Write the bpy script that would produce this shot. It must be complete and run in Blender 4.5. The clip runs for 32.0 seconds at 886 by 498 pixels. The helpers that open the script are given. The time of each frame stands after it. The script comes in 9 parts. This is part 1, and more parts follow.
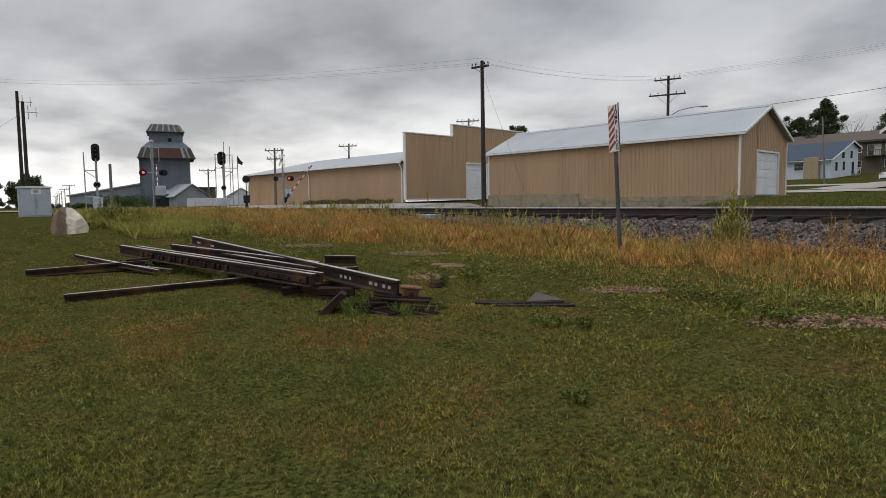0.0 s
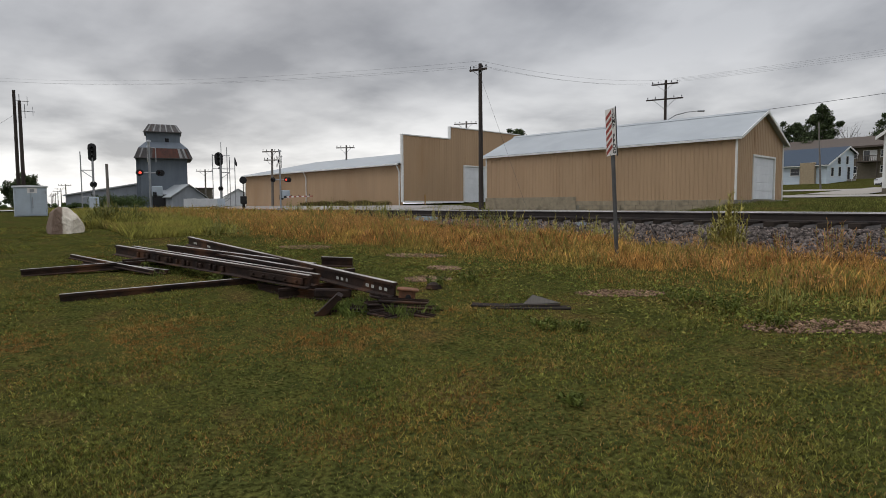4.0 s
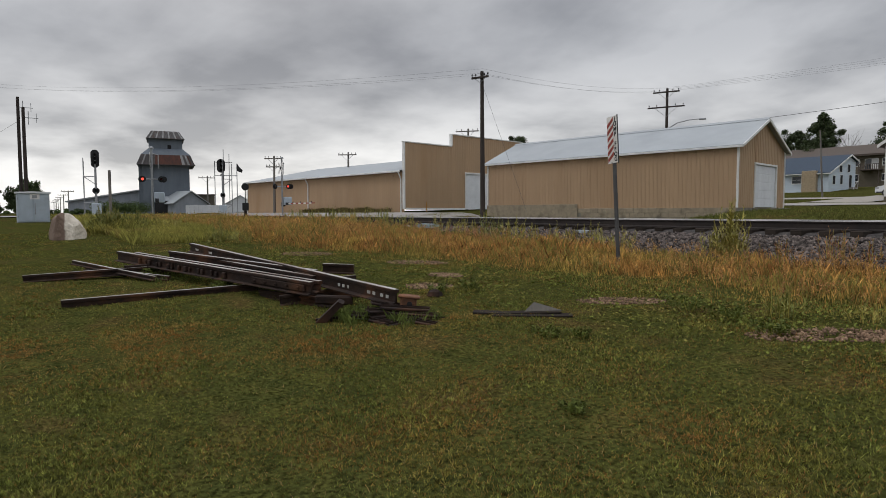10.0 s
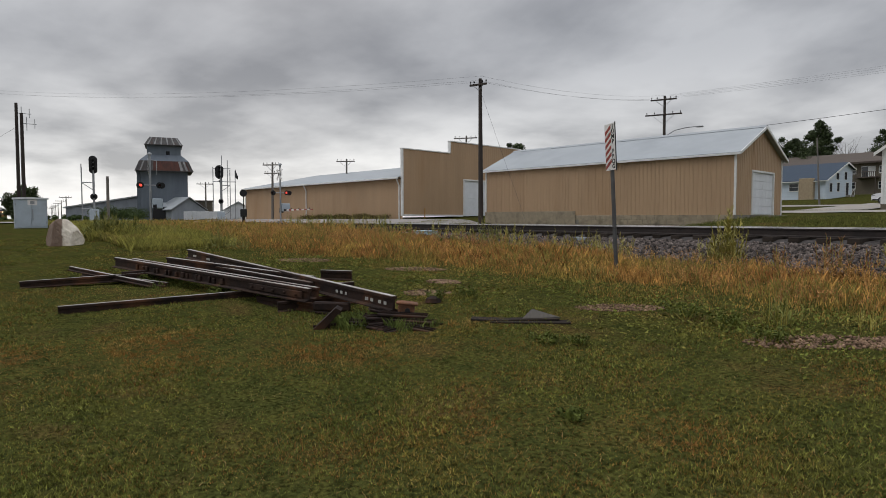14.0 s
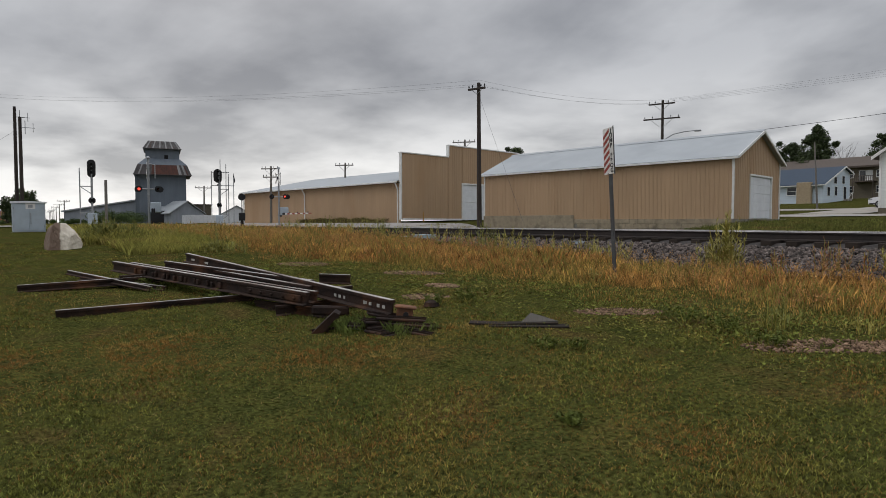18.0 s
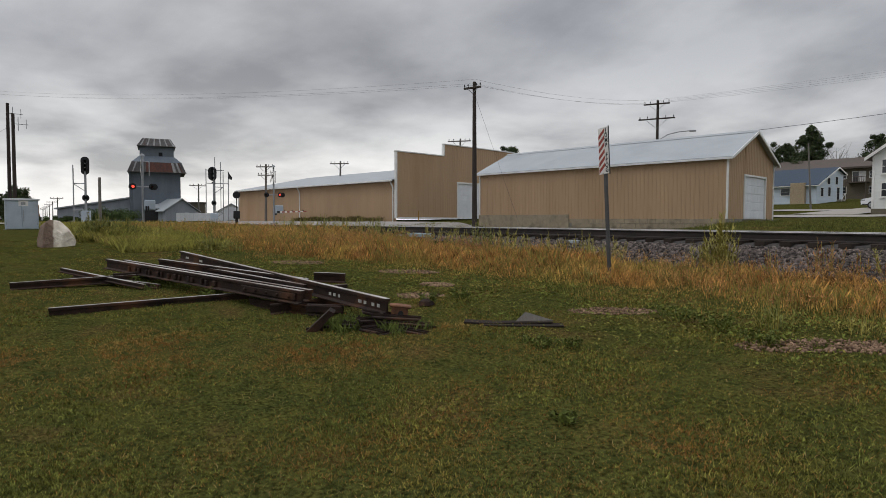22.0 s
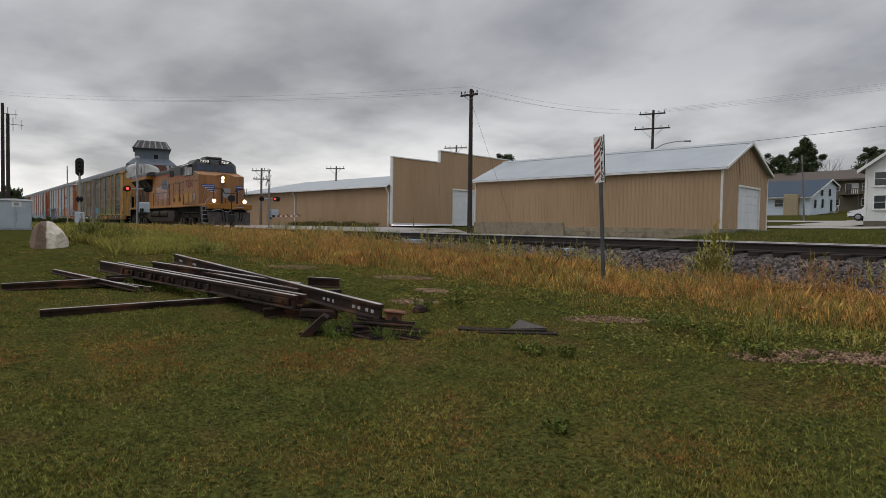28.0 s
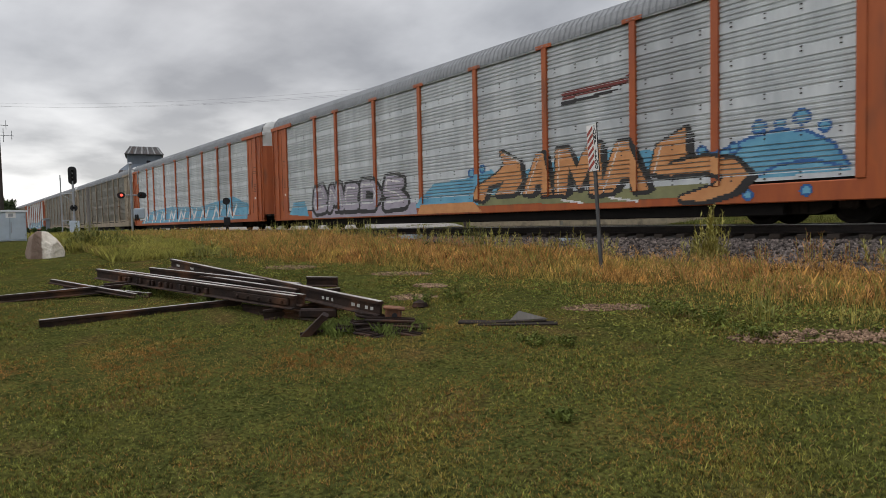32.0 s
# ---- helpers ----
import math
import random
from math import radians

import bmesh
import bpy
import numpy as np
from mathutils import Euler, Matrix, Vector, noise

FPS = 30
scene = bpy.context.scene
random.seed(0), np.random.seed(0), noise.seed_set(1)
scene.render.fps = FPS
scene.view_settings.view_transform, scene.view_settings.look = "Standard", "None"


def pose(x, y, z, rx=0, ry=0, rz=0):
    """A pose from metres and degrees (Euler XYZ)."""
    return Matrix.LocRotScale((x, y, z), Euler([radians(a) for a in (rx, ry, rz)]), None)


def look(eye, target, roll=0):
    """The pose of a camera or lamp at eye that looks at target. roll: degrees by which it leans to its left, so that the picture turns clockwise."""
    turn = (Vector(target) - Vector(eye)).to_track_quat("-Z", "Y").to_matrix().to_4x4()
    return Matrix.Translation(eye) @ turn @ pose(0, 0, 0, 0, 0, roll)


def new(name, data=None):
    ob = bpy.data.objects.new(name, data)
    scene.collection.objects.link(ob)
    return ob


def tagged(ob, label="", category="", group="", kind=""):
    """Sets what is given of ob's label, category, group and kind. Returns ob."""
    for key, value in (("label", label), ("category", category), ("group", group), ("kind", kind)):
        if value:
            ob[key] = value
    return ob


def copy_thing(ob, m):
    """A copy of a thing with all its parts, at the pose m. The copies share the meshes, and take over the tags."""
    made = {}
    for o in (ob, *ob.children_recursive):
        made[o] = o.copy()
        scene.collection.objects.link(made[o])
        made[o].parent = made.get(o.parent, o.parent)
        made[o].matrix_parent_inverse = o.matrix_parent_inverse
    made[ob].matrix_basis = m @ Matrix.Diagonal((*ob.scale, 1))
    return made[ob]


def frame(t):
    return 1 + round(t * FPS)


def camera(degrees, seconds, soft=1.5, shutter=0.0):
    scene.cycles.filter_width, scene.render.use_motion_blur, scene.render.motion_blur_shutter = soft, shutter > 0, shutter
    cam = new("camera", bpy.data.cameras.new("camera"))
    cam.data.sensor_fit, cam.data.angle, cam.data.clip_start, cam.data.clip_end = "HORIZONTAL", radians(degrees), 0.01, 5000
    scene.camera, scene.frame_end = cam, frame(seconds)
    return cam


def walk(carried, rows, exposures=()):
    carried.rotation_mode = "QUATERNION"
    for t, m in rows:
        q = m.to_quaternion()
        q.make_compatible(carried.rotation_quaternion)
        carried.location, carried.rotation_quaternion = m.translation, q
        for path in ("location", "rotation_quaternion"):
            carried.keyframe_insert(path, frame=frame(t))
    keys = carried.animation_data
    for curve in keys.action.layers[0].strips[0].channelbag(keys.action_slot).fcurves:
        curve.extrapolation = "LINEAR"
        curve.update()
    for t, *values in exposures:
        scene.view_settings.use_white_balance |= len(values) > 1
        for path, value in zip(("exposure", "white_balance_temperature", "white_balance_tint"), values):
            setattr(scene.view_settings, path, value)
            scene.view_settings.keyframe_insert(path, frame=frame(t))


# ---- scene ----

EYE = Vector((0.0, 0.0, 1.55))
RAIL = 1.35          # top of rail
TRACK_Y = 14.40      # centre line of the track


# turn of the held camera: seconds, heading from +y (degrees), pitch, lean
VIEW = [
    (0, -52.37, -4.34, -0.70), (0.5, -52.30, -4.30, -0.62), (1, -52.29, -4.26, -0.54), (1.5, -52.22, -4.25, -0.45), (2, -52.19, -4.23, -0.34),
    (2.5, -52.14, -4.23, -0.26), (3, -52.12, -4.20, -0.27), (3.5, -52.11, -4.15, -0.27), (5.5, -51.98, -4.08, -0.29), (6, -52.00, -4.08, -0.29),
    (6.5, -52.06, -4.04, -0.26), (7, -52.12, -4.00, -0.19), (7.5, -52.19, -3.89, -0.15), (8, -52.19, -3.77, -0.04), (8.5, -52.26, -3.65, 0.00),
    (9, -52.24, -3.58, -0.04), (9.5, -52.23, -3.50, -0.12), (10, -52.21, -3.46, -0.13), (10.5, -52.20, -3.38, -0.09), (11, -52.19, -3.30, 0.00),
    (11.5, -52.13, -3.20, 0.06), (12, -52.11, -3.14, 0.13), (12.5, -52.12, -3.06, 0.13), (13, -52.09, -3.00, 0.03), (13.5, -52.08, -2.94, -0.07),
    (14, -52.03, -2.84, -0.02), (14.5, -51.98, -2.82, 0.13), (16.5, -51.94, -2.75, 0.18), (17, -51.95, -2.63, 0.07), (17.5, -51.90, -2.55, 0.02),
    (18, -51.89, -2.48, -0.01), (18.5, -51.86, -2.41, 0.00), (19, -51.82, -2.41, -0.03), (19.5, -51.74, -2.46, -0.10), (20, -51.68, -2.53, -0.21),
    (20.5, -51.67, -2.58, -0.25), (21, -51.62, -2.56, -0.17), (21.5, -51.53, -2.57, 0.04), (22, -51.43, -2.58, 0.23), (22.5, -51.32, -2.60, 0.46),
    (23, -51.32, -2.61, 0.63), (23.5, -51.30, -2.61, 0.71), (24, -51.28, -2.55, 0.79), (24.5, -51.28, -2.49, 0.84), (25, -51.23, -2.40, 0.93),
    (25.5, -51.20, -2.31, 0.96), (27.5, -50.97, -2.05, 1.01), (28, -50.95, -1.98, 1.00), (28.5, -50.96, -1.99, 0.99), (29, -50.98, -2.01, 0.97),
    (29.5, -51.10, -2.02, 0.85), (30, -51.18, -2.19, 0.22), (30.5, -51.11, -2.24, -0.87), (31, -50.97, -2.27, -1.35), (31.5, -50.79, -2.34, -1.45),
    (32, -50.69, -2.50, -1.24),
]


def aim(heading, pitch, lean):
    h, p = radians(heading), radians(pitch)
    way = Vector((math.sin(h) * math.cos(p), math.cos(h) * math.cos(p), math.sin(p)))
    return look(EYE, EYE + way * 10, lean)


cam = camera(71.69, 32.0, soft=0.7, shutter=0.05)
walk(cam, [(t, aim(h, p, r)) for t, h, p, r in VIEW], exposures=[(0, 0.12), (9, 0.05), (17, 0.0), (27, -0.02), (29.5, -0.05), (30, 0.18), (30.5, 0.25), (31.2, 0.34), (32, 0.36)])


# ---- sky and sun ----
def sky():
    w = bpy.data.worlds.new("overcast_sky")
    scene.world = w
    w.use_nodes = True
    nt = w.node_tree
    nt.nodes.clear()
    N, K = nt.nodes.new, nt.links.new
    out, bg = N("ShaderNodeOutputWorld"), N("ShaderNodeBackground")
    tex = N("ShaderNodeTexSky")
    tex.sky_type, tex.sun_disc = "NISHITA", False
    tex.sun_elevation, tex.sun_rotation = radians(32), radians(-70)
    co, sep = N("ShaderNodeTexCoord"), N("ShaderNodeSeparateXYZ")
    K(co.outputs["Generated"], sep.inputs[0])
    up = N("ShaderNodeMath"); up.operation = "MAXIMUM"; up.inputs[1].default_value = 0.0
    K(sep.outputs["Z"], up.inputs[0])
    add = N("ShaderNodeMath"); add.operation = "ADD"; add.inputs[1].default_value = 0.22
    K(up.outputs[0], add.inputs[0])
    px, py = N("ShaderNodeMath"), N("ShaderNodeMath")
    for n, o in ((px, "X"), (py, "Y")):
        n.operation = "DIVIDE"
        K(sep.outputs[o], n.inputs[0]); K(add.outputs[0], n.inputs[1])
    com = N("ShaderNodeCombineXYZ")
    K(px.outputs[0], com.inputs[0]); K(py.outputs[0], com.inputs[1])
    com.inputs[2].default_value = 4.7
    n1, n2 = N("ShaderNodeTexNoise"), N("ShaderNodeTexNoise")
    n1.inputs["Scale"].default_value, n1.inputs["Detail"].default_value, n1.inputs["Roughness"].default_value = 0.75, 7, 0.5
    n2.inputs["Scale"].default_value, n2.inputs["Detail"].default_value = 2.6, 6
    n1.inputs["Distortion"].default_value = 0.4
    K(com.outputs[0], n1.inputs["Vector"]); K(com.outputs[0], n2.inputs["Vector"])
    mixn = N("ShaderNodeMath"); mixn.operation = "MULTIPLY_ADD"; mixn.inputs[1].default_value = 0.35
    K(n2.outputs["Fac"], mixn.inputs[0]); K(n1.outputs["Fac"], mixn.inputs[2])
    ramp = N("ShaderNodeValToRGB")
    e = ramp.color_ramp.elements
    e[0].position, e[0].color = 0.56, (0.228, 0.237, 0.262, 1)
    e[1].position, e[1].color = 0.82, (0.50, 0.51, 0.535, 1)
    K(mixn.outputs[0], ramp.inputs[0])
    # paler, faintly warm band low down
    low = N("ShaderNodeValToRGB")
    f = low.color_ramp.elements
    f[0].position, f[0].color = 0.0, (1, 1, 1, 1)
    f[1].position, f[1].color = 0.27, (0, 0, 0, 1)
    low.color_ramp.interpolation = "EASE"
    K(up.outputs[0], low.inputs[0])
    pale = N("ShaderNodeMix"); pale.data_type = "RGBA"
    pale.inputs["B"].default_value = (1.065, 1.055, 1.035, 1)
    fac = N("ShaderNodeMath"); fac.operation = "MULTIPLY"; fac.inputs[1].default_value = 0.85
    # the low band is broken by cloud
    brk = N("ShaderNodeMapRange")
    brk.inputs["From Min"].default_value, brk.inputs["From Max"].default_value = 0.54, 0.76
    brk.inputs["To Min"].default_value, brk.inputs["To Max"].default_value = 0.30, 1.0
    K(mixn.outputs[0], brk.inputs["Value"])
    band = N("ShaderNodeMath"); band.operation = "MULTIPLY"
    K(low.outputs["Color"], band.inputs[0]); K(brk.outputs[0], band.inputs[1])
    K(band.outputs[0], fac.inputs[0])
    K(fac.outputs[0], pale.inputs["Factor"]); K(ramp.outputs["Color"], pale.inputs["A"])
    scale = N("ShaderNodeMix"); scale.data_type = "RGBA"; scale.blend_type = "ADD"
    scale.inputs["Factor"].default_value = 1.0
    dim = N("ShaderNodeMix"); dim.data_type = "RGBA"; dim.blend_type = "MULTIPLY"; dim.inputs["Factor"].default_value = 1.0
    dim.inputs["B"].default_value = (0.004, 0.004, 0.004, 1)
    K(tex.outputs[0], dim.inputs["A"])
    K(pale.outputs["Result"], scale.inputs["A"]); K(dim.outputs["Result"], scale.inputs["B"])
    K(scale.outputs["Result"], bg.inputs["Color"])
    # an overcast sky is brightest overhead
    zen = N("ShaderNodeMapRange"); zen.interpolation_type = "SMOOTHSTEP"
    zen.inputs["From Min"].default_value, zen.inputs["From Max"].default_value = 0.30, 0.85
    zen.inputs["To Min"].default_value, zen.inputs["To Max"].default_value = 1.0, 2.6
    K(up.outputs[0], zen.inputs["Value"]); K(zen.outputs[0], bg.inputs["Strength"])
    K(bg.outputs[0], out.inputs[0])


sky()
sun = new("sun", bpy.data.lights.new("sun", "SUN"))
sun.data.energy, sun.data.angle, sun.data.color = 0.85, radians(40), (1.0, 0.97, 0.93)
sun.matrix_world = look((0, 0, 50), (0.55, 0.45, 49.05))


# ---- mesh helpers ----
class Geo:
    """Collects vertices and faces of one mesh."""

    def __init__(self):
        self.v, self.f = [], []

    def add(self, verts, faces, m=None):
        k = len(self.v)
        self.v += [tuple(m @ Vector(p)) for p in verts] if m else [tuple(p) for p in verts]
        self.f += [tuple(k + i for i in f) for f in faces]
        return self

    def box(self, x0, x1, y0, y1, z0, z1, b=0.0, m=None):
        if b <= 0:
            v = [(x, y, z) for z in (z0, z1) for y in (y0, y1) for x in (x0, x1)]
            return self.add(v, [(0, 2, 3, 1), (4, 5, 7, 6), (0, 1, 5, 4), (2, 6, 7, 3), (0, 4, 6, 2), (1, 3, 7, 5)], m)
        b = min(b, 0.45 * min(x1 - x0, y1 - y0, z1 - z0))
        v, idx = [], {}
        X, Y, Z = (x0, x1), (y0, y1), (z0, z1)
        for i in (0, 1):
            for j in (0, 1):
                for k in (0, 1):
                    sx, sy, sz = (1, -1)[i] * b, (1, -1)[j] * b, (1, -1)[k] * b
                    for a, p in enumerate(((X[i], Y[j] + sy, Z[k] + sz), (X[i] + sx, Y[j], Z[k] + sz), (X[i] + sx, Y[j] + sy, Z[k]))):
                        idx[i, j, k, a] = len(v)
                        v.append(p)
        F = []
        o = ((0, 0), (0, 1), (1, 1), (1, 0))
        for s in (0, 1):
            F.append([idx[s, j, k, 0] for j, k in o])
            F.append([idx[j, s, k, 1] for j, k in o])
            F.append([idx[j, k, s, 2] for j, k in o])
            for t in (0, 1):
                F.append([idx[s, t, 0, 0], idx[s, t, 1, 0], idx[s, t, 1, 1], idx[s, t, 0, 1]])
                F.append([idx[s, 0, t, 0], idx[s, 1, t, 0], idx[s, 1, t, 2], idx[s, 0, t, 2]])
                F.append([idx[0, s, t, 1], idx[1, s, t, 1], idx[1, s, t, 2], idx[0, s, t, 2]])
        for i in (0, 1):
            for j in (0, 1):
                for k in (0, 1):
                    F.append([idx[i, j, k, a] for a in range(3)])
        c = Vector(((x0 + x1) / 2, (y0 + y1) / 2, (z0 + z1) / 2))
        G = []
        for f in F:
            p = [Vector(v[i]) for i in f]
            n = (p[1] - p[0]).cross(p[2] - p[0])
            G.append(tuple(f) if n.dot(p[0] - c) >= 0 else tuple(reversed(f)))
        return self.add(v, G, m)

    def prism(self, outline, axis, a0, a1, m=None):
        """Extrude a closed outline of 2D points along an axis (0 x, 1 y, 2 z)."""
        n = len(outline)

        def at(p, a):
            q = [p[0], p[1]]
            q.insert(axis, a)
            return tuple(q)
        v = [at(p, a0) for p in outline] + [at(p, a1) for p in outline]
        F = [tuple(reversed(range(n))), tuple(range(n, 2 * n))] + [(i, (i + 1) % n, n + (i + 1) % n, n + i) for i in range(n)]
        area = sum(outline[i][0] * outline[(i + 1) % n][1] - outline[(i + 1) % n][0] * outline[i][1] for i in range(n))
        if (area < 0) != (axis == 1):
            F = [tuple(reversed(f)) for f in F]
        return self.add(v, F, m)

    def tube(self, p, q, r, r2=None, n=8, caps=True, m=None):
        p, q = Vector(p), Vector(q)
        r2 = r if r2 is None else r2
        d = (q - p).normalized()
        a = d.orthogonal().normalized()
        b = d.cross(a)
        v = []
        for c, rr in ((p, r), (q, r2)):
            for i in range(n):
                t = 2 * math.pi * i / n
                v.append(c + a * math.cos(t) * rr + b * math.sin(t) * rr)
        F = [(i, (i + 1) % n, n + (i + 1) % n, n + i) for i in range(n)]
        if caps:
            F += [tuple(reversed(range(n))), tuple(range(n, 2 * n))]
        return self.add(v, F, m)

    def path(self, pts, r, n=6, m=None):
        for p, q in zip(pts, pts[1:]):
            self.tube(p, q, r, n=n, m=m)
        return self

    def lathe(self, prof, c, axis=(0, 0, 1), n=16, m=None):
        """prof: (radius, distance along the axis) from end to end."""
        d = Vector(axis).normalized()
        a = d.orthogonal().normalized()
        b = d.cross(a)
        v, F = [], []
        for r, h in prof:
            for i in range(n):
                t = 2 * math.pi * i / n
                v.append(Vector(c) + d * h + a * math.cos(t) * r + b * math.sin(t) * r)
        for k in range(len(prof) - 1):
            F += [(k * n + i, k * n + (i + 1) % n, (k + 1) * n + (i + 1) % n, (k + 1) * n + i) for i in range(n)]
        F += [tuple(reversed(range(n))), tuple(range((len(prof) - 1) * n, len(prof) * n))]
        return self.add(v, F, m)

    def sheet(self, us, vs, at):
        k, nu = len(self.v), len(us)
        self.v += [tuple(at(u, w)) for w in vs for u in us]
        self.f += [(k + j * nu + i, k + j * nu + i + 1, k + (j + 1) * nu + i + 1, k + (j + 1) * nu + i)
                   for j in range(len(vs) - 1) for i in range(nu - 1)]
        return self

    def mesh(self, name, material=None, smooth=False):
        me = bpy.data.meshes.new(name)
        me.from_pydata(self.v, [], self.f)
        if material:
            me.materials.append(material)
        if smooth:
            me.polygons.foreach_set("use_smooth", [True] * len(me.polygons))
        return me


def part(name, geo, material, parent, label="", m=None, smooth=False):
    me = geo if isinstance(geo, bpy.types.Mesh) else geo.mesh(name, material, smooth)
    ob = new(name, me)
    ob.parent = parent
    if m is not None:
        ob.matrix_basis = m
    return tagged(ob, label)


def thing(name, m, label, category, group="", kind=""):
    ob = new(name)
    ob.empty_display_size = 0.2
    ob.matrix_basis = m
    return tagged(ob, label, category, group, kind)


def solid(name, geo, material, label, category="", group="", kind="", m=None, smooth=False):
    ob = new(name, geo.mesh(name, material, smooth))
    if m is not None:
        ob.matrix_basis = m
    return tagged(ob, label, category, group, kind)


def raw_mesh(name, verts, tris, material):
    """A triangle mesh from numpy arrays."""
    me = bpy.data.meshes.new(name)
    me.vertices.add(len(verts))
    me.vertices.foreach_set("co", verts.astype(np.float32).ravel())
    me.loops.add(tris.size)
    me.loops.foreach_set("vertex_index", tris.astype(np.int32).ravel())
    me.polygons.add(len(tris))
    me.polygons.foreach_set("loop_start", np.arange(0, tris.size, 3, dtype=np.int32))
    me.update(calc_edges=True)
    me.materials.append(material)
    return me


# ---- materials ----
def mat(name, a, b=None, scale=3.0, rough=0.8, metal=0.0, bump=0.15, fine=60.0, stretch=(1, 1, 1), c=None, cscale=0.6,
        cmin=0.55, rand=0.0, island=0.0, glow=0.0, spec=0.4, split=None, speck=0.0, spscale=22.0, soft=0.16):
    """Two mottled colours a and b, patches of c over them, fine relief; rand and island vary pieces and islands."""
    mt = bpy.data.materials.new(name)
    mt.use_nodes = True
    nt = mt.node_tree
    N, K = nt.nodes.new, nt.links.new
    bs = nt.nodes["Principled BSDF"]
    bs.inputs["Metallic"].default_value = metal
    bs.inputs["Specular IOR Level"].default_value = spec
    co = N("ShaderNodeTexCoord")
    mp = N("ShaderNodeMapping")
    mp.inputs["Scale"].default_value = stretch
    K(co.outputs["Object"], mp.inputs[0])
    b = b or tuple(x * 0.72 for x in a)
    nz = N("ShaderNodeTexNoise")
    nz.inputs["Scale"].default_value, nz.inputs["Detail"].default_value, nz.inputs["Roughness"].default_value = scale, 6, 0.62
    K(mp.outputs[0], nz.inputs["Vector"])
    rp = N("ShaderNodeValToRGB")
    rp.color_ramp.elements[0].position, rp.color_ramp.elements[1].position = 0.35, 0.68
    rp.color_ramp.elements[0].color, rp.color_ramp.elements[1].color = (*b, 1), (*a, 1)
    K(nz.outputs["Fac"], rp.inputs[0])
    col = rp.outputs["Color"]
    if c:
        n3 = N("ShaderNodeTexNoise")
        n3.inputs["Scale"].default_value, n3.inputs["Detail"].default_value = cscale, 7
        K(mp.outputs[0], n3.inputs["Vector"])
        r3 = N("ShaderNodeValToRGB")
        r3.color_ramp.elements[0].position, r3.color_ramp.elements[1].position = cmin, cmin + soft
        fac3 = n3.outputs["Fac"]
        if split is not None:
            # the second colour keeps to one side of the piece, with a ragged border
            sx = N("ShaderNodeSeparateXYZ"); K(co.outputs["Object"], sx.inputs[0])
            ma = N("ShaderNodeMath"); ma.operation = "MULTIPLY_ADD"; ma.inputs[1].default_value = -5.0; ma.inputs[2].default_value = 5.0 * split + 0.06
            K(sx.outputs["X"], ma.inputs[0])
            mb = N("ShaderNodeMath"); mb.operation = "ADD"
            K(ma.outputs[0], mb.inputs[0]); K(fac3, mb.inputs[1])
            fac3 = mb.outputs[0]
        K(fac3, r3.inputs[0])
        mx = N("ShaderNodeMix"); mx.data_type = "RGBA"
        K(r3.outputs["Color"], mx.inputs["Factor"]); K(col, mx.inputs["A"])
        mx.inputs["B"].default_value = (*c, 1)
        col = mx.outputs["Result"]
    if speck:
        # small light and dark tufts
        n4 = N("ShaderNodeTexNoise")
        n4.inputs["Scale"].default_value, n4.inputs["Detail"].default_value = spscale, 3
        K(co.outputs["Object"], n4.inputs["Vector"])
        m4 = N("ShaderNodeMapRange")
        m4.inputs["From Min"].default_value, m4.inputs["From Max"].default_value = 0.34, 0.66
        m4.inputs["To Min"].default_value, m4.inputs["To Max"].default_value = 1 - speck, 1 + speck
        K(n4.outputs["Fac"], m4.inputs["Value"])
        h4 = N("ShaderNodeHueSaturation")
        K(m4.outputs[0], h4.inputs["Value"]); K(col, h4.inputs["Color"])
        col = h4.outputs["Color"]
    if rand or island:
        src = N("ShaderNodeObjectInfo").outputs["Random"] if rand else N("ShaderNodeNewGeometry").outputs["Random Per Island"]
        amt = rand or island
        mr = N("ShaderNodeMapRange")
        mr.inputs["To Min"].default_value, mr.inputs["To Max"].default_value = 1 - amt, 1 + amt
        K(src, mr.inputs["Value"])
        hs = N("ShaderNodeHueSaturation")
        K(mr.outputs[0], hs.inputs["Value"]); K(col, hs.inputs["Color"])
        col = hs.outputs["Color"]
    K(col, bs.inputs["Base Color"])
    rr = N("ShaderNodeMapRange")
    rr.inputs["To Min"].default_value, rr.inputs["To Max"].default_value = max(0.05, rough - 0.12), min(1, rough + 0.12)
    K(nz.outputs["Fac"], rr.inputs["Value"]); K(rr.outputs[0], bs.inputs["Roughness"])
    if bump:
        n2 = N("ShaderNodeTexNoise")
        n2.inputs["Scale"].default_value, n2.inputs["Detail"].default_value = fine, 4
        K(mp.outputs[0], n2.inputs["Vector"])
        bp = N("ShaderNodeBump")
        bp.inputs["Strength"].default_value, bp.inputs["Distance"].default_value = bump, 0.02
        K(n2.outputs["Fac"], bp.inputs["Height"]); K(bp.outputs[0], bs.inputs["Normal"])
    if glow:
        K(col, bs.inputs["Emission Color"])
        bs.inputs["Emission Strength"].default_value = glow
    return mt


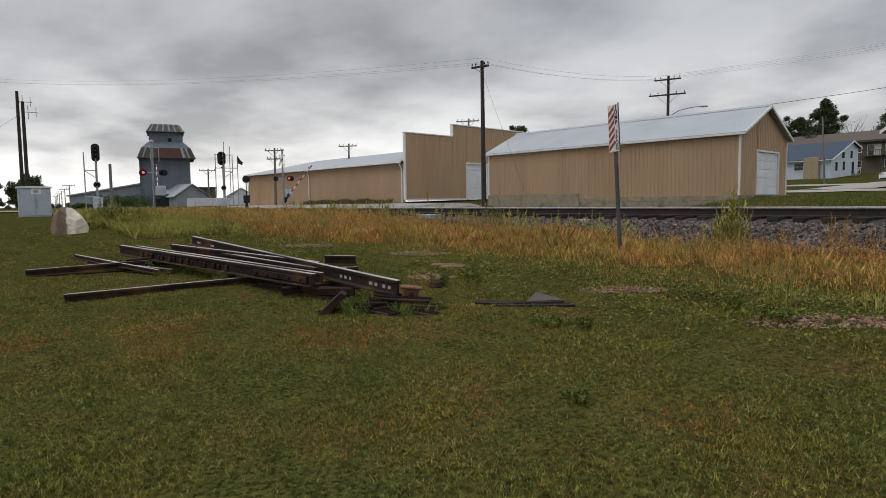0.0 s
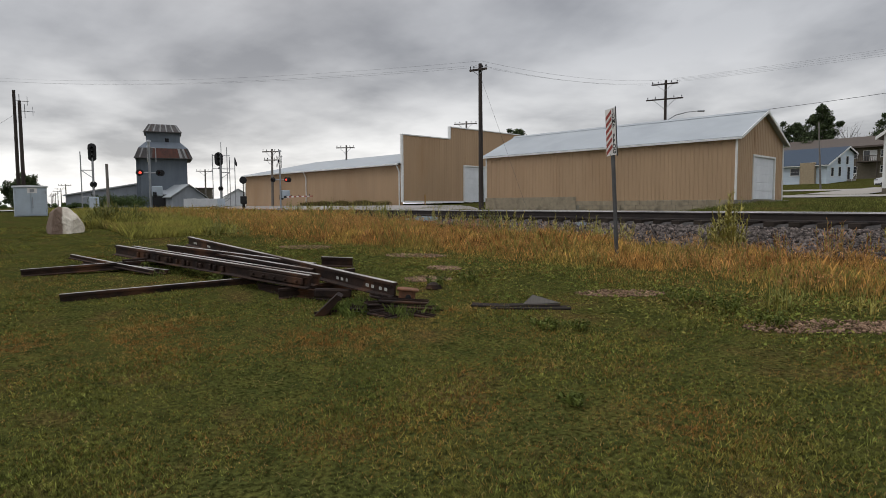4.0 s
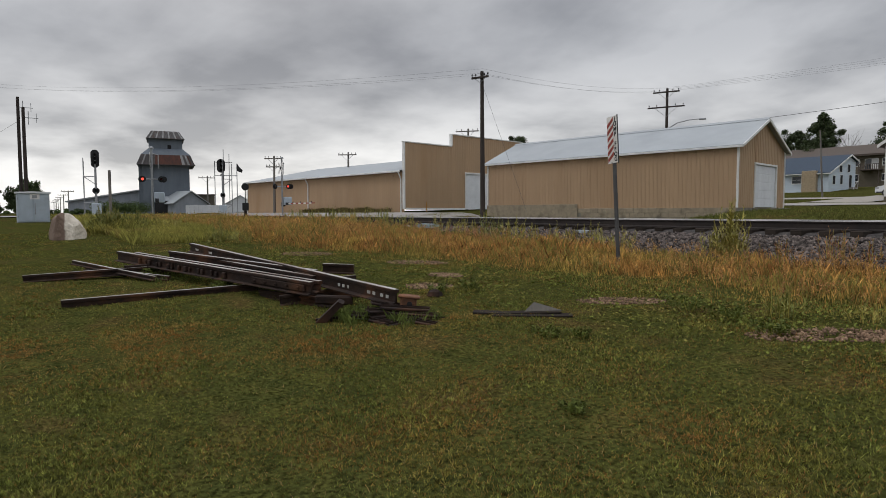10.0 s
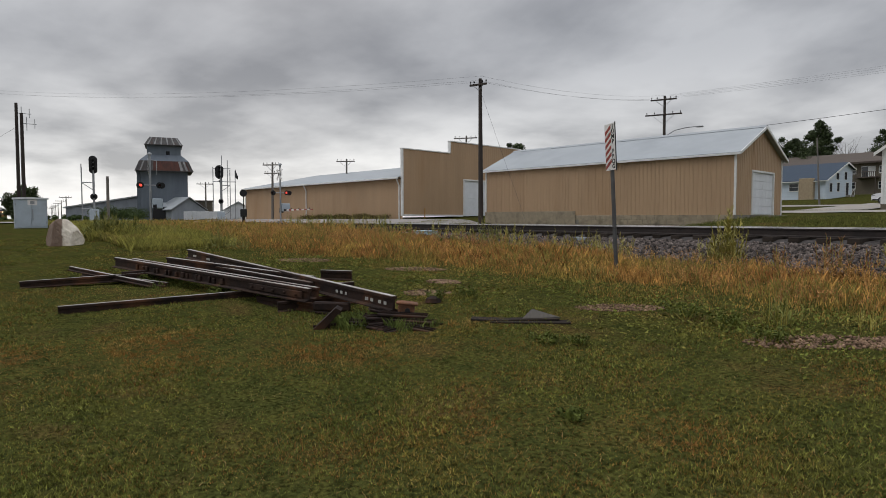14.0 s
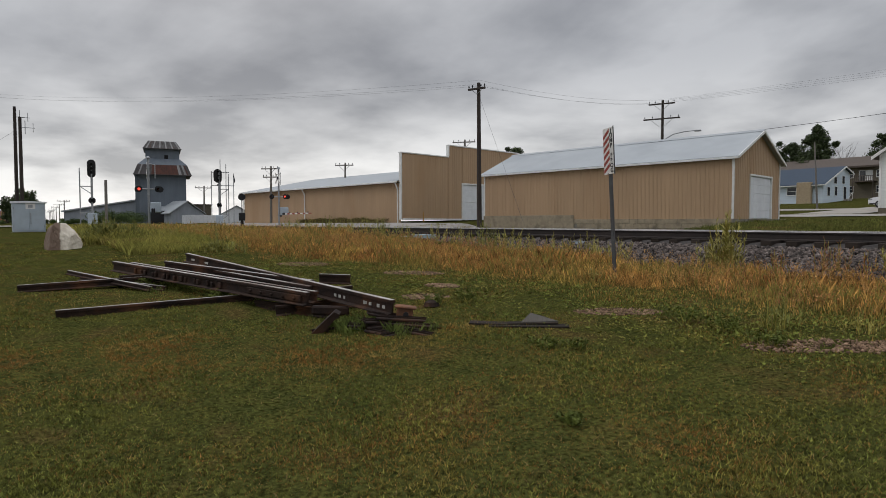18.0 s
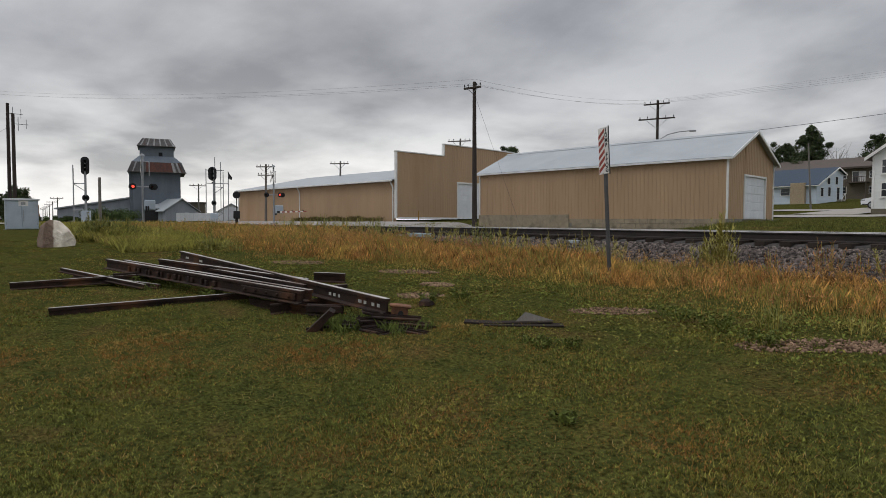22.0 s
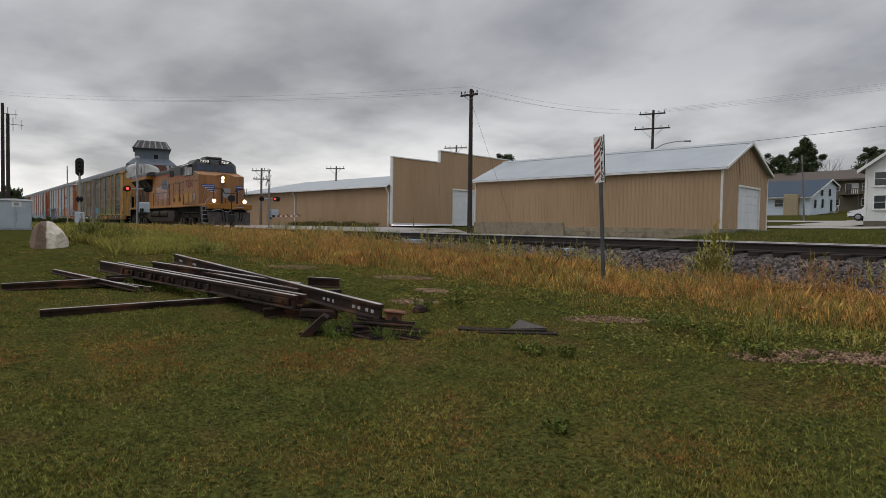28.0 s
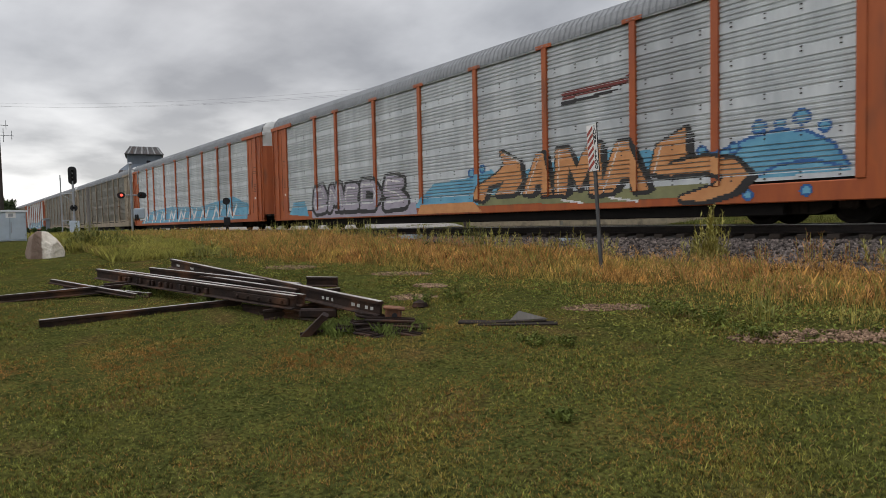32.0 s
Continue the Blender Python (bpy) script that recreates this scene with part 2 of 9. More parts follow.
M = {}
M["tan"] = mat("tan_steel_siding", (0.415, 0.278, 0.165), (0.365, 0.243, 0.143), 0.8, 0.6, 0, 0.05, 20, (1, 1, 0.2), c=(0.35, 0.22, 0.12), cscale=0.35)
M["white_trim"] = mat("white_painted_trim", (0.74, 0.74, 0.72), (0.62, 0.62, 0.6), 2, 0.5, 0, 0.05)
M["roof"] = mat("pale_galvanised_roof", (0.36, 0.385, 0.40), (0.30, 0.322, 0.34), 0.7, 0.5, 0.15, 0.05, 20, c=(0.27, 0.29, 0.31), cscale=0.3)
M["block"] = mat("stained_foundation_block", (0.34, 0.285, 0.20), (0.25, 0.205, 0.145), 4, 0.95, 0, 0.4, 30, c=(0.15, 0.125, 0.09), cscale=1.4, cmin=0.54, rand=0.06)
M["concrete"] = mat("weathered_concrete", (0.25, 0.23, 0.19), (0.15, 0.14, 0.115), 2.5, 0.9, 0, 0.3, 40, c=(0.09, 0.085, 0.07), cscale=1.1, cmin=0.5)
M["door_white"] = mat("white_sectional_door", (0.72, 0.74, 0.76), (0.62, 0.64, 0.66), 1.5, 0.5, 0, 0.04)
M["wood_pole"] = mat("creosoted_pole_wood", (0.055, 0.042, 0.034), (0.028, 0.022, 0.02), 6, 0.9, 0, 0.4, 30, (1, 1, 0.12))
M["grey_pole"] = mat("weathered_grey_wood", (0.20, 0.18, 0.16), (0.12, 0.11, 0.10), 6, 0.9, 0, 0.4, 30, (1, 1, 0.12))
M["wire"] = mat("dark_wire", (0.06, 0.06, 0.065), rough=0.6, bump=0)
M["steel_rail"] = mat("rusty_rail_steel", (0.048, 0.028, 0.020), (0.016, 0.011, 0.010), 5, 0.8, 0.2, 0.35, 50, c=(0.10, 0.046, 0.024), cscale=1.6, cmin=0.52, spec=0.2)
M["rail_head"] = mat("polished_rail_head", (0.48, 0.46, 0.45), (0.32, 0.30, 0.29), 4, 0.35, 0.7, 0.03, spec=0.5)
M["track_rail"] = mat("dark_track_rail", (0.045, 0.034, 0.030), (0.022, 0.018, 0.017), 4, 0.8, 0.2, 0.15)
M["tie"] = mat("creosoted_tie", (0.05, 0.040, 0.033), (0.024, 0.020, 0.018), 5, 0.97, 0, 0.5, 30, (0.2, 1, 1), rand=0.25, spec=0.05)
M["stone"] = mat("grey_ballast_stone", (0.160, 0.132, 0.118), (0.038, 0.031, 0.028), 9, 0.9, 0, 0.3, 60, island=0.85, spec=0.15)
M["bed"] = mat("packed_ballast_bed", (0.050, 0.042, 0.038), (0.018, 0.015, 0.014), 14, 0.95, 0, 0.8, 30, c=(0.075, 0.064, 0.058), cscale=9)
M["gravel"] = mat("grey_gravel_road", (0.30, 0.275, 0.25), (0.21, 0.195, 0.18), 3, 0.95, 0, 0.4, 50, c=(0.36, 0.33, 0.30), cscale=0.4)
M["cement_road"] = mat("pale_concrete_road", (0.34, 0.31, 0.27), (0.26, 0.24, 0.21), 1.2, 0.9, 0, 0.15)
M["grey_metal"] = mat("light_grey_painted_metal", (0.41, 0.47, 0.53), (0.35, 0.40, 0.45), 2, 0.5, 0.1, 0.05, c=(0.31, 0.33, 0.35), cscale=1.2)
M["black"] = mat("matt_black_paint", (0.016, 0.016, 0.018), (0.010, 0.010, 0.011), 4, 0.65, 0, 0.05)
M["galv"] = mat("galvanised_steel", (0.34, 0.35, 0.36), (0.25, 0.26, 0.27), 4, 0.5, 0.5, 0.06)
M["dark_post"] = mat("dull_dark_steel", (0.10, 0.10, 0.10), (0.06, 0.06, 0.062), 5, 0.6, 0.4, 0.05)
M["white"] = mat("white_reflective_sheet", (0.72, 0.70, 0.68), (0.62, 0.60, 0.58), 6, 0.5, 0, 0.02)
M["red"] = mat("red_reflective_sheet", (0.30, 0.045, 0.030), (0.24, 0.036, 0.025), 6, 0.5, 0, 0.02)
M["letter"] = mat("black_lettering", (0.02, 0.02, 0.02), rough=0.6, bump=0)
M["chalk"] = mat("white_paint_mark", (0.50, 0.49, 0.46), (0.32, 0.31, 0.29), 9, 0.8, 0, 0.1)
M["rust_bright"] = mat("orange_rust", (0.22, 0.095, 0.045), (0.10, 0.048, 0.028), 9, 0.9, 0, 0.4)
M["red_lamp"] = mat("lit_red_lens", (1.0, 0.10, 0.06), (0.9, 0.07, 0.05), 4, 0.3, 0, 0, glow=1.6)
M["dark_lens"] = mat("unlit_red_lens", (0.06, 0.012, 0.012), rough=0.3, bump=0)
# worn scrap rail tops, lightened so the colour carries the sky's reflection
M["sky_pale_head"] = mat("worn_sky_pale_rail_top", (0.56, 0.53, 0.51), (0.26, 0.225, 0.20), 6, 0.45, 0.35, 0.1, 40, (0.3, 1, 1), c=(0.13, 0.088, 0.065), cscale=1.2, cmin=0.58)
M["turf"] = mat("lawn_turf", (0.066, 0.064, 0.017), (0.036, 0.041, 0.012), 4.0, 0.95, 0, 0.9, 45, c=(0.085, 0.052, 0.022), cscale=1.2, cmin=0.54, spec=0.0, speck=0.6, spscale=30, soft=0.26)
M["blade"] = mat("lawn_blades", (0.200, 0.192, 0.042), (0.102, 0.121, 0.028), 1.3, 0.8, 0, 0, c=(0.265, 0.185, 0.044), cscale=0.8, cmin=0.55, island=0.6, spec=0.05, speck=0.75, spscale=24, soft=0.26)


# ---- ground ----
def lie(x, y):
    """Height of the ground (numpy arrays or numbers)."""
    x, y = np.asarray(x, float), np.asarray(y, float)
    zx = np.interp(x, [-60, -45, -33, -18.5, -13, -8, -4], [1.32, 1.25, 1.12, 0.80, 0.40, 0.10, 0.0])
    zy = np.interp(y, [1, 9, 10.4], [0, 0.52, 0.66])
    near = zx + zy * (1 - zx / 1.36)
    far = np.interp(y, [18.5, 21, 26, 34, 50, 62, 70, 90, 105, 118, 136, 400], [0.95, 1.15, 1.46, 1.55, 2.05, 2.6, 3.0, 3.9, 4.5, 5.4, 6.2, 7.0])
    side = np.interp(x, [-110, -66, -46], [0.0, 0.3, 1.0])
    far = np.where(y > 34, 1.55 + (far - 1.55) * side, far)
    # a dip along the shed, and a low grassy bank east of it
    far = far - 0.34 * np.interp(x, [-32.5, -30.5, -14.9, -13.4], [0, 1, 1, 0]) * np.interp(y, [20, 23.5, 29.9, 30.6], [0, 1, 1, 0])
    far = far + 0.22 * np.interp(x, [-13.6, -11.8], [0, 1]) * np.interp(y, [23, 28.5, 36, 48], [0, 1, 1, 0])
    t = np.clip((y - 10.4) / 8.1, 0, 1)
    z = np.where(y < 10.4, near, np.where(y > 18.5, far, near * (1 - t) + 0.95 * t))
    bumps = 0.02 * np.sin(x * 1.3 + 0.6 * y) * np.sin(y * 1.1 - 0.5 * x)
    return z + bumps * (np.abs(x) < 40)


def steps(*spans):
    out = []
    for a, b, d in spans:
        n = max(1, int(round((b - a) / d)))
        out += [a + (b - a) * i / n for i in range(n)]
    return out + [spans[-1][1]]


xs = steps((-2500, -300, 300), (-300, -60, 20), (-60, -30, 2), (-30, 12, 0.4), (12, 60, 6), (60, 2500, 400))
ys = steps((-2500, -200, 300), (-200, -10, 20), (-10, 20, 0.4), (20, 40, 1.5), (40, 130, 6), (130, 2500, 250))
solid("ground", Geo().sheet(xs, ys, lambda x, y: (x, y, float(lie(x, y)))), M["turf"],
      "mown lawn with brown dry patches and rough grass", "ground", kind="structure", smooth=True)

# ballast bed: a raised bank under the track
bed_prof = [(10.3, 0.50), (10.6, 0.70), (11.4, 0.82), (12.15, 0.95), (12.7, 1.0), (13.05, 1.04), (13.3, 1.11), (16.2, 1.165), (16.7, 1.12), (17.8, 0.92), (18.4, 0.75)]
solid("track_bed", Geo().sheet([-2400, -700, -200] + steps((-80, 6, 1), (6, 60, 9)) + [400, 2400], range(len(bed_prof)), lambda x, i: (x, bed_prof[i][0] + 0.06 * math.sin(x * 0.9 + i), bed_prof[i][1])),
      M["bed"], "bank of grey crushed stone under the railway track", "ballast", kind="structure")


# ---- railway track ----
def rail_profile(y, top, h=0.18, head=0.036, base=0.074):
    return [(y - base, top - h), (y + base, top - h), (y + base, top - h + 0.012), (y + 0.012, top - h + 0.03), (y + 0.012, top - 0.045),
            (y + head, top - 0.036), (y + head, top - 0.006), (y + head - 0.008, top), (y - head + 0.008, top), (y - head, top - 0.006), (y - head, top - 0.036), (y - 0.012, top - 0.045),
            (y - 0.012, top - h + 0.03), (y - base, top - h + 0.012)]


track = thing("railway_track", pose(0, 0, 0), "single railway track with dark rails on wooden ties in grey ballast", "railway track", kind="structure")
for y in (TRACK_Y - 0.755, TRACK_Y + 0.755):
    r = part("rail", Geo().prism(rail_profile(y, RAIL), 0, -2400, 400), M["track_rail"], track)
    part("rail_head", Geo().prism([(y - 0.039, RAIL - 0.011), (y + 0.039, RAIL - 0.011), (y + 0.038, RAIL - 0.003), (y + 0.028, RAIL + 0.004), (y - 0.028, RAIL + 0.004), (y - 0.038, RAIL - 0.003)], 0, -2400, 400), M["rail_head"], r, "polished running surface with worn shoulders")
tie_me = Geo().box(-0.11, 0.11, -1.28, 1.28, -0.17, 0, 0.012).mesh("tie", M["tie"])
for i in range(190):
    part("tie", tie_me, None, track, m=pose(4 - i * 0.52, TRACK_Y + random.uniform(-0.05, 0.05), RAIL - 0.182 + random.uniform(-0.004, 0.004), rz=random.uniform(-1, 1)))


# ---- metal buildings ----
def ribbed(g, p, d, length, z0, z1, out, pitch=0.23, depth=0.018, cut=None):
    """A ribbed steel wall from p along d; out is its outward side. cut(u) gives the top at u."""
    p, d, out = Vector(p), Vector(d), Vector(out)
    u, us = 0.0, []
    while u < length - 0.01:
        us += [(u, 0), (min(u + pitch * 0.62, length), 0), (min(u + pitch * 0.72, length), depth), (min(u + pitch * 0.9, length), depth)]
        u += pitch
    us.append((length, 0))
    k = len(g.v)
    for u, w in us:
        q = p + d * u + out * w
        g.v += [(q.x, q.y, z0), (q.x, q.y, cut(u) if cut else z1)]
    g.f += [(k + 2 * i, k + 2 * i + 2, k + 2 * i + 3, k + 2 * i + 1) for i in range(len(us) - 1)]
    return g


BANG = 0.10      # the sheds stand turned by this against the track (radians)
EX = Vector((math.cos(BANG), math.sin(BANG), 0))
EN = Vector((-math.sin(BANG), math.cos(BANG), 0))


def roof_slope(length, run, rise, thick=0.05, pitch=0.6):
    """A sloping metal roof in its own space: x along the eave, y up the slope's run, ribs along the slope."""
    g = Geo()
    g.prism([(0, 0), (run, rise), (run, rise - thick), (0, -thick)], 0, 0, length)
    return g


def garage():
    L, W, z0, ze, zp = 16.3, 6.5, 1.73, 4.79, 6.26
    # own space: origin at the near right corner of the wall; x runs back along the long wall
    m = Matrix.Translation((-14.85, 29.6, 0)) @ Matrix.Rotation(BANG, 4, "Z")
    t = thing("storage_shed", m, "long tan ribbed-steel shed with pale roof and white garage door", "shed")
    part("front_wall", ribbed(Geo(), (-L, 0, 0), (1, 0, 0), L, z0, ze, (0, -1, 0)), M["tan"], t)
    part("back_wall", ribbed(Geo(), (0, W, 0), (-1, 0, 0), L, z0, ze, (0, 1, 0)), M["tan"], t)
    top = lambda u: ze + (zp - ze) * (1 - abs(u - W / 2) / (W / 2))
    g = Geo()
    dx0, dx1, dz = 2.2, 5.2, z0 + 2.2
    ribbed(g, (0, 0, 0), (0, 1, 0), dx0, z0, ze, (1, 0, 0), cut=top)
    ribbed(g, (0, dx1, 0), (0, 1, 0), W - dx1, z0, ze, (1, 0, 0), cut=lambda u: top(u + dx1))
    ribbed(g, (0, dx0, 0), (0, 1, 0), dx1 - dx0, dz, ze, (1, 0, 0), cut=lambda u: top(u + dx0))
    part("gable_wall", g, M["tan"], t)
    part("rear_gable", ribbed(Geo(), (-L, W, 0), (0, -1, 0), W, z0, ze, (-1, 0, 0), cut=top), M["tan"], t)
    fd = part("foundation", Geo().box(-L - 0.02, 0.02, -0.045, W + 0.05, 0.9, z0, 0.01), M["concrete"], t, "stained block foundation wall")
    rows = [(0.98, 1.22), (1.23, 1.47), (1.48, z0 - 0.008)]
    for r_, (za, zb) in enumerate(rows):
        x = -L + 7.2 + 0.22 * (r_ % 2)
        while x < -0.05:
            part("foundation_block", Geo().box(x, min(x + 0.44, 0.0), -0.068, -0.044, za, zb, 0.008), M["block"], fd)
            x += 0.455
    part("footing", Geo().box(-L - 0.02, -L + 7.2, -0.10, -0.062, 0.9, z0 + 0.26, 0.01), M["block"], t, "raised rough concrete curb")
    o, rise = 0.2, (zp - ze) / (W / 2)
    for s in (0, 1):
        run = W / 2 + o
        g = roof_slope(L + 0.6, run, run * rise)
        mm = pose(-L - 0.3, -o, ze - o * rise + 0.06) if s == 0 else pose(0.3, W + o, ze - o * rise + 0.06, rz=180)
        part("roof_slope", g, M["roof"], t, m=mm)
        ye = -o if s == 0 else W + o
        y0, y1 = (ye - 0.02, ye + 0.02)
        part("eave_fascia", Geo().box(-L - 0.3, 0.3, y0, y1, ze - o * rise - 0.07, ze - o * rise + 0.03, 0.005), M["white_trim"], t, "white eave trim")
        sl = math.atan2(zp - ze, W / 2)
        g = Geo()
        ln = run / math.cos(sl)
        g.box(-0.02, 0.03, 0, ln, -0.11, 0.02, 0.005)
        part("barge_board", g, M["white_trim"], t, "white barge board",
             m=pose(0.3, -o, ze - o * rise + 0.05, rx=math.degrees(sl)) if s == 0 else Matrix.Translation((0.3, W + o, ze - o * rise + 0.05)) @ Matrix.Rotation(math.pi, 4, "Z") @ Matrix.Rotation(sl, 4, "X") @ Matrix.Translation((0.01, 0, 0)))
    part("ridge_cap", Geo().prism([(W / 2 - 0.18, zp - 0.0), (W / 2, zp + 0.13), (W / 2 + 0.18, zp - 0.0)], 0, -L - 0.3, 0.3), M["roof"], t)
    for x, y in ((0, 0), (0, W), (-L, 0)):
        part("corner_trim", Geo().box(x - 0.045, x + 0.045, y - 0.05, y + 0.05, z0, ze, 0.006), M["white_trim"], t, "white corner trim")
    d = part("garage_door", Geo().box(-0.1, -0.06, dx0, dx1, z0 + 0.02, dz), M["door_white"], t, "white sectional overhead door")
    n = 5
    for i in range(n):
        h = (dz - z0 - 0.03) / n
        part("door_panel", Geo().box(-0.06, -0.035, dx0 + 0.01, dx1 - 0.01, z0 + 0.03 + i * h, z0 + 0.03 + (i + 1) * h - 0.02, 0.008), M["door_white"], d)
        for k in range(6):
            q = (dx1 - dx0 - 0.1) / 6
            part("raised_field", Geo().box(-0.035, -0.0315, dx0 + 0.10 + k * q, dx0 + 0.02 + (k + 1) * q, z0 + 0.10 + i * h, z0 + (i + 1) * h - 0.07, 0.01), M["door_white"], d)
    part("door_frame", Geo().box(-0.1, 0.05, dx0 - 0.1, dx0, z0, dz + 0.1, 0.005).box(-0.1, 0.05, dx1, dx1 + 0.1, z0, dz + 0.1, 0.005).box(-0.1, 0.05, dx0, dx1, dz, dz + 0.1, 0.005), M["white_trim"], t, "white door frame")
    part("door_apron", Geo().box(0.03, 1.2, dx0 - 0.3, dx1 + 0.3, 1.2, 1.70, 0.02), M["concrete"], t, "small concrete apron")


garage()


def warehouse():
    # own space: origin at the foot of the near corner of the false front; x back along the long wall is negative
    L, W, z0, ze = 29.5, 20.0, 1.79, 5.12
    z1, z2, step = 7.56, 8.66, 5.74
    m = Matrix.Translation((-44.13, 30.0, 0)) @ Matrix.Rotation(BANG, 4, "Z")
    t = thing("warehouse", m, "long tan steel warehouse with stepped false front and pale roof", "warehouse")
    d0, d1, dz = 7.6, 10.9, z0 + 3.35
    g = Geo()
    cut = lambda u: z1 if u < step else z2
    ribbed(g, (0, 0, 0), (0, 1, 0), step, z0, z1, (1, 0, 0), 0.3)
    ribbed(g, (0, step, 0), (0, 1, 0), d0 - step, z0, z2, (1, 0, 0), 0.3)
    ribbed(g, (0, d0, 0), (0, 1, 0), d1 - d0, dz, z2, (1, 0, 0), 0.3)
    ribbed(g, (0, d1, 0), (0, 1, 0), W - 4 - d1, z0, z2, (1, 0, 0), 0.3)
    part("false_front", g, M["tan"], t)
    part("front_back", Geo().box(-0.22, -0.04, 0.0, step, z0, z1 - 0.02).box(-0.22, -0.04, step, d0, z0, z2 - 0.02).box(-0.22, -0.04, d1, W - 4, z0, z2 - 0.02), M["tan"], t)
    part("front_coping", Geo().box(-0.25, 0.08, -0.08, step, z1, z1 + 0.10, 0.01).box(-0.25, 0.08, step - 0.06, W - 4, z2, z2 + 0.10, 0.01).box(-0.25, 0.08, step - 0.06, step + 0.06, z1 + 0.102, z2 - 0.002, 0.01), M["white_trim"], t, "white coping trim")
    part("corner_trim", Geo().box(-0.2, 0.06, -0.06, 0.08, z0, z1 - 0.002, 0.008), M["white_trim"], t, "white corner trim")
    part("base_trim", Geo().box(0.035, 0.08, 0.142, d0 - 0.14, z0 - 0.05, z0 + 0.12, 0.005), M["white_trim"], t, "white base trim")
    part("long_wall", ribbed(Geo(), (-L, 0, 0), (1, 0, 0), L, z0 - 0.5, ze, (0, -1, 0), 0.3), M["tan"], t)
    part("end_wall", ribbed(Geo(), (-L, W, 0), (0, -1, 0), W, z0 - 0.5, ze, (-1, 0, 0), 0.3), M["tan"], t)
    part("roof_slope", roof_slope(L, W / 2 + 0.4, 2.1), M["roof"], t, m=pose(-L - 0.3, -0.4, ze + 0.02))
    part("roof_slope", roof_slope(L, W / 2 + 0.4, 2.1), M["roof"], t, m=pose(-0.3, W + 0.4, ze + 0.02, rz=180))
    part("eave_gutter", Geo().box(-L - 0.3, -0.1, -0.5, -0.38, ze - 0.14, ze + 0.0, 0.02), M["white_trim"], t, "white gutter along the eave")
    # near-black colour on the soffit stands for shade below the eave
    part("eave_soffit", Geo().box(-L - 0.3, -0.1, -0.38, -0.04, ze - 0.12, ze - 0.08), M["wood_pole"], t, "soffit coloured dark for the shade under the eave")
    for x in (-0.35, -15.6, -L):
        part("downspout", Geo().path([(x, -0.43, ze - 0.1), (x, -0.2, ze - 0.5), (x, -0.10, ze - 0.7), (x, -0.10, z0 - 0.3)], 0.06, 8), M["white_trim"], t, "white downspout")
    part("frame", Geo().box(-0.1, 0.08, d0 - 0.14, d0, z0, dz + 0.14, 0.005).box(-0.1, 0.08, d1, d1 + 0.14, z0, dz + 0.14, 0.005).box(-0.1, 0.08, d0, d1, dz, dz + 0.14, 0.005), M["white_trim"], t, "white door frame")
    d = part("sliding_door", Geo().box(-0.1, -0.05, d0, d1, z0 + 0.02, dz), M["door_white"], t, "pale blue-white overhead door")
    for i in range(6):
        h = (dz - z0 - 0.03) / 6
        part("door_panel", Geo().box(-0.05, -0.03, d0 + 0.01, d1 - 0.01, z0 + 0.03 + i * h, z0 + 0.03 + (i + 1) * h - 0.02, 0.008), M["door_white"], d)


warehouse()


# ---- the train ----
M["autorack_yellow"] = mat("faded_yellow_paint", (0.46, 0.250, 0.050), (0.31, 0.162, 0.036), 2.2, 0.6, 0, 0.08, 30, (1, 1, 0.25), c=(0.12, 0.064, 0.028), cscale=2.2, cmin=0.54, soft=0.2)
M["sill_grime"] = mat("rust_stained_sill", (0.20, 0.105, 0.030), (0.075, 0.045, 0.022), 1.8, 0.8, 0, 0.15, 30, (1, 1, 0.6), c=(0.05, 0.035, 0.024), cscale=0.9, cmin=0.5)
M["ttx_plate"] = mat("bright_orange_plate", (0.62, 0.24, 0.02), (0.5, 0.18, 0.02), 4, 0.6, 0, 0.03)
M["autorack_orange"] = mat("faded_orange_paint", (0.405, 0.098, 0.020), (0.270, 0.060, 0.017), 2.2, 0.6, 0, 0.08, 30, (1, 1, 0.25), c=(0.13, 0.045, 0.024), cscale=2.2, cmin=0.55, soft=0.2)
M["panel_grey"] = mat("dull_galvanised_panel", (0.175, 0.166, 0.138), (0.112, 0.104, 0.084), 1.6, 0.55, 0.1, 0.1, 30, (1, 1, 0.35), c=(0.125, 0.088, 0.056), cscale=0.7, cmin=0.5, rand=0.1, spec=0.6)
M["panel_silver"] = mat("bright_galvanised_panel", (0.58, 0.60, 0.605), (0.42, 0.44, 0.455), 2.6, 0.6, 0.15, 0.1, 30, (1, 1, 0.22), c=(0.36, 0.37, 0.38), cscale=0.6, rand=0.06)
M["car_roof"] = mat("galvanised_car_roof", (0.20, 0.208, 0.216), (0.14, 0.146, 0.152), 1.6, 0.6, 0.15, 0.1)
M["bolt_dark"] = mat("dark_bolt_heads", (0.05, 0.04, 0.035), rough=0.8, bump=0)
M["underframe"] = mat("grimy_black_steel", (0.012, 0.010, 0.009), (0.006, 0.0055, 0.005), 3, 0.9, 0, 0.2, spec=0.1)
M["truck"] = mat("dusty_brown_truck", (0.034, 0.026, 0.020), (0.015, 0.012, 0.010), 3, 0.95, 0, 0.25, spec=0.1)
M["tank"] = mat("dusty_grey_brown_tank", (0.058, 0.044, 0.034), (0.034, 0.026, 0.021), 2, 0.9, 0, 0.2, spec=0.15)
M["end_white"] = mat("grimy_white_end_paint", (0.52, 0.52, 0.50), (0.42, 0.42, 0.41), 1.2, 0.6, 0, 0.05, c=(0.34, 0.32, 0.29), cscale=0.8)
M["wheel_rim"] = mat("grimy_wheel_steel", (0.020, 0.017, 0.015), (0.010, 0.009, 0.008), 5, 0.85, 0, 0.05, spec=0.1)


SPEED, FRONT0 = 22.0, -5.45 - 22.0 * 29.5


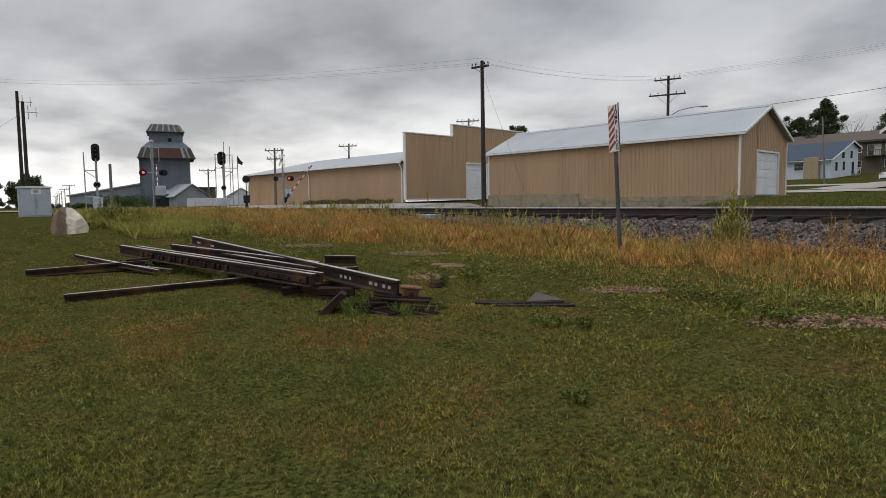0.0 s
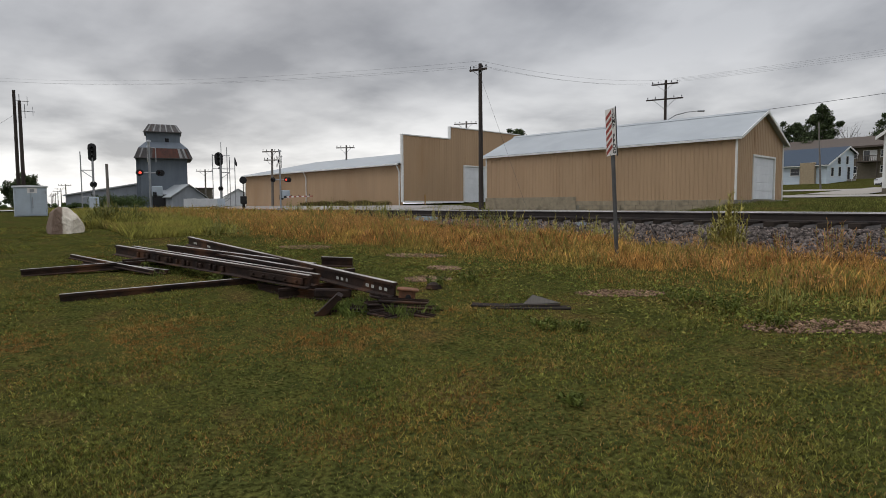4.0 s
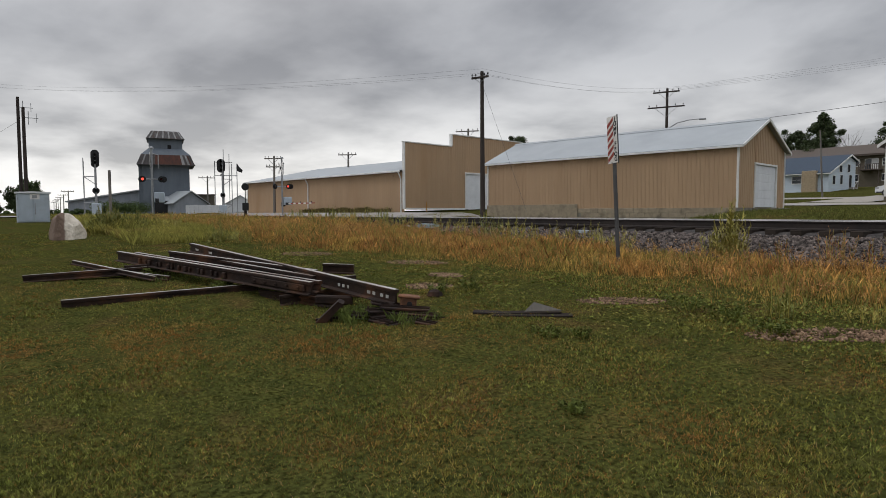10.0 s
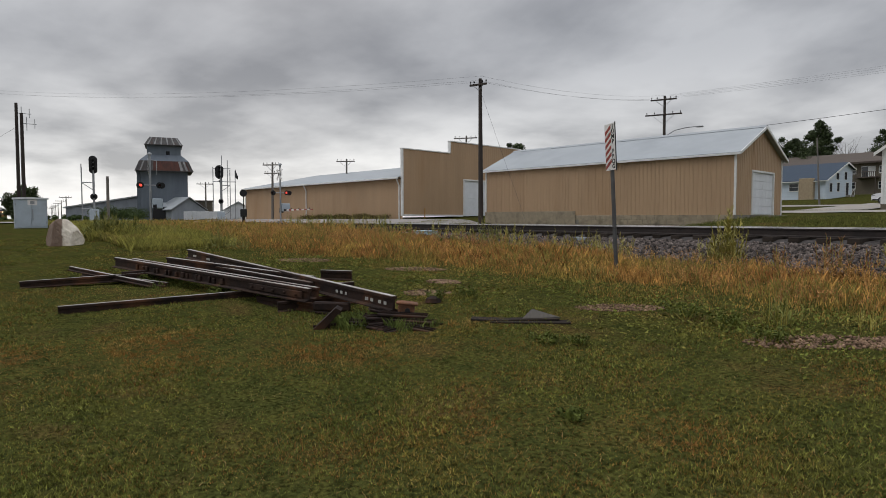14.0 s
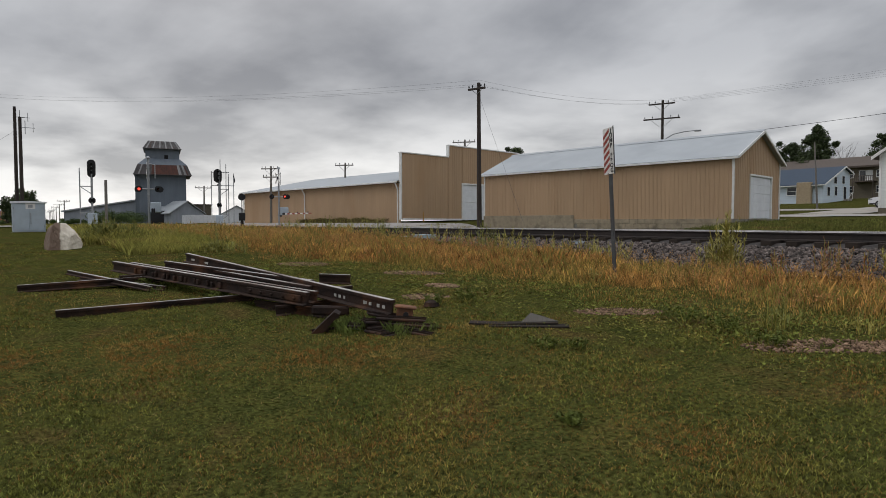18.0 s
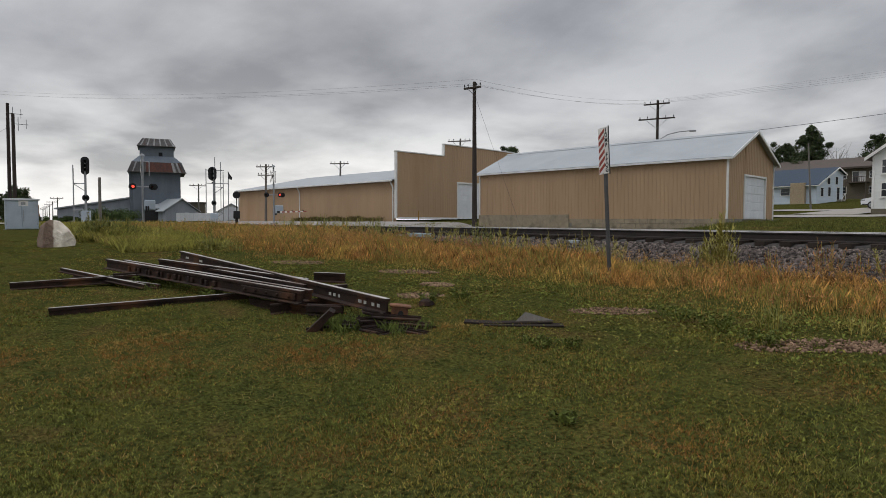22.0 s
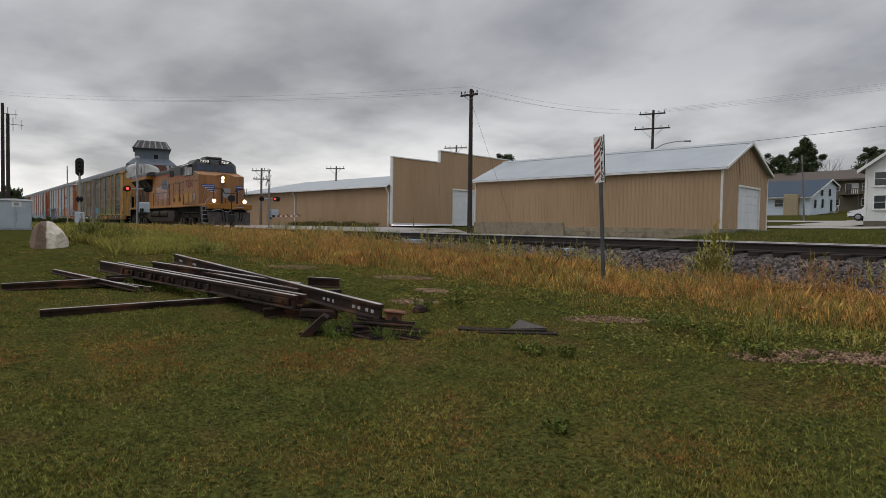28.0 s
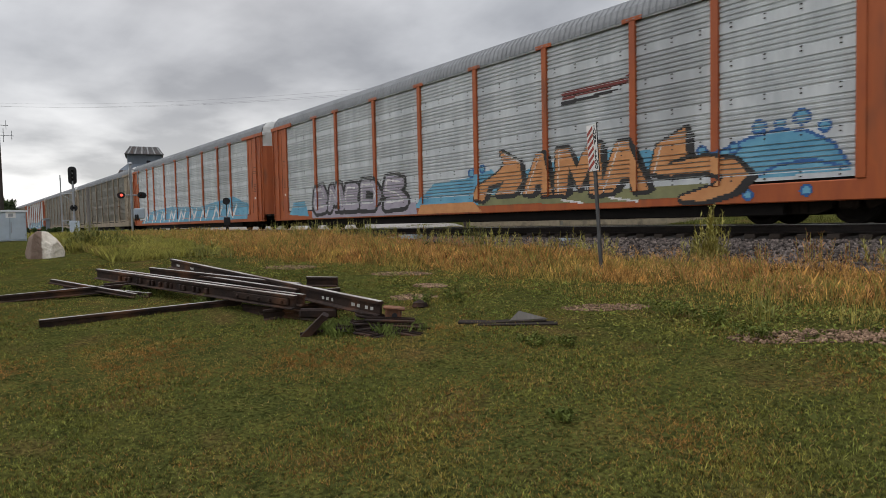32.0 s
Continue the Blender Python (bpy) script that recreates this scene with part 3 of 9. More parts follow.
def truck(parent, x, axles, wr, name="bogie", big=False):
    """A bogie under a car or engine, its wheels on the rails (z 0 is the rail top)."""
    lo, hi = x + min(axles), x + max(axles)
    b = part(name, Geo().box(x - 0.3, x + 0.3, -1.12, 1.12, wr - 0.12, wr + 0.32, 0.04), M["truck"], parent)
    for s in (-1, 1):
        y0, y1 = sorted((s * 1.02, s * (1.30 if big else 1.16)))
        out = [(lo - 0.62, wr + 0.34), (lo - 0.62, wr + 0.02), (lo - 0.36, wr - 0.14)]
        for k, q in enumerate(axles):
            c = x + q
            out += [(c - 0.30, wr - 0.12), (c - 0.24, wr + 0.10), (c + 0.24, wr + 0.10), (c + 0.30, wr - 0.12)]
            if k + 1 < len(axles):
                m_ = c + (axles[k + 1] - q) / 2
                out += [(m_ - 0.30, wr + 0.04 if big else wr - 0.22), (m_ + 0.30, wr + 0.04 if big else wr - 0.22)]
        out += [(hi + 0.36, wr - 0.14), (hi + 0.62, wr + 0.02), (hi + 0.62, wr + 0.34), (x + 0.5, wr + 0.44 if not big else wr + 0.36), (x - 0.5, wr + 0.44 if not big else wr + 0.36)]
        part("bogie_frame", Geo().prism(out, 1, y0, y1), M["truck"], b)
        for q in axles:
            c = x + q
            part("wheel", Geo().lathe([(wr + 0.03, -0.07 * s), (wr + 0.03, -0.045 * s), (wr, -0.04 * s), (wr - 0.005, 0.06 * s), (wr - 0.08, 0.06 * s), (wr - 0.12, 0.02 * s), (0.14, 0.03 * s), (0.12, 0.08 * s)],
                                      (c, 0.755 * s, wr + 0.004), (0, 1, 0), 20), M["wheel_rim"], b)
            if big:
                part("axle_box", Geo().prism([(c - 0.36, wr + 0.06), (c + 0.36, wr + 0.06), (c + 0.54, wr - 0.30), (c + 0.50, wr - 0.38), (c - 0.50, wr - 0.38), (c - 0.54, wr - 0.30)], 1, min(s * 1.22, s * 1.40), max(s * 1.22, s * 1.40))
                     .lathe([(0.16, 0), (0.16, 0.05), (0.12, 0.07)], (c, 1.40 * s, wr - 0.12), (0, s, 0), 12), M["tank"], b, "dusty axle box")
                if s < 0:
                    part("traction_motor", Geo().box(c - 0.55, c + 0.5, -0.62, 0.62, 0.12, wr + 0.25, 0.08), M["underframe"], b)
                part("damper", Geo().tube((c - 0.55, 1.34 * s, wr + 0.28), (c - 0.42, 1.36 * s, wr - 0.2), 0.045, n=8), M["truck"], b)
            else:
                part("axle_box", Geo().box(c - 0.17, c + 0.17, min(s * 1.05, s * 1.24), max(s * 1.05, s * 1.24), wr - 0.14, wr + 0.12, 0.05).lathe([(0.12, 0), (0.12, 0.05), (0.09, 0.07)], (c, 1.24 * s, wr), (0, s, 0), 12), M["truck"], b)
        if not big:
            for dx in (-0.16, 0, 0.16):
                part("spring", Geo().lathe([(0.065, 0), (0.065, 0.26)], (x + dx, 1.1 * s, wr - 0.20), (0, 0, 1), 8), M["underframe"], b)
        else:
            part("brake_gear", Geo().box(lo - 0.2, hi + 0.2, min(s * 1.0, s * 1.12), max(s * 1.0, s * 1.12), wr - 0.34, wr - 0.24, 0.02).tube((lo, 1.36 * s, wr + 0.40), (hi, 1.36 * s, wr + 0.40), 0.035, n=8), M["truck"], b)
    return b


def loft(g, rings, closed=True):
    """Joins rings of equal length; the ends are capped."""
    n = len(rings[0])
    v = [p for r in rings for p in r]
    F = [(k * n + i, k * n + (i + 1) % n, (k + 1) * n + (i + 1) % n, (k + 1) * n + i) for k in range(len(rings) - 1) for i in range(n)]
    F += [tuple(reversed(range(n))), tuple(range((len(rings) - 1) * n, len(rings) * n))]
    return g.add(v, F)


def rect(z, x0, x1, w):
    return [(x0, -w, z), (x1, -w, z), (x1, w, z), (x0, w, z)]


POSTS = (-27.2, -24.3, -22.45, -19.55, -16.7, -13.85, -11.05, -8.3, -6.3, -3.6)


GROOVES = [0.88 + 0.80 * k + 0.175 + 0.108 * i for k in range(5) for i in range(6)]


def autorack(frame_mat, panel_mat, label, gusset=True, sill_mat=None):
    """A closed car carrier. Own space: x 0 is the front coupling plane, z 0 the rail top, y 0 the track's centre."""
    t = thing("car_carrier_wagon", pose(0, 0, 0), label, "railway wagon", "train")
    x0, x1, hw = -29.0, -1.35, 1.49
    zt = 4.90
    for s in (-1, 1):
        y0, y1 = sorted((s * (hw + 0.02), s * (hw - 0.13)))
        part("side_sill", Geo().box(x0 + 0.4, x1 - 0.4, y0, y1, 0.44, 0.83, 0.02), sill_mat or frame_mat, t)
        part("sill_gap", Geo().box(x0 + 0.5, x1 - 0.5, min(s * 1.36, s * 1.44), max(s * 1.36, s * 1.44), 0.82, 0.90), M["underframe"], t)
        part("lower_sill", Geo().box(x0 + 3.6, x1 - 3.6, min(s * 1.25, s * 1.4), max(s * 1.25, s * 1.4), 0.18, 0.44, 0.02), M["underframe"], t)
        part("top_rail", Geo().box(x0 + 0.3, x1 - 0.3, y0, y1, zt - 0.06, zt + 0.06, 0.01), panel_mat, t)
        for xa, xb in ((x0 + 0.3, POSTS[0] + 0.7), (POSTS[-1] - 0.7, x1 - 0.3)):
            part("top_cap", Geo().box(xa, xb, min(s * (hw + 0.021), s * (hw + 0.075)), max(s * (hw + 0.021), s * (hw + 0.075)), zt - 0.10, zt + 0.07, 0.01), frame_mat, t)
        # slatted panels: sheets with six narrow grooves above a plain bolted band
        prof = [(s * (hw - 0.015), 0.88)]
        for z in GROOVES:
            prof += [(s * (hw - 0.015), z - 0.026), (s * (hw - 0.052), z - 0.012), (s * (hw - 0.052), z + 0.012), (s * (hw - 0.022), z + 0.03)]
        prof.append((s * (hw - 0.015), zt - 0.08))
        for a, b in zip(POSTS, POSTS[1:]):
            g = Geo()
            us = [a + 0.05, b - 0.05]
            g.sheet(us if s < 0 else us[::-1], range(len(prof)), lambda u, k: (u, prof[k][0], prof[k][1]))
            pn = part("side_panel", g, panel_mat, t)
            if s < 0:
                g = Geo()
                m_ = max(2, int((b - a) / 0.62))
                for k in range(5):
                    for i in range(m_):
                        u = a + (b - a) * (i + 0.5) / m_
                        for dz in (0.05, 0.14):
                            g.box(u - 0.022, u + 0.022, -hw + 0.003, -hw + 0.016, 0.88 + 0.8 * k + dz - 0.012, 0.88 + 0.8 * k + dz + 0.012)
                tagged(part("bolts", g, M["bolt_dark"], pn, "rows of dark bolt heads"), kind="stuff")
                if gusset:
                    # lower edge strip of the panel
                    part("edge_strip", Geo().box(a + 0.3, b - 0.3, -hw - 0.006, -hw + 0.014, 0.90, 0.99), frame_mat, pn)
        for k, x in enumerate(POSTS):
            g = Geo()
            w = 0.085
            ya, yb = sorted((s * (hw - 0.06), s * (hw + 0.045)))
            g.box(x - w, x + w, ya, yb, 0.83, zt - 0.02, 0.012)
            if gusset:
                g.prism([(x - w, 1.75), (x + w, 1.75), (x + 0.26, 0.84), (x - 0.26, 0.84)], 1, s * (hw + 0.03), s * (hw + 0.05))
            g.box(x - 0.28, x + 0.28, ya, yb + 0.004, zt - 0.06, zt + 0.05, 0.01)
            part("side_post", g, frame_mat, t)
            if s < 0 and gusset:
                for zk in (2.28, 3.5):
                    part("post_clip", Geo().box(x - 0.14, x + 0.14, -hw - 0.046, -hw + 0.01, zk, zk + 0.05), M["rust_bright"], t, "rusty clip")
        for xa, xb, front in ((x0 + 0.4, POSTS[0], False), (POSTS[-1], x1 - 0.4, True)):
            part("end_bay", Geo().box(xa, xb, y0, y1, 0.5, zt + 0.02, 0.02), frame_mat, t)
            xe = xb - 0.72 if front else xa + 0.06
            xi = xa + 0.5 if front else xb - 0.45
            part("door_groove", Geo().box(xi - 0.012, xi + 0.012, s * (hw + 0.022) - 0.004, s * (hw + 0.022) + 0.004, 0.9, zt - 0.12), M["underframe"], t)
            ye = s * (hw + 0.04)
            part("bay_stile", Geo().box(xe - 0.12, xe - 0.03, min(s * hw, ye), max(s * hw, ye), 0.6, zt - 0.1, 0.01), frame_mat, t)
            g = Geo()
            for q in (0, 0.56):
                g.box(xe + q - 0.02, xe + q + 0.02, s * (hw + 0.06) - 0.02, s * (hw + 0.06) + 0.02, 0.5, zt - 0.1)
            for i in range(9):
                g.tube((xe, s * (hw + 0.075), 0.75 + i * 0.46), (xe + 0.56, s * (hw + 0.075), 0.75 + i * 0.46), 0.014, n=5)
            part("ladder", g, frame_mat, t)
            part("bay_plate", Geo().box(xi + 0.1 if front else xi - 0.75, xi + 0.7 if front else xi - 0.15, s * (hw + 0.024) - 0.006, s * (hw + 0.024) + 0.006, 0.95, 1.25), M["sill_grime"] if gusset else frame_mat, t)
            if s < 0:
                # small stencilled data, kept as plain bars
                for i in range(5):
                    part("data_bar", Geo().box(xi + 0.15 + 0.03 * (i % 2), xi + 0.45 - 0.05 * (i % 3), -hw - 0.026, -hw - 0.021, 2.0 + i * 0.09, 2.035 + i * 0.09), M["seam"], t)
                for zd in (2.95, 3.05, 3.25):
                    part("data_bar", Geo().box(xi + 0.08, xi + 0.52, -hw - 0.026, -hw - 0.021, zd, zd + 0.025), M["seam"], t)
                part("small_label", Geo().box(xi + 0.22, xi + 0.36, -hw - 0.027, -hw - 0.022, 1.62, 1.72), M["white_trim"], t)
    # arched, corrugated roof
    arc = [(-hw - 0.03, zt - 0.02), (-hw - 0.01, zt + 0.12), (-hw + 0.06, zt + 0.32), (-hw + 0.24, zt + 0.52), (-hw + 0.6, zt + 0.68), (-0.45, zt + 0.77), (0, zt + 0.80)]
    arc = arc + [(-y, z) for y, z in arc[-2::-1]]
    us = []
    n = 150
    xr0, xr1 = x0 + 0.5, x1 - 0.42
    for k in range(n):
        q = (xr1 - xr0) / n
        u = xr0 + q * k
        us += [(u, 0.0), (u + q * 0.42, 0.0), (u + q * 0.56, 0.022), (u + q * 0.86, 0.022)]
    us.append((xr1, 0.0))
    part("roof", Geo().sheet(range(len(us)), range(len(arc)), lambda i, k: (us[i][0], arc[k][0] * (1 + us[i][1] * 0.55), arc[k][1] + us[i][1] * (0.3 + 0.7 * k * (12 - k) / 36))), M["car_roof"], t)
    for x, s in ((x0, -1), (x1, 1)):
        plan = [(x - s * 0.41, -hw + 0.02), (x - s * 0.24, -hw + 0.16), (x - s * 0.09, -hw + 0.42), (x, -0.66), (x, 0.66), (x - s * 0.09, hw - 0.42), (x - s * 0.24, hw - 0.16), (x - s * 0.41, hw - 0.02)]
        if s < 0:
            plan = plan[::-1]
        zc = zt - 0.62
        d = part("end_door", loft(Geo(), [[(a, b, 0.8) for a, b in plan], [(a, b, zc) for a, b in plan]]), frame_mat, t)
        mid = x - s * 0.45
        part("roof_end", loft(Geo(), [[(a, b, zc + 0.002) for a, b in plan], [(a, b, zt + 0.06) for a, b in plan], [(mid + (a - mid) * 0.93, b * 0.95, zt + 0.36) for a, b in plan], [(mid + (a - mid) * 0.85, b * 0.80, zt + 0.60) for a, b in plan], [(mid + (a - mid) * 0.8, b * 0.45, zt + 0.76) for a, b in plan]]), M["end_white"], t, "white end cap")
        for zb, zh in ((1.55, 1.58), (2.92, 2.97), (4.0, 4.03)):
            part("door_bar", Geo().box(min(x, x + s * 0.02), max(x, x + s * 0.02), -0.62, 0.62, zb, zh), M["seam"], d)
        part("door_post", Geo().box(min(x, x + s * 0.10), max(x, x + s * 0.10), 0.62, 0.72, 0.8, zt - 0.55), frame_mat, d)
        part("lock_bar", Geo().tube((x + s * 0.05, -0.28, 0.8), (x + s * 0.05, -0.28, zt + 0.5), 0.03), M["underframe"], d)
        part("door_panel", Geo().box(min(x, x + s * 0.012), max(x, x + s * 0.012), -0.62, -0.42, 1.2, 2.0), M["seam"], d)
        ln = 0.7 if s > 0 else 0.1
        part("coupler", Geo().box(min(x - s * 0.3, x + s * ln), max(x - s * 0.3, x + s * ln), -0.14, 0.14, 0.72, 0.98, 0.04), M["underframe"], t)
        part("end_platform", Geo().box(min(x - s * 0.45, x + s * 0.12), max(x - s * 0.45, x + s * 0.12), -hw + 0.1, hw - 0.1, 0.68, 0.8, 0.02), M["underframe"], t)
        part("brake_hose", Geo().path([(x - s * 0.1, -0.45, 0.75), (x + s * 0.15, -0.5, 0.45), (x + s * 0.3, -0.35, 0.3)], 0.03), M["underframe"], t)
        part("uncoupling_rod", Geo().path([(x - s * 0.3, -1.35, 0.62), (x + s * 0.05, -1.2, 0.55), (x + s * 0.2, -0.4, 0.62)], 0.018), M["underframe"], t)
        part("grab_iron", Geo().path([(x - s * 0.45, -hw + 0.1, 0.45), (x - s * 0.45, -hw + 0.1, 0.28), (x - s * 1.1, -hw + 0.1, 0.28), (x - s * 1.1, -hw + 0.1, 0.45)], 0.016), M["underframe"], t)
    part("floor", Geo().box(x0 + 0.3, x1 - 0.3, -hw + 0.14, hw - 0.14, 0.9, 1.0), M["underframe"], t)
    part("centre_sill", Geo().box(x0 + 0.1, x1 - 0.1, -0.35, 0.35, 0.35, 0.9, 0.03), M["underframe"], t)
    truck(t, -25.2, (-0.86, 0.86), 0.42)
    truck(t, -4.75, (-0.86, 0.86), 0.42)
    return t


class Canvas:
    """Paint laid on a surface: shapes drawn cell by cell, later ones over earlier ones."""

    def __init__(self, u0, u1, z0, z1, step=0.03):
        self.u = np.arange(u0, u1, step) + step / 2
        self.z = np.arange(z0, z1, step) + step / 2
        self.s = step
        self.U, self.Z = np.meshgrid(self.u, self.z)
        self.a = np.full(self.U.shape, -1)

    def where(self, c, sel):
        self.a[sel] = c
        return self

    def poly(self, c, pts):
        ins = np.zeros(self.U.shape, bool)
        for (x0, z0), (x1, z1) in zip(pts, pts[1:] + pts[:1]):
            cross = ((z0 > self.Z) != (z1 > self.Z)) & (self.U < (x1 - x0) * (self.Z - z0) / (z1 - z0 + 1e-9) + x0)
            ins ^= cross
        return self.where(c, ins)

    def line(self, c, pts, w):
        best = np.full(self.U.shape, 1e9)
        for (x0, z0), (x1, z1) in zip(pts, pts[1:]):
            dx, dz = x1 - x0, z1 - z0
            t = np.clip(((self.U - x0) * dx + (self.Z - z0) * dz) / (dx * dx + dz * dz + 1e-9), 0, 1)
            best = np.minimum(best, np.hypot(self.U - x0 - t * dx, self.Z - z0 - t * dz))
        return self.where(c, best < w / 2)

    def disk(self, c, x, z, rx, rz):
        return self.where(c, ((self.U - x) / rx) ** 2 + ((self.Z - z) / rz) ** 2 < 1)

    def speckle(self, keep, seed=1):
        rg = np.random.default_rng(seed)
        self.a[rg.random(self.a.shape) > keep] = -1
        return self

    def put(self, parent, mats, surface, name, label):
        """surface(u, z) gives y, or None where no paint shows. One mesh for each colour."""
        gs = {}
        for j, z in enumerate(self.z):
            run = None
            for i in range(len(self.u) + 1):
                key = None
                if i < len(self.u) and self.a[j, i] >= 0:
                    y = surface(self.u[i], z)
                    key = None if y is None else (self.a[j, i], y)
                if run and (key != run[0]):
                    (c, y), k = run
                    x0, x1 = self.u[k] - self.s / 2, self.u[i - 1] + self.s / 2
                    z0, z1 = z - self.s / 2, z + self.s / 2
                    gs.setdefault(c, Geo()).add([(x0, y, z0), (x1, y, z0), (x1, y, z1), (x0, y, z1)], [(0, 1, 2, 3)])
                    run = None
                if key and not run:
                    run = (key, i)
        for c, g in gs.items():
            tagged(part(name, g, mats[c], parent, label), kind="stuff")


M["loco_yellow"] = mat("sun_faded_loco_yellow", (0.335, 0.158, 0.056), (0.225, 0.102, 0.038), 1.8, 0.6, 0, 0.06, 25, (1, 1, 0.16), c=(0.13, 0.070, 0.036), cscale=2.3, cmin=0.55, soft=0.22)
M["loco_gold"] = mat("golden_yellow_paint", (0.41, 0.180, 0.014), (0.245, 0.092, 0.011), 1.6, 0.55, 0, 0.05, 25, (1, 1, 0.3), c=(0.13, 0.062, 0.022), cscale=2.2, cmin=0.53, soft=0.2)
M["plow"] = mat("dusty_plough_steel", (0.085, 0.077, 0.068), (0.042, 0.037, 0.033), 3.0, 0.8, 0, 0.1, 30, c=(0.05, 0.035, 0.025), cscale=4.0)
M["loco_grey"] = mat("dark_grey_loco_paint", (0.052, 0.052, 0.052), (0.036, 0.036, 0.037), 1.2, 0.6, 0, 0.05, c=(0.12, 0.115, 0.11), cscale=0.5)
M["loco_red"] = mat("faded_red_paint", (0.36, 0.055, 0.03), (0.28, 0.045, 0.028), 2, 0.6, 0, 0.03)
M["num_red"] = mat("dull_red_numerals", (0.17, 0.026, 0.020), (0.12, 0.022, 0.018), 3, 0.65, 0, 0.03)
M["seam"] = mat("dark_panel_seam", (0.070, 0.038, 0.020), rough=0.8, bump=0)
# openings are closed panels; the shade inside them is this near-black colour
M["dark"] = mat("shade_dark_opening", (0.012, 0.011, 0.011), rough=0.9, bump=0)
M["cab_glass"] = mat("tinted_cab_glass", (0.03, 0.045, 0.075), (0.02, 0.03, 0.05), 2, 0.08, 0, 0, spec=0.6)
M["dark_glass"] = mat("dark_side_glass", (0.012, 0.014, 0.018), rough=0.15, bump=0, spec=0.5)
M["headlamp"] = mat("lit_headlamp", (1.0, 0.72, 0.38), (1.0, 0.66, 0.32), 2, 0.3, 0, 0, glow=9.0)
M["num_lit"] = mat("lit_number_board", (0.9, 0.9, 0.85), rough=0.5, bump=0, glow=0.6)
M["flag_red"] = mat("faded_flag_red", (0.25, 0.060, 0.046), rough=0.6, bump=0)
M["flag_white"] = mat("faded_flag_white", (0.54, 0.465, 0.40), rough=0.6, bump=0)
M["flag_blue"] = mat("faded_flag_blue", (0.065, 0.105, 0.175), rough=0.6, bump=0)
M["wing_blue"] = mat("blue_wing_paint", (0.035, 0.085, 0.30), rough=0.5, bump=0)
M["bar_brown"] = mat("faded_dark_lettering", (0.20, 0.125, 0.075), rough=0.6, bump=0)
M["rail_paint"] = mat("dark_handrail_paint", (0.035, 0.022, 0.016), rough=0.6, bump=0)


def text_mesh(body, wide, high, material, depth=0.004, bold=0.0):
    """Figures fitted to a width and height, their foot at z 0 and centred."""
    c = bpy.data.curves.new("text", "FONT")
    c.body, c.size, c.align_x, c.extrude, c.offset = body, 1.0, "CENTER", depth, bold
    tmp = bpy.data.objects.new("text_source", c)
    me = bpy.data.meshes.new_from_object(tmp)
    bpy.data.objects.remove(tmp)
    xs_, ys_ = [v.co.x for v in me.vertices], [v.co.y for v in me.vertices]
    kx, ky = wide / (max(xs_) - min(xs_)), high / (max(ys_) - min(ys_))
    for v in me.vertices:
        v.co = ((v.co.x - (max(xs_) + min(xs_)) / 2) * kx, (v.co.y - min(ys_)) * ky, v.co.z)
    me.materials.clear()
    me.materials.append(material)
    return me


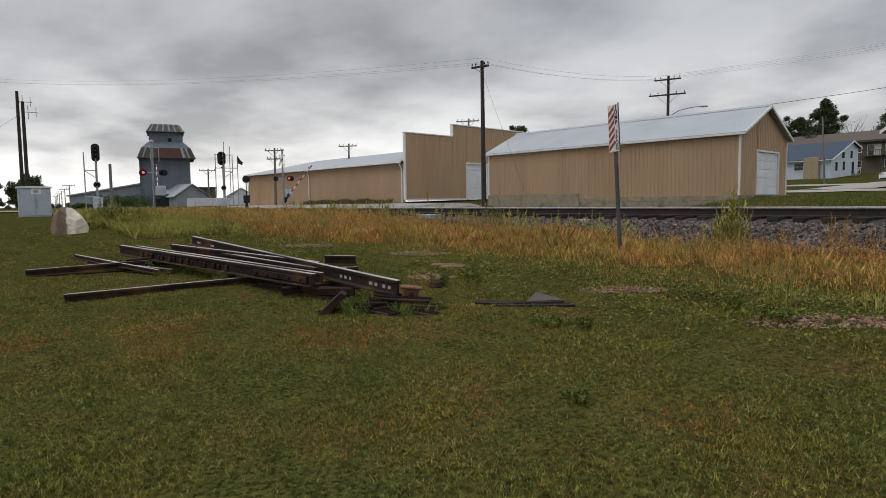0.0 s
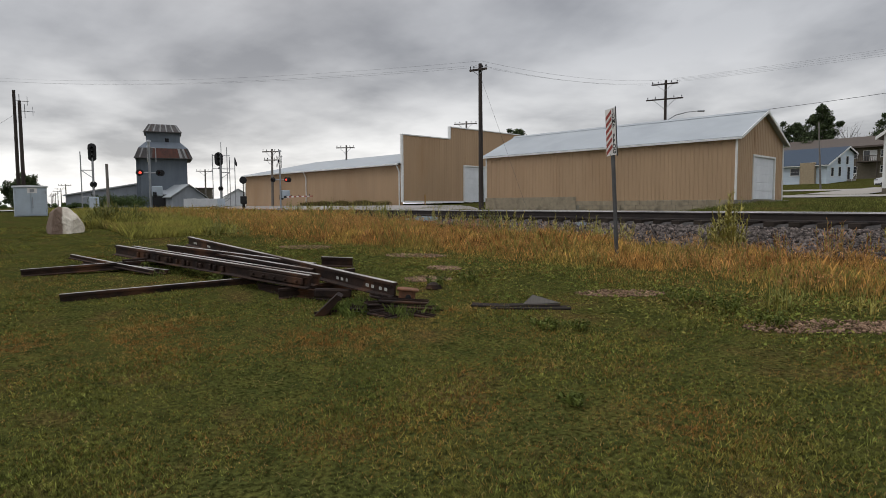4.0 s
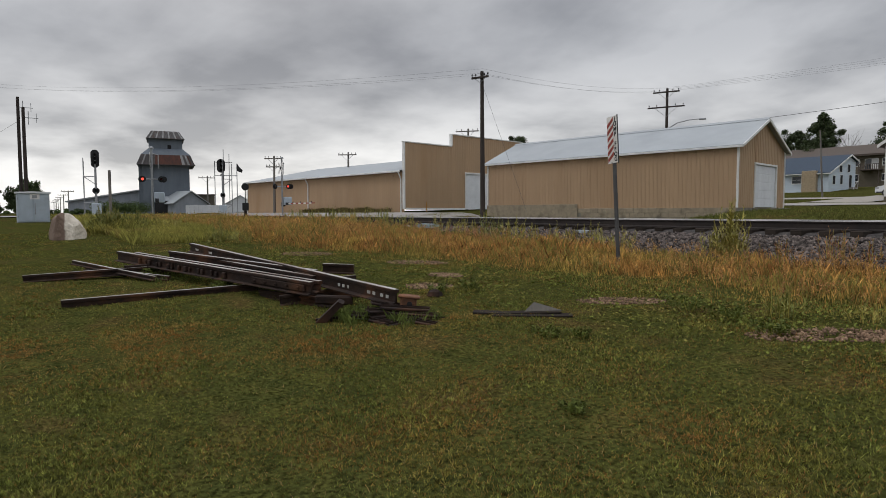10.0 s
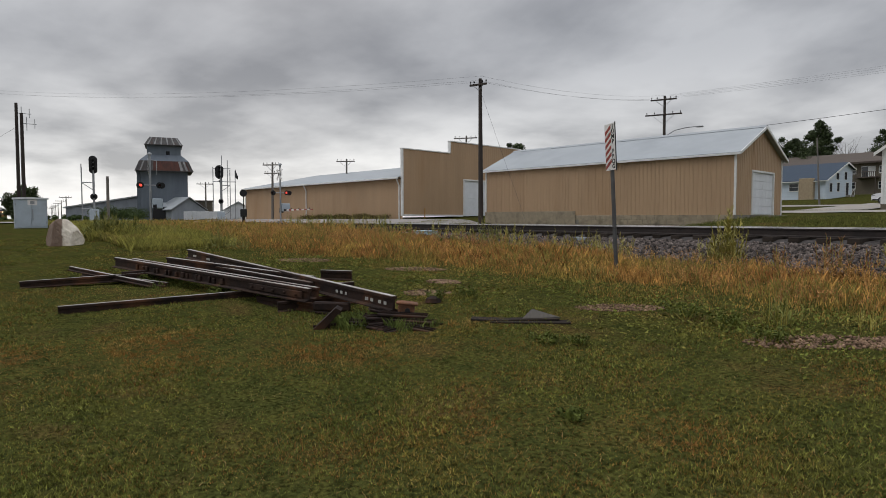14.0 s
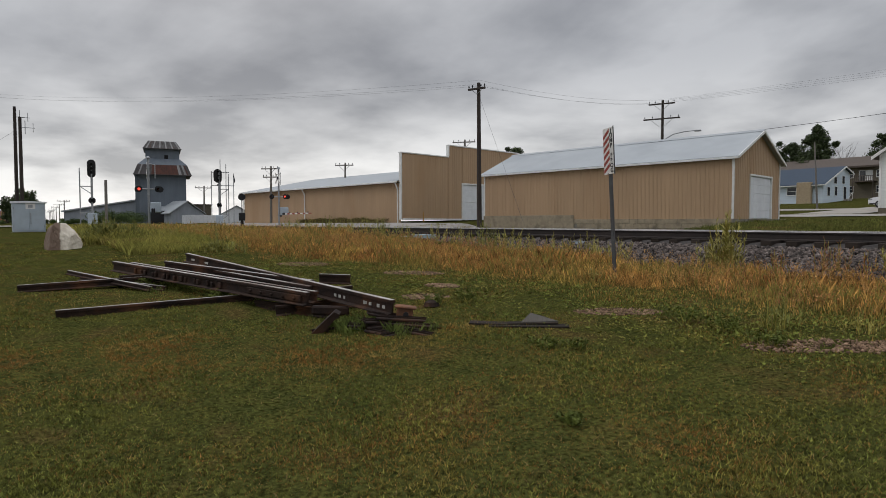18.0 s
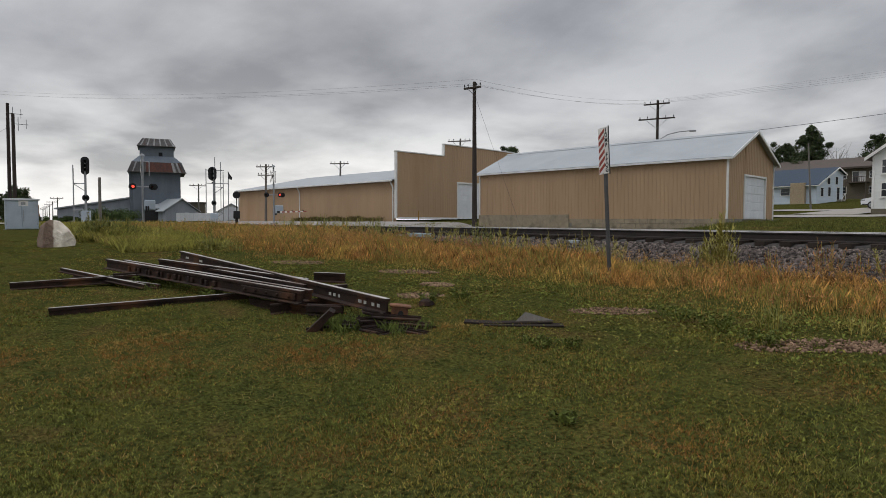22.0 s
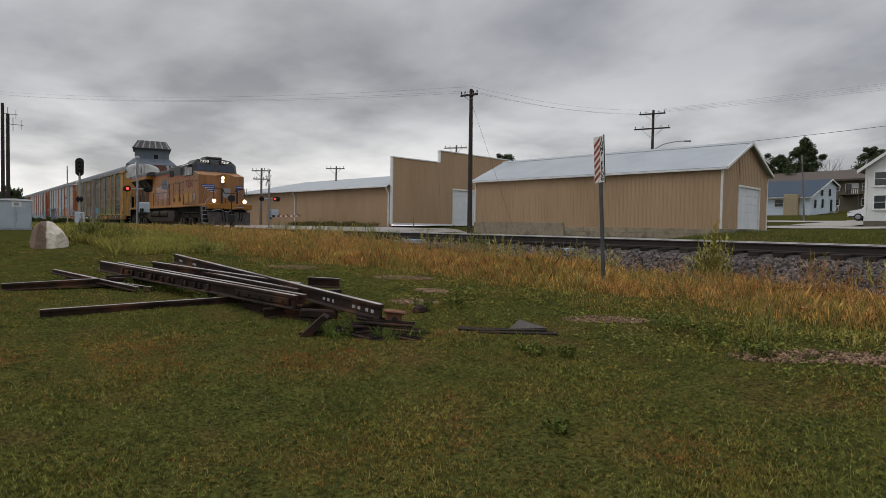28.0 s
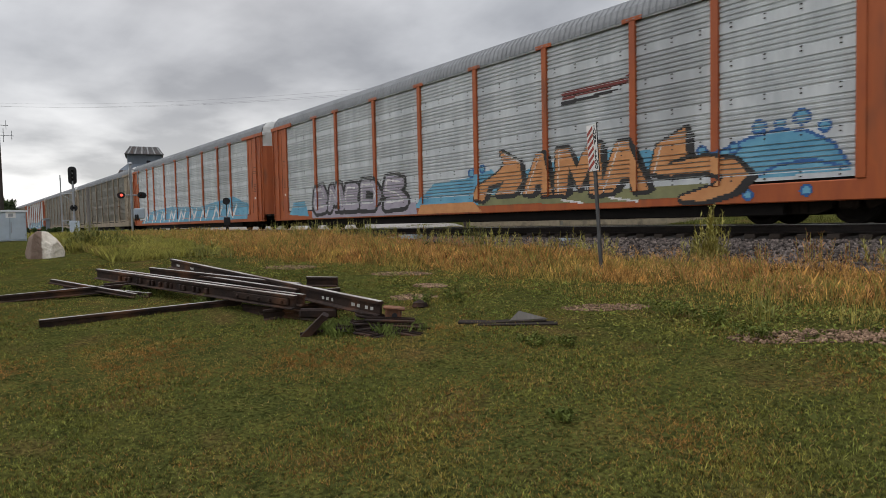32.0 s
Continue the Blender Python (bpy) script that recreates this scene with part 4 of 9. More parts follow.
def locomotive():
    t = thing("diesel_locomotive", pose(0, 0, 0), "six-axle freight locomotive in faded yellow and grey", "locomotive", "train")
    hw, H = 1.48, 0.92
    part("deck", Geo().box(-22.25, -1.5, -hw, hw, 1.34, 1.50, 0.02), M["loco_gold"], t, "golden yellow walkway edge")
    part("side_frame", Geo().box(-22.1, -1.7, -1.2, 1.2, 0.95, 1.34, 0.03), M["underframe"], t)
    # engine hood, grey above, with its red line
    part("long_hood", Geo().box(-16.2, -6.2, -H, H, 1.5, 4.0, 0.03), M["loco_yellow"], t)
    part("hood_top", Geo().box(-12.0, -6.15, -H - 0.01, H + 0.01, 3.66, 4.50, 0.10), M["loco_grey"], t, "dark grey upper hood")
    part("hood_roof", Geo().box(-16.3, -12.0, -H - 0.01, H + 0.01, 3.96, 4.34, 0.08), M["loco_grey"], t, "dark grey hood roof")
    part("red_line", Geo().box(-12.0, -6.2, -H - 0.016, -H - 0.004, 3.585, 3.655), M["loco_red"], t, "thin red line")
    part("red_line", Geo().box(-16.2, -12.0, -H - 0.016, -H - 0.004, 3.885, 3.955), M["loco_red"], t, "thin red line")
    for x0, x1, z0, z1 in ((-11.75, -10.7, 3.72, 4.18), (-8.95, -8.4, 3.72, 4.26), (-8.2, -7.7, 3.98, 4.22)):
        f = part("hood_vent", Geo().box(x0, x1, -H - 0.035, -H - 0.012, z0, z1, 0.005), M["dark"], t, "dark screened opening")
        part("vent_frame", Geo().box(x0 - 0.04, x1 + 0.04, -H - 0.03, -H - 0.0115, z1, z1 + 0.04).box(x0 - 0.04, x1 + 0.04, -H - 0.03, -H - 0.0115, z0 - 0.04, z0), M["loco_grey"], f)
    for x, w, h in ((-13.0, 0.8, 0.16), (-15.2, 0.5, 0.12), (-10.5, 0.7, 0.14), (-12.4, 0.35, 0.22)):
        part("roof_fitting", Geo().box(x, x + w, -0.35, 0.35, 4.28, 4.28 + h + (0.18 if x > -12 else 0), 0.04), M["loco_grey"], t)
    part("horn", Geo().lathe([(0.03, 0), (0.04, 0.25), (0.09, 0.34)], (-12.6, -0.3, 4.42), (1, 0, 0), 10).lathe([(0.03, 0), (0.04, 0.3), (0.09, 0.4)], (-12.6, -0.12, 4.44), (1, 0, 0), 10).tube((-12.5, -0.2, 4.2), (-12.5, -0.2, 4.44), 0.03), M["loco_grey"], t)
    x = -15.9
    while x < -6.6:
        part("door_seam", Geo().box(x - 0.011, x + 0.011, -H - 0.004, -H + 0.002, 1.62, 3.56 if x > -12 else 3.86), M["seam"], t)
        for z in (2.0, 2.6, 3.2):
            part("door_latch", Geo().box(x + 0.08, x + 0.18, -H - 0.03, -H - 0.001, z, z + 0.06), M["seam"], t)
        x += 0.62
    # radiator section with overhanging wings
    part("radiator_body", Geo().box(-22.2, -16.2, -H, H, 1.5, 3.85, 0.03), M["loco_gold"], t)
    part("radiator_wing", Geo().prism([(-1.5, 3.80), (-1.5, 4.06), (1.5, 4.06), (1.5, 3.80)], 0, -22.5, -16.6), M["loco_gold"], t, "overhanging yellow radiator wing")
    part("radiator_screen", Geo().prism([(-1.46, 3.795), (1.46, 3.795), (0.94, 3.12), (-0.94, 3.12)], 0, -21.95, -16.9), M["dark"], t, "dark radiator screen")
    part("radiator_roof", Geo().prism([(-1.5, 4.065), (-1.46, 4.24), (-1.2, 4.40), (1.2, 4.40), (1.46, 4.24), (1.5, 4.065)], 0, -22.05, -16.5), M["loco_grey"], t, "dark grey radiator roof")
    part("red_line", Geo().box(-22.5, -16.6, -1.512, -1.503, 4.0, 4.06), M["loco_red"], t, "thin red line")
    for x in (-20.2, -18.6, -17.3):
        part("wing_brace", Geo().prism([(-0.925, 2.95), (-1.4, 3.78), (-1.2, 3.78), (-0.925, 3.15)], 0, x - 0.05, x + 0.05), M["loco_gold"], t)
    part("wing_end", Geo().box(-22.5, -22.06, -1.49, 1.49, 4.065, 4.28, 0.02), M["loco_grey"], t, "dark grey wing end")
    part("sand_box", Geo().box(-22.2, -21.4, -1.2, -0.9, 1.5, 1.72, 0.02), M["loco_gold"], t)
    for i in range(8):
        x = -21.65 + i * 0.46
        v = part("louvre", Geo().box(x, x + 0.27, -H - 0.03, -H - 0.004, 1.93, 3.0, 0.005), M["dark"], t, "dark vertical louvre")
        part("louvre_frame", Geo().box(x - 0.06, x - 0.002, -H - 0.05, -H - 0.002, 1.88, 3.05).box(x + 0.272, x + 0.33, -H - 0.05, -H - 0.002, 1.88, 3.05), M["loco_yellow"], v)
    # cab
    part("cab_body", Geo().prism([(-6.2, 1.5), (-2.95, 1.5), (-2.95, 3.42), (-4.13, 3.72), (-4.16, 3.47), (-6.2, 3.47)], 1, -1.5, 1.5), M["loco_yellow"], t)
    part("cab_upper", loft(Geo(), [rect(3.472, -6.2, -4.15, 1.49), rect(4.28, -6.2, -4.33, 1.43), rect(4.56, -6.15, -4.45, 1.12), rect(4.66, -6.0, -4.6, 0.7)]), M["loco_grey"], t, "dark grey upper cab")
    part("red_line", Geo().box(-6.2, -4.2, -1.512, -1.5, 3.40, 3.465), M["loco_red"], t, "thin red line")
    part("roof_unit", Geo().box(-5.6, -4.5, -0.55, 0.55, 4.64, 4.80, 0.05), M["loco_grey"], t, "roof air conditioner")
    wf = part("side_window_frame", Geo().box(-5.98, -4.22, -1.53, -1.482, 3.42, 4.14, 0.01), M["loco_grey"], t)
    for x in (-5.2, -4.93):
        part("window_sash", Geo().box(x - 0.03, x + 0.03, -1.552, -1.5455, 3.48, 4.02), M["white_trim"], wf, "pale sliding window sash")
    for x0, x1 in ((-5.9, -5.46), (-5.44, -4.66), (-4.62, -4.3)):
        part("side_window", Geo().box(x0, x1, -1.545, -1.531, 3.48, 4.08), M["dark_glass"], wf, "tinted window pane")
    part("sun_visor", Geo().add([(-5.95, -1.49, 4.22), (-4.35, -1.49, 4.22), (-4.35, -1.86, 4.08), (-5.95, -1.86, 4.08), (-5.95, -1.49, 4.24), (-4.35, -1.49, 4.24), (-4.35, -1.87, 4.10), (-5.95, -1.87, 4.10)],
                                  [(3, 2, 1, 0), (4, 5, 6, 7), (0, 1, 5, 4), (1, 2, 6, 5), (2, 3, 7, 6), (3, 0, 4, 7)]), M["white_trim"], t, "pale sun visor")
    for y0, y1 in ((-1.3, -0.12), (0.12, 1.3)):
        part("windscreen", Geo().add([(-4.21, y0, 3.80), (-4.21, y1, 3.80), (-4.30, y1 * 0.97, 4.20), (-4.30, y0 * 0.97, 4.20)], [(0, 1, 2, 3)]), M["cab_glass"], t, "tinted windscreen")
    for s in (-1, 1):
        nb = part("number_board", Geo().box(-0.40, 0.40, -0.06, 0.06, -0.13, 0.13, 0.02), M["black"], t, m=pose(-4.40, 0.70 * s, 4.44, rz=90 - 12 * (1 if s < 0 else -1)))
        part("board_number", text_mesh("7350", 0.60, 0.17, M["num_lit"], bold=0.02), None, nb, "lit white numerals", m=pose(0, -0.065, -0.085, rx=90))
    # nose
    part("deck_edge", Geo().tube((-4.12, -1.47, 3.735), (-2.95, -1.47, 3.435), 0.022, n=6), M["galv"], t)
    plan = [(-2.94, -1.48), (-2.30, -0.62), (-2.24, -0.2), (-2.24, 0.2), (-2.30, 0.62), (-2.94, 1.48)]
    tops = [3.42, 3.36, 3.48, 3.48, 3.36, 3.42]
    part("nose", Geo().add([(x, y, 1.5) for x, y in plan] + [(x, y, z) for (x, y), z in zip(plan, tops)] + [(-2.96, -1.48, 3.43), (-2.96, 1.48, 3.43), (-2.96, 0, 3.54), (-2.28, 0, 3.52)],
                            [(i, i + 1, 7 + i, 6 + i) for i in range(5)] + [(6, 7, 14 - 2), (7, 15, 14, 12), (7, 8, 15), (8, 9, 15), (9, 10, 15), (10, 13, 14, 15), (10, 11, 13), (0, 6, 12), (5, 13, 11)]), M["loco_yellow"], t)
    part("nose_door_seam", Geo().box(-2.245, -2.232, -0.02, 0.02, 1.6, 2.6), M["seam"], t)
    part("headlamp_case", Geo().box(-2.26, -2.19, -0.33, -0.09, 2.86, 3.36, 0.02), M["black"], t)
    for z in (2.99, 3.22):
        part("headlight", Geo().lathe([(0.10, 0), (0.10, 0.03), (0.06, 0.04)], (-2.19, -0.21, z), (1, 0, 0), 16), M["headlamp"], t, "lit headlight")
    # plain wing badge on both sloping nose faces and a shield badge on the hood
    for s in (-1, 1):
        a, b = Vector((-2.94, -1.48 * 1, 0)), Vector((-2.30, -0.62, 0))
        d = (b - a).normalized()
        nrm = Vector((d.y, -d.x, 0)) * 0.012
        def on(u, z):
            q = a + d * u + nrm
            return (q.x, q.y * (-s), z) if s > 0 else (q.x, q.y, z)
        for k in range(4):
            z = 2.78 - 0.125 * k
            u0 = 0.10 + 0.16 * k
            part("badge_feather", Geo().add([on(u0, z), on(1.02, z - 0.01), on(1.02, z - 0.085), on(u0 + 0.1, z - 0.085)], [(0, 1, 2, 3) if s < 0 else (3, 2, 1, 0)]), M["wing_blue"], t, "blue badge shape")
            part("badge_edge", Geo().add([on(u0 + 0.1, z - 0.088), on(1.02, z - 0.088), on(1.02, z - 0.112), on(u0 + 0.14, z - 0.112)], [(0, 1, 2, 3) if s < 0 else (3, 2, 1, 0)]), M["white_trim"], t, "white badge edge")
    part("badge_shield", Geo().prism([(-0.34, 0.3), (0.34, 0.3), (0.30, -0.12), (0, -0.36), (-0.30, -0.12)], 1, -0.006, 0.0), M["galv"], t, "pale badge shape", m=pose(-2.215, 0.0, 2.25, rz=90))
    part("hood_shield", Geo().prism([(-0.26, 0.28), (0.26, 0.28), (0.26, 0.04), (-0.26, 0.04)], 1, -0.006, 0), M["wing_blue"], t, "blue badge shape", m=pose(-6.99, -H - 0.003, 2.95))
    for i in range(6):
        part("hood_shield_bar", Geo().box(-0.25 + i * 0.09, -0.20 + i * 0.09, -0.006, 0, -0.30 + 0.10 * abs(i - 2.5) / 2.5, 0.035), M["flag_red"], t, m=pose(-6.99, -H - 0.003, 2.95))
    part("road_number", text_mesh("7350", 1.74, 0.53, M["num_red"], bold=0.025), None, t, "dull red road number", m=pose(-4.95, -1.506, 2.63, rx=90))
    for i in range(14):
        part("letter_bar", Geo().box(-10.4 + i * 0.2, -10.27 + i * 0.2, -H - 0.008, -H - 0.003, 2.75, 2.93), M["bar_brown"], t)
    # boxes under the cab and along the walkway
    for x0, x1 in ((-9.7, -8.4), (-8.35, -7.0)):
        bx = part("walkway_box", Geo().box(x0, x1, -1.34, -H, 1.5, 2.22, 0.015), M["loco_gold"], t, "golden yellow equipment box")
        part("box_grille", Geo().box(x0 + 0.35, x0 + 0.85, -1.352, -1.341, 1.75, 2.02), M["seam"], bx)
    for x0, x1 in ((-6.05, -5.05), (-5.0, -3.96)):
        bx = part("battery_box", Geo().box(x0, x1, -1.53, -1.44, 1.56, 2.32, 0.015), M["loco_gold"], t, "golden yellow battery box")
        part("box_door", Geo().box(x0 + 0.2, x0 + 0.5, -1.542, -1.531, 1.68, 2.22).box(x0 + 0.55, x0 + 0.85, -1.542, -1.531, 1.68, 2.22), M["autorack_yellow"], bx)
    part("fuse_box", Geo().box(-3.85, -3.6, -1.56, -1.5, 1.72, 2.2, 0.01), M["galv"], t)
    for x in (-3.72, -3.42):
        part("marker_slot", Geo().box(x, x + 0.13, -1.512, -1.501, 3.0, 3.07), M["dark"], t)
    # handrails
    posts = [-22.1, -20.6, -18.7, -17.3, -15.9, -14.5, -13.1, -11.7, -10.4]
    g = Geo()
    for k, x in enumerate(posts):
        part("rail_post", Geo().tube((x, -1.44, 1.45), (x, -1.44, 2.5), 0.022, n=6), M["rail_paint"], t)
    part("handrail", g.path([(-22.3, -1.44, 2.0), (-22.15, -1.44, 2.55), (-10.7, -1.44, 2.5), (-10.1, -1.44, 3.05), (-6.3, -1.44, 3.05)], 0.02), M["rail_paint"], t, "dark handrail")
    for x in (-10.0, -9.0, -7.4):
        part("rail_post", Geo().tube((x, -1.44, 2.0 if x > -9.9 else 1.5), (x, -1.44, 3.05), 0.022, n=6), M["rail_paint"], t)
    for y in (-1.3, 1.3):
        part("end_handrail", Geo().path([(-2.55, y * 1.12, 0.95), (-2.55, y * 1.12, 1.55), (-2.1, y * 1.05, 2.35), (-2.1, y * 1.05, 2.6)], 0.022).path([(-1.75, y * 1.12, 1.0), (-1.75, y * 1.12, 1.6), (-1.6, y * 0.6, 2.3)], 0.022), M["galv"], t, "pale grab rail")
        part("rear_handrail", Geo().path([(-23.0, y * 1.1, 1.1), (-23.0, y * 1.1, 1.45), (-22.65, y * 1.05, 2.5)], 0.03).path([(-22.34, y * 1.1, 0.8), (-22.34, y * 1.1, 1.85)], 0.03).path([(-22.34, y * 1.05, 1.5), (-22.3, y * 1.05, 2.6)], 0.022), M["galv"], t, "pale grab rail")
        part("step_plate", Geo().prism([(-2.78, 1.48), (-2.2, 1.34), (-2.2, 0.22), (-2.52, 0.22)], 1, min(y * 0.9, y * 1.13), max(y * 0.9, y * 1.13)), M["loco_grey"], t)
        for i in range(5):
            part("step", Geo().box(-2.22, -1.62, min(y * 0.9, y * 1.16), max(y * 0.9, y * 1.16), 0.22 + i * 0.27, 0.255 + i * 0.27), M["galv"] if i else M["white_trim"], t, "pale step edge")
            part("rear_step", Geo().box(-22.92, -22.33, min(y * 0.9, y * 1.12), max(y * 0.9, y * 1.12), 0.25 + i * 0.27, 0.285 + i * 0.27), M["galv"], t, "pale step edge")
    part("rear_step_plate", Geo().box(-22.32, -22.08, -1.46, 1.46, 0.2, 1.34, 0.02), M["underframe"], t)
    part("rear_post", Geo().box(-22.72, -22.6, -1.3, -1.1, 1.5, 2.5), M["underframe"], t)
    part("front_rail", Geo().path([(-1.55, -1.0, 1.5), (-1.55, -1.0, 2.5), (-1.5, -0.45, 2.5), (-1.5, -0.35, 2.2), (-1.5, 0.35, 2.2), (-1.5, 0.45, 2.5), (-1.55, 1.0, 2.5), (-1.55, 1.0, 1.5)], 0.03), M["rail_paint"], t, "dark front handrail")
    for y in (-0.5, 0.5):
        part("rail_post", Geo().box(-1.57, -1.49, y - 0.05, y + 0.05, 1.5, 2.45), M["rail_paint"], t)
    part("front_sill", Geo().box(-1.6, -1.35, -1.45, 1.45, 1.15, 1.5, 0.03), M["loco_gold"], t, "golden yellow front sill")
    for y in (-1.0, 1.0):
        d = part("ditch_light_case", Geo().box(-1.72, -1.5, y - 0.14, y + 0.14, 1.55, 1.82, 0.03), M["loco_yellow"], t)
        part("ditch_light", Geo().lathe([(0.115, 0), (0.115, 0.03), (0.06, 0.045)], (-1.5, y, 1.68), (1, 0, 0), 16), M["headlamp"], d, "lit ditch light")
    part("plow", Geo().add([(-1.55, -1.4, 0.98), (-1.25, 0, 0.98), (-1.55, 1.4, 0.98), (-1.35, -1.35, 0.12), (-1.05, 0, 0.12), (-1.35, 1.35, 0.12), (-1.7, -1.4, 0.98), (-1.7, 1.4, 0.98), (-1.5, 1.3, 0.12), (-1.5, -1.3, 0.12)],
                            [(0, 3, 4, 1), (1, 4, 5, 2), (6, 9, 3, 0), (2, 5, 8, 7), (0, 1, 2, 7, 6), (9, 8, 5, 4, 3), (6, 7, 8, 9)]), M["plow"], t, "dusty steel snow plough")
    part("coupler", Geo().box(-1.5, -0.95, -0.15, 0.15, 0.72, 1.02, 0.05), M["underframe"], t)
    part("hose_rail", Geo().path([(-1.32, -1.2, 1.05), (-1.28, -0.7, 1.12), (-1.2, -0.2, 0.95), (-1.2, 0.2, 1.25), (-1.28, 0.8, 1.3), (-1.3, 1.1, 1.0)], 0.025), M["galv"], t, "pale bent lift rod")
    for y in (-0.62, -0.45, 0.5, 0.66):
        part("air_hose", Geo().path([(-1.34, y, 1.2), (-1.12, y * 1.05, 1.02), (-1.02, y, 0.6), (-1.08, y * 0.9, 0.36)], 0.03), M["underframe"], t)
    part("rear_coupler", Geo().box(-22.35, -21.7, -0.15, 0.15, 0.72, 1.0, 0.05), M["underframe"], t)
    # underneath
    part("fuel_tank", loft(Geo(), [[(-15.8, y, z) for y, z in ((-1.0, 0.95), (-1.1, 0.66), (-1.46, 0.62), (-1.42, 0.34), (-1.1, 0.14), (1.1, 0.14), (1.42, 0.34), (1.46, 0.62), (1.1, 0.66), (1.0, 0.95))], [(-8.9, y, z) for y, z in ((-1.0, 0.95), (-1.1, 0.66), (-1.46, 0.62), (-1.42, 0.34), (-1.1, 0.14), (1.1, 0.14), (1.42, 0.34), (1.46, 0.62), (1.1, 0.66), (1.0, 0.95))]]), M["tank"], t, "dusty brown fuel tank")
    for x0, x1 in ((-15.0, -12.95), (-12.45, -10.4)):
        part("air_tank", Geo().lathe([(0.10, 0), (0.24, 0.08), (0.24, x1 - x0 - 0.08), (0.10, x1 - x0)], (x0, -1.26, 0.92), (1, 0, 0), 14), M["tank"], t, "dusty air reservoir")
    part("tank_box", Geo().box(-10.3, -8.65, -1.46, -1.0, 0.5, 1.11, 0.03), M["tank"], t)
    part("tank_box", Geo().box(-16.25, -15.25, -1.46, -1.0, 0.5, 1.11, 0.03), M["tank"], t)
    truck(t, -19.45, (-1.95, 0, 1.95), 0.53, big=True)
    truck(t, -4.95, (-1.95, 0, 1.95), 0.53, big=True)
    # waving flag painted on the hood
    cv = Canvas(-15.8, -11.9, 1.8, 3.75, 0.025)
    U, Z = cv.U, cv.Z
    f = (U + 15.6) / 3.4
    wave = 0.12 * np.sin(f * 13.0 + 0.4 + 0.5 * Z) * (1.1 - 0.6 * f)
    top = 3.24 - 0.10 * f + wave
    bot = 2.16 - 0.12 * np.sin(f * 3.1) + wave
    v = (top - Z) / (top - bot)
    ins = (v > 0) & (v < 1) & (U > -15.6 + 0.12 * np.sin(Z * 12)) & (U < -12.55 + 0.32 * v)
    cv.where(0, ins & (np.floor(v * 9.5) % 2 == 0)).where(1, ins & (np.floor(v * 9.5) % 2 == 1))
    left, right = -14.05 + (Z - 3.1) * 0.6, -12.40 - (Z - 2.9) * 0.55
    canton = (U > left) & (U < right) & (Z > 2.86 + wave * 0.7) & (Z < 3.60 + 0.05 * np.sin(U * 6))
    cv.where(2, canton)
    cv.where(1, canton & ((np.floor(U * 8) + np.floor(Z * 8)) % 2 == 0) & (((U * 8) % 1 - 0.5) ** 2 + ((Z * 8) % 1 - 0.5) ** 2 < 0.03))
    cv.line(1, [(-12.62, 3.72), (-12.05, 1.85)], 0.05)
    cv.speckle(0.96, 3)
    cv.put(t, [M["flag_red"], M["flag_white"], M["flag_blue"]], lambda u, z: -H - 0.007, "painted_flag", "faded flag painted on the hood side")
    return t


def PS(u, z, gusset=False):
    """The side's outer skin: sill, post, end bay, or the slats with the grooves between them."""
    if z > 4.8:
        return None
    if z < 0.83:
        return -1.516
    near = min(abs(u - q) for q in POSTS)
    if near < 0.085:
        return -1.545 if gusset and z < 1.75 else -1.539
    if gusset and 0.9 < z < 1.75 and near < 0.26 - (z - 0.9) * 0.206:
        return -1.545
    if u < POSTS[0] or u > POSTS[-1]:
        return -1.514
    return -1.442 if min(abs(z - q) for q in GROOVES) < 0.02 else -1.478


M["spray_orange"] = mat("orange_spray_paint", (0.56, 0.265, 0.105), (0.44, 0.19, 0.07), 2, 0.7, 0, 0)
M["spray_black"] = mat("black_spray_paint", (0.022, 0.02, 0.02), rough=0.6, bump=0)
M["spray_blue"] = mat("light_blue_spray_paint", (0.15, 0.36, 0.48), (0.08, 0.25, 0.38), 1.8, 0.7, 0, 0)
M["spray_navy"] = mat("deep_blue_spray_paint", (0.03, 0.11, 0.30), rough=0.6, bump=0)
M["spray_violet"] = mat("grey_violet_spray_paint", (0.36, 0.33, 0.38), (0.27, 0.24, 0.29), 2, 0.6, 0, 0)
M["spray_white"] = mat("white_spray_paint", (0.70, 0.68, 0.66), rough=0.6, bump=0)
M["spray_green"] = mat("green_spray_paint", (0.17, 0.38, 0.11), (0.10, 0.25, 0.08), 2, 0.6, 0, 0)
M["spray_olive"] = mat("olive_spray_paint", (0.22, 0.22, 0.10), (0.15, 0.15, 0.07), 2, 0.6, 0, 0)
SPRAY = [M["spray_" + k] for k in ("orange", "black", "blue", "navy", "violet", "white", "green", "olive")]


